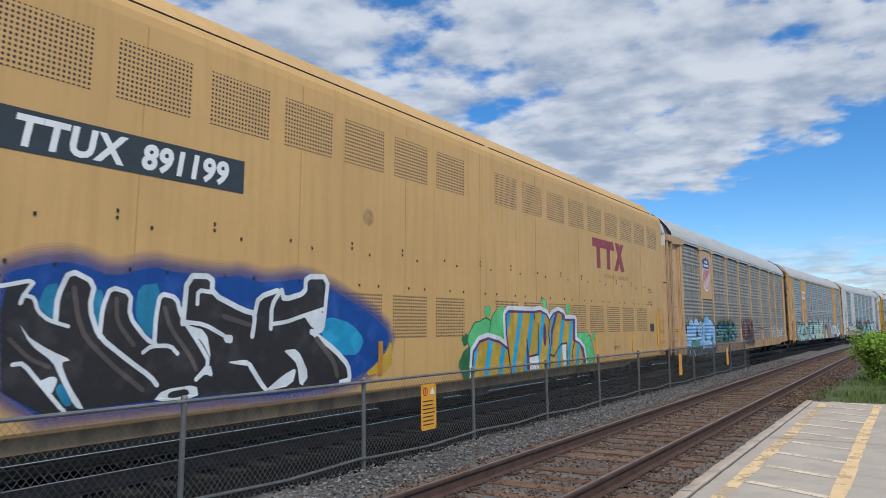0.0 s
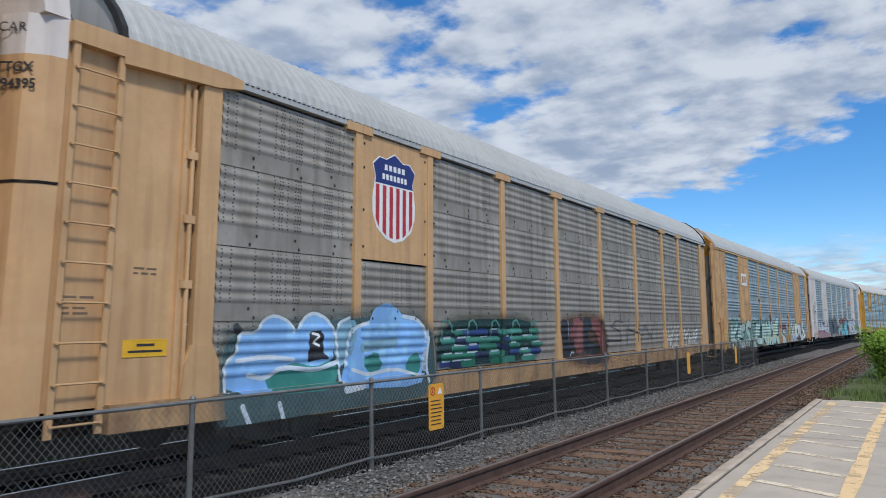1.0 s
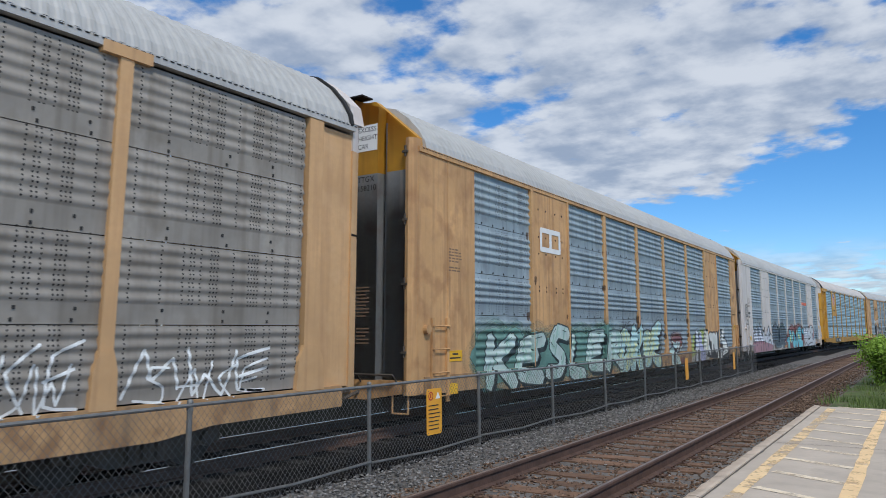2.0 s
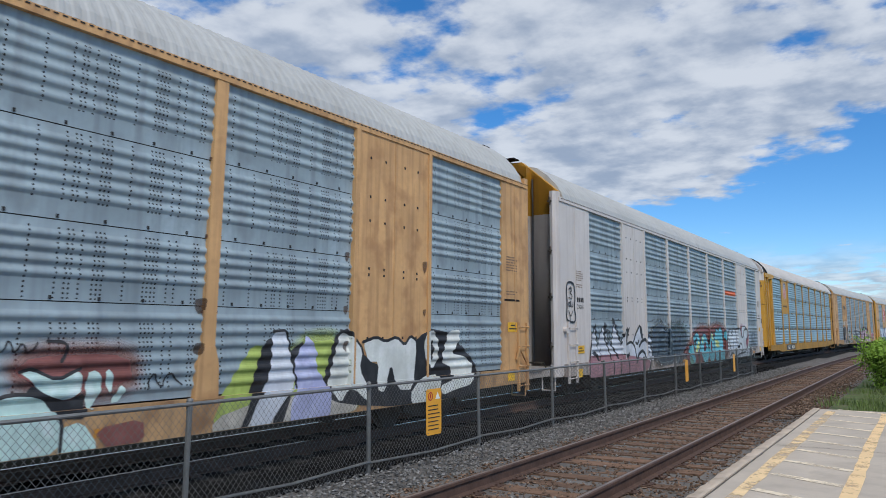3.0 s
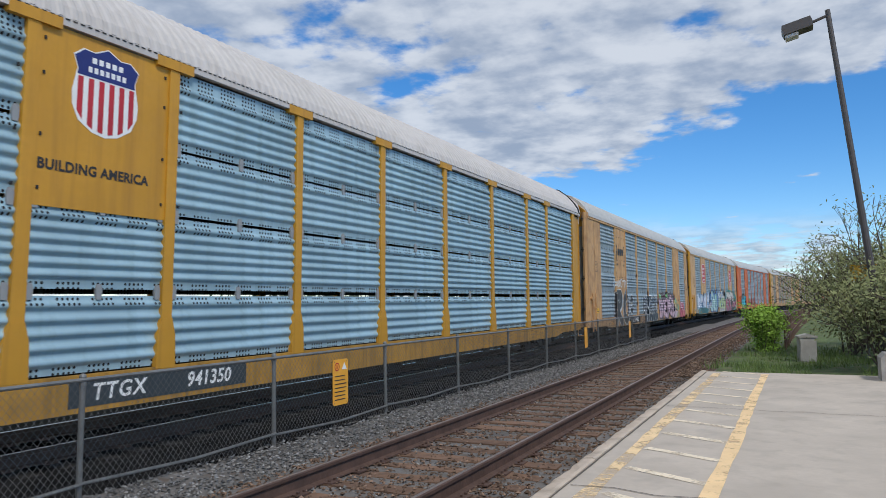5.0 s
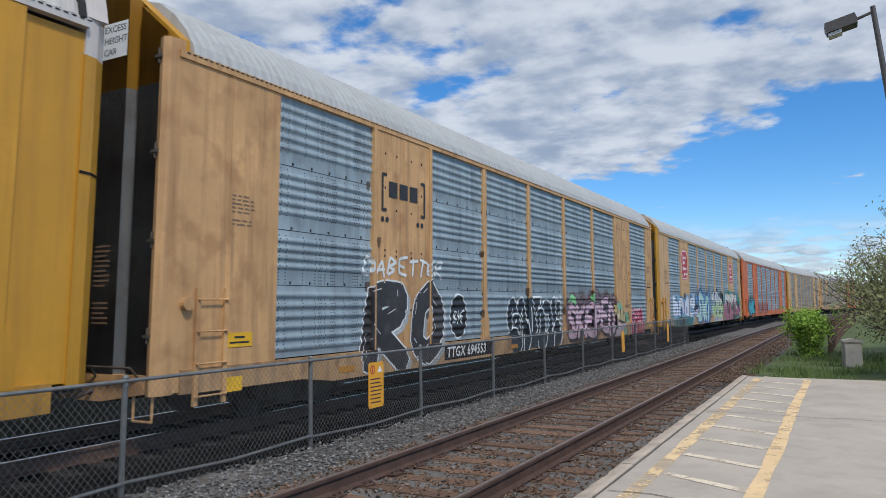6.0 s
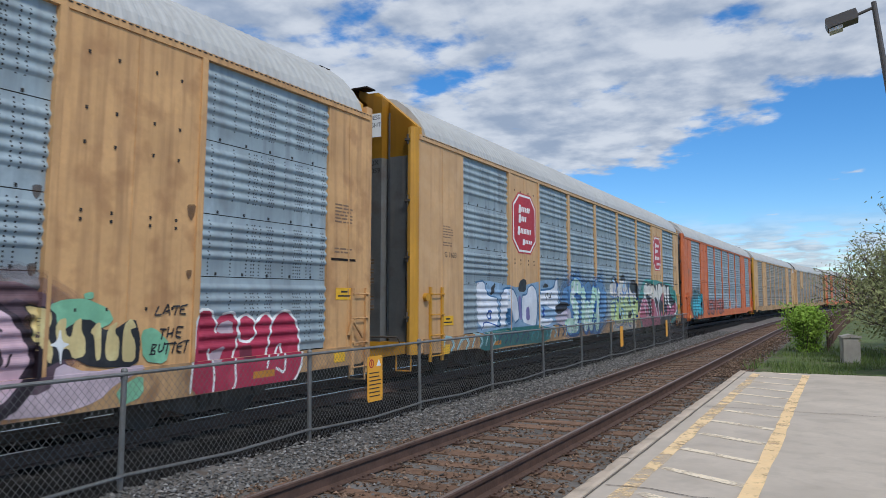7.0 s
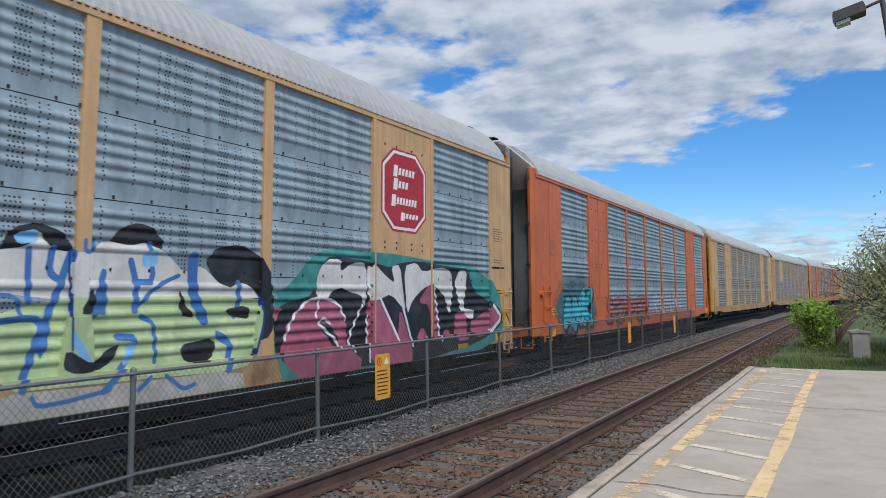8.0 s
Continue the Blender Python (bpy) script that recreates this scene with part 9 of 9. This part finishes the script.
def make_train():
    cars = []
    cars.append(max_car())
    car, wall = up_car("faded tan autorack car, dirty grey corrugated sides, railway shield", M["tan"], M["grey_zinc"], M["roof"], PRESSED["up"], ("TTGX", "994395"))
    pale_blue_piece(car, wall)
    indigo_piece(car, wall)
    red_black_piece(car, wall)
    tag_lines(car, wall, "SHN", 16.0, 1.1, 4.4, 0.75, (0.06, 0.055, 0.055), 54, 0.05)
    tag_lines(car, wall, "HKE", 21.7, 0.95, 1.5, 0.6, WH, 55, 0.035)
    tag_lines(car, wall, "NUW", 21.8, 0.9, 1.2, 0.45, WH, 155, 0.03)
    tag_lines(car, wall, "MWE", 23.6, 0.95, 2.4, 0.5, WH, 56, 0.04)
    tag_lines(car, wall, "SAKE", 23.8, 0.92, 2.0, 0.4, WH, 156, 0.03)
    cars.append(car)
    car, wall = rack_car("tan autorack car with blue-grey corrugated sides and bright sprayed letters", M["tan_old"], M["blue_zinc"], M["roof"], M["tan_old"], M["gold"], ("TTGX", "158210"), door=M["end_grey"])
    bm = bmesh.new()
    stroke(bm, [(5.72 - MID, 3.62), (5.72 - MID, 4.08), (6.78 - MID, 4.08), (6.78 - MID, 3.62), (5.72 - MID, 3.62)], 0.12, 0)
    stroke(bm, [(6.25 - MID, 3.66), (6.25 - MID, 4.04)], 0.14, 0.0008)
    paint_on("plain_white_mark", bm, M["white_ink"], car, wall)
    graffiti(car, wall, "KESLER", 3.0, 0.6, 8.4, 1.05, (0.50, 0.62, 0.58), (0.03, 0.05, 0.05), 61, (0.12, 0.24, 0.20), 9, 0.34, 0.045, third=(0.30, 0.48, 0.40), lean=0.25)
    graffiti(car, wall, "DKSE", 10.9, 0.52, 4.2, 1.15, (0.42, 0.62, 0.62), BK, 62, (0.10, 0.15, 0.15), 9, 0.42, 0.05, third=(0.62, 0.66, 0.30), lean=0.3)
    pale_letter_piece(car, wall)
    tag_lines(car, wall, "KRT", 14.3, 1.72, 0.7, 0.22, BK, 64, 0.03)
    tag_lines(car, wall, "TOEN", 11.2, 1.7, 1.2, 0.25, BK, 65, 0.03)
    cars.append(car)
    car, wall = rack_car("white autorack car with blue-grey corrugated sides and sprayed letters", M["white"], M["blue_zinc"], M["roof"], M["white"], M["gold"], ("", "301501"))
    white_pointed_piece(car, wall)
    graffiti(car, wall, "ESW", 8.5, 0.7, 3.0, 1.05, (0.03, 0.05, 0.07), (0.16, 0.20, 0.22), 72, (0.07, 0.09, 0.11), 3, 0.3, 0.05)
    teal_round_piece(car, wall)
    tag_lines(car, wall, "HORSE", 10.2, 1.62, 2.2, 0.38, (0.03, 0.07, 0.06), 75, 0.045)
    tag_lines(car, wall, "BOTH", 10.2, 1.12, 1.9, 0.38, (0.03, 0.07, 0.06), 76, 0.045)
    p = Sprayed(car, wall)
    p.line("drawn_line", BK, 0.05, [(1.02, 2.70), (1.06, 2.92), (1.28, 2.96), (1.52, 2.90), (1.56, 2.60), (1.50, 2.30), (1.60, 2.05), (1.50, 1.93), (1.15, 1.95), (1.00, 2.02), (1.06, 2.40), (1.02, 2.70)])
    p.line("drawn_line", BK, 0.03, [(1.16, 2.76), (1.30, 2.84), (1.36, 2.74), (1.20, 2.68), (1.38, 2.62), (1.34, 2.52), (1.16, 2.56)])
    p.line("drawn_line", BK, 0.03, [(1.14, 2.42), (1.30, 2.46), (1.28, 2.34), (1.14, 2.34), (1.16, 2.46), (1.38, 2.30), (1.42, 2.44)])
    p.line("drawn_line", BK, 0.03, [(1.14, 2.22), (1.26, 2.06), (1.40, 2.22)])
    p.line("drawn_line", BK, 0.03, [(1.26, 2.06), (1.26, 1.98)])
    p.fill("dark_spot", BK, [(1.20, 2.80), (1.26, 2.83), (1.30, 2.78), (1.24, 2.74)])
    DK = (0.035, 0.045, 0.05)
    p.line("drawn_ring", DK, 0.06, [(24.55, 1.10), (24.62, 1.42), (24.90, 1.60), (25.30, 1.60), (25.58, 1.42), (25.64, 1.10), (25.52, 0.84), (25.16, 0.74), (24.78, 0.82), (24.55, 1.10)])
    for y in (24.75, 24.92, 25.08, 25.24):
        p.line("drawn_line", DK, 0.03, [(y - 0.05, 1.02), (y - 0.03, 1.30), (y + 0.07, 1.26), (y + 0.0, 1.14), (y + 0.08, 1.02)])
    p.line("drawn_line", DK, 0.04, [(25.38, 0.86), (25.36, 1.45)])
    p.fill("pink_wash", (0.42, 0.16, 0.19, 0.7), [(21.6, 1.95), (23.3, 1.75), (23.7, 1.30), (23.6, 0.95), (21.6, 0.95)], soft=True)
    p.fill("letter", (0.56, 0.62, 0.66), [(22.0, 1.40), (22.0, 1.95), (23.08, 1.92), (23.02, 1.38)])
    p.fill("letter", (0.36, 0.58, 0.58), [(23.2, 0.50), (23.3, 1.05), (23.95, 1.15), (24.0, 0.80), (23.8, 0.50)])
    p.fill("letter", (0.56, 0.62, 0.66), [(21.9, 0.90), (22.4, 1.25), (22.65, 1.10), (22.6, 0.85)])
    for ring in ([(22.0, 1.40), (22.0, 1.95), (23.08, 1.92), (23.02, 1.38), (22.0, 1.40)], [(23.2, 0.52), (23.3, 1.05), (23.95, 1.15), (24.0, 0.80), (23.82, 0.52)], [(22.5, 1.74), (22.48, 1.52), (22.62, 1.56), (22.60, 1.76), (22.5, 1.74)]):
        p.line("outline", BK, 0.05, ring)
    bm = bmesh.new()
    box(bm, 0, 0.0005, 18.9 - MID, 21.2 - MID, 3.36, 3.56)
    paint_on("orange_patch", bm, ink(0.75, 0.13, 0.03), car, wall)
    plain_word(car, 1.72, 2.46, 4, 0.10, 0.12, SIDE - 0.012, M["black_ink"])
    lettering(car, "29601", 0.17, M["black_ink"], on_side(1.72, 2.28, SIDE - 0.012), 1.05)
    plain_word(car, 8.7, 0.58, 4, 0.2, 0.22, SIDE + 0.014, M["white_ink"])
    lettering(car, "301501", 0.3, M["white_ink"], on_side(9.65, 0.58, SIDE + 0.014), 1.1)
    lettering(car, "BI", 0.32, M["black_ink"], on_side(27.3, 2.15, SIDE - 0.012), 1.0, 0.01)
    cars.append(car)
    car, wall = up_car("golden yellow autorack car, bright corrugated sides, railway shield", M["gold"], M["bright_zinc"], M["roof_white"], PRESSED["slot"], ("TTGX", "941350"), slots=True)
    bm = bmesh.new()
    box(bm, SIDE + 0.011, SIDE + 0.014, 5.65 - MID, 8.6 - MID, 0.53, 0.86)
    part("stencil_band", bm, M["band"], car)
    lettering(car, "TTGX", 0.27, M["white_ink"], on_side(5.95, 0.6, SIDE + 0.016), 1.15, 0.006, 0.14)
    lettering(car, "941350", 0.27, M["white_ink"], on_side(7.42, 0.6, SIDE + 0.016), 1.05, 0.006, 0.14)
    cars.append(car)
    car, wall = rack_car("tan autorack car with pale blue-grey corrugated sides and black sprayed letters", M["tan_old"], M["blue_zinc"], M["roof"], M["tan_old"], M["gold"], ("TTGX", "694553"), door=M["end_grey"])
    bm = bmesh.new()
    for y in (5.5, 7.06):
        stroke(bm, [(y - MID + (0.12 if y < 6 else -0.12), 4.15), (y - MID, 4.15), (y - MID, 3.48), (y - MID + (0.12 if y < 6 else -0.12), 3.48)], 0.06, 0)
    for a in (5.72, 6.1, 6.48):
        box(bm, 0.0, 0.0005, a - MID, a + 0.3 - MID, 3.74, 4.04)
    for a in (5.5, 5.66, 6.8, 6.96):
        flat(bm, circle(a - MID, 3.3, 0.055, 12), 0.0)
    paint_on("plain_black_mark", bm, M["black_ink"], car, wall)
    graffiti(car, wall, "RO", 4.9, 0.6, 3.3, 1.5, (0.045, 0.04, 0.04), WH, 81, None, 0, 0.34, 0.04)
    tag_lines(car, wall, "DABETTER", 4.9, 2.28, 3.0, 0.3, WH, 82, 0.06)
    bm = bmesh.new()
    flat(bm, circle(8.65 - MID, 1.45, 0.42, 24, 1.2), 0.0)
    paint_on("white_oval", bm, ink(*WH), car, wall, off=0.004)
    bm = bmesh.new()
    flat(bm, circle(8.65 - MID, 1.45, 0.385, 24, 1.2), 0.0)
    paint_on("black_oval", bm, ink(*BK), car, wall, off=0.0052)
    tag_lines(car, wall, "BYE", 8.38, 1.32, 0.5, 0.24, WH, 182, 0.04)
    black_white_line_piece(car, wall)
    graffiti(car, wall, "SKEPED", 15.8, 0.6, 5.7, 1.15, (0.62, 0.42, 0.48), (0.035, 0.02, 0.03), 84, (0.14, 0.08, 0.09), 6, 0.24, 0.06, accent=(0.22, 0.55, 0.22), clouds=[(16.5, 1.7, 0.35), (18.6, 1.78, 0.3)])
    gold_letter_piece(car, wall)
    tag_lines(car, wall, "LATE", 22.85, 1.52, 0.5, 0.12, BK, 86, 0.02)
    tag_lines(car, wall, "THE", 22.9, 1.24, 0.4, 0.12, BK, 87, 0.02)
    tag_lines(car, wall, "BUTTET", 22.8, 1.05, 0.6, 0.12, BK, 88, 0.02)
    crimson_round_piece(car, wall)
    bm = bmesh.new()
    box(bm, SIDE + 0.011, SIDE + 0.014, 7.9 - MID, 10.3 - MID, 0.53, 0.86)
    part("stencil_band", bm, M["under"], car)
    lettering(car, "TTGX 694553", 0.3, M["white_ink"], on_side(8.0, 0.59, SIDE + 0.016), 1.1, 0.006, 0.14)
    cars.append(car)
    car, wall = rack_car("yellow-tan autorack car with red octagon signs and blue sprayed letters", M["tan"], M["blue_zinc"], M["roof"], M["gold"], M["gold"], ("TTQX", "898059"), door=M["end_grey"])
    octagon_sign(car, 6.28, 2.90, 1.66, 1.62, SIDE - 0.006)
    octagon_sign(car, 22.46, 2.94, 1.62, 1.58, SIDE - 0.006)
    white_block_piece(car, wall)
    graffiti(car, wall, "SWI", 9.6, 0.6, 4.3, 1.5, (0.42, 0.62, 0.50), (0.03, 0.13, 0.38), 92, (0.10, 0.22, 0.40), 5, 0.33, 0.055, third=(0.66, 0.72, 0.74), lean=0.3)
    green_blue_piece(car, wall)
    pink_cream_piece(car, wall)
    lettering(car, "G 1603", 0.17, M["black_ink"], on_side(1.75, 2.6, SIDE - 0.012), 1.1)
    cars.append(car)
    car, wall = rack_car("orange autorack car with grey corrugated sides", M["orange"], M["blue_zinc"], M["roof"], M["orange"], M["white"], None, door=M["end_grey"])
    graffiti(car, wall, "ANK", 2.6, 0.7, 3.0, 1.1, TE, BK, 95, (0.05, 0.12, 0.14), 3, 0.34, 0.05)
    graffiti(car, wall, "SEMPER", 6.8, 0.75, 6.4, 0.85, (0.40, 0.12, 0.09), (0.12, 0.05, 0.05), 96, None, 0, 0.24, 0.04)
    tag_lines(car, wall, "ROMAN", 14.0, 0.9, 6.0, 0.8, (0.55, 0.5, 0.5), 97, 0.08)
    cars.append(car)
    a, _ = rack_car("weathered tan autorack car with grey corrugated sides", M["tan"], M["grey_zinc"], M["roof"], M["gold"], M["white"], tail=True)
    b, _ = up_car("weathered tan autorack car with rounded end doors", M["tan"], M["grey_zinc"], M["roof"], PRESSED["up"], ("", ""), tail=True)
    c, _ = rack_car("rust-red and grey autorack car far along the train", M["orange"], M["grey_zinc"], M["roof"], M["tan"], M["white"], tail=True)
    cars += [a, b, c]
    for k in range(7):
        cars.append(copy_thing((b, a, c, a, b, a, a)[k], Matrix.Identity(4)))
    return cars


CARS = make_train()
make_ties(near_track, NEAR_X, M["tie"])
make_ties(far_track, FAR_X, M["shade_tie"])


# ---------------------------------------------------------------- movement
WAVER = {0.0: 0.4, 1.0: 0.06, 3.5: 0.85, 4.0: 0.13, 4.5: 0.06, 5.0: -0.15, 6.5: 0.2, 7.0: 0.12, 7.5: 0.05, 8.0: 0.03}   # the slack runs in and out
SLACK = {4: 0.48}   # one coupling is drawn out


def car_pose(k, t):
    y = GAP0 + PITCH * (k - 0.5) - SPEED * t + OFF + WAVER.get(t, 0.0) + SLACK.get(k, 0.0)
    a, b = y - 10.2, y + 10.2
    xa, xb = FAR_X + bend(a), FAR_X + bend(b)
    return pose((xa + xb) / 2, y, 0, 0, 0, -math.degrees(math.atan2(xb - xa, b - a)))


def motions():
    for k, car in enumerate(CARS):
        walk(car, [(0.5 * i, car_pose(k, 0.5 * i)) for i in range(17)])


motions()
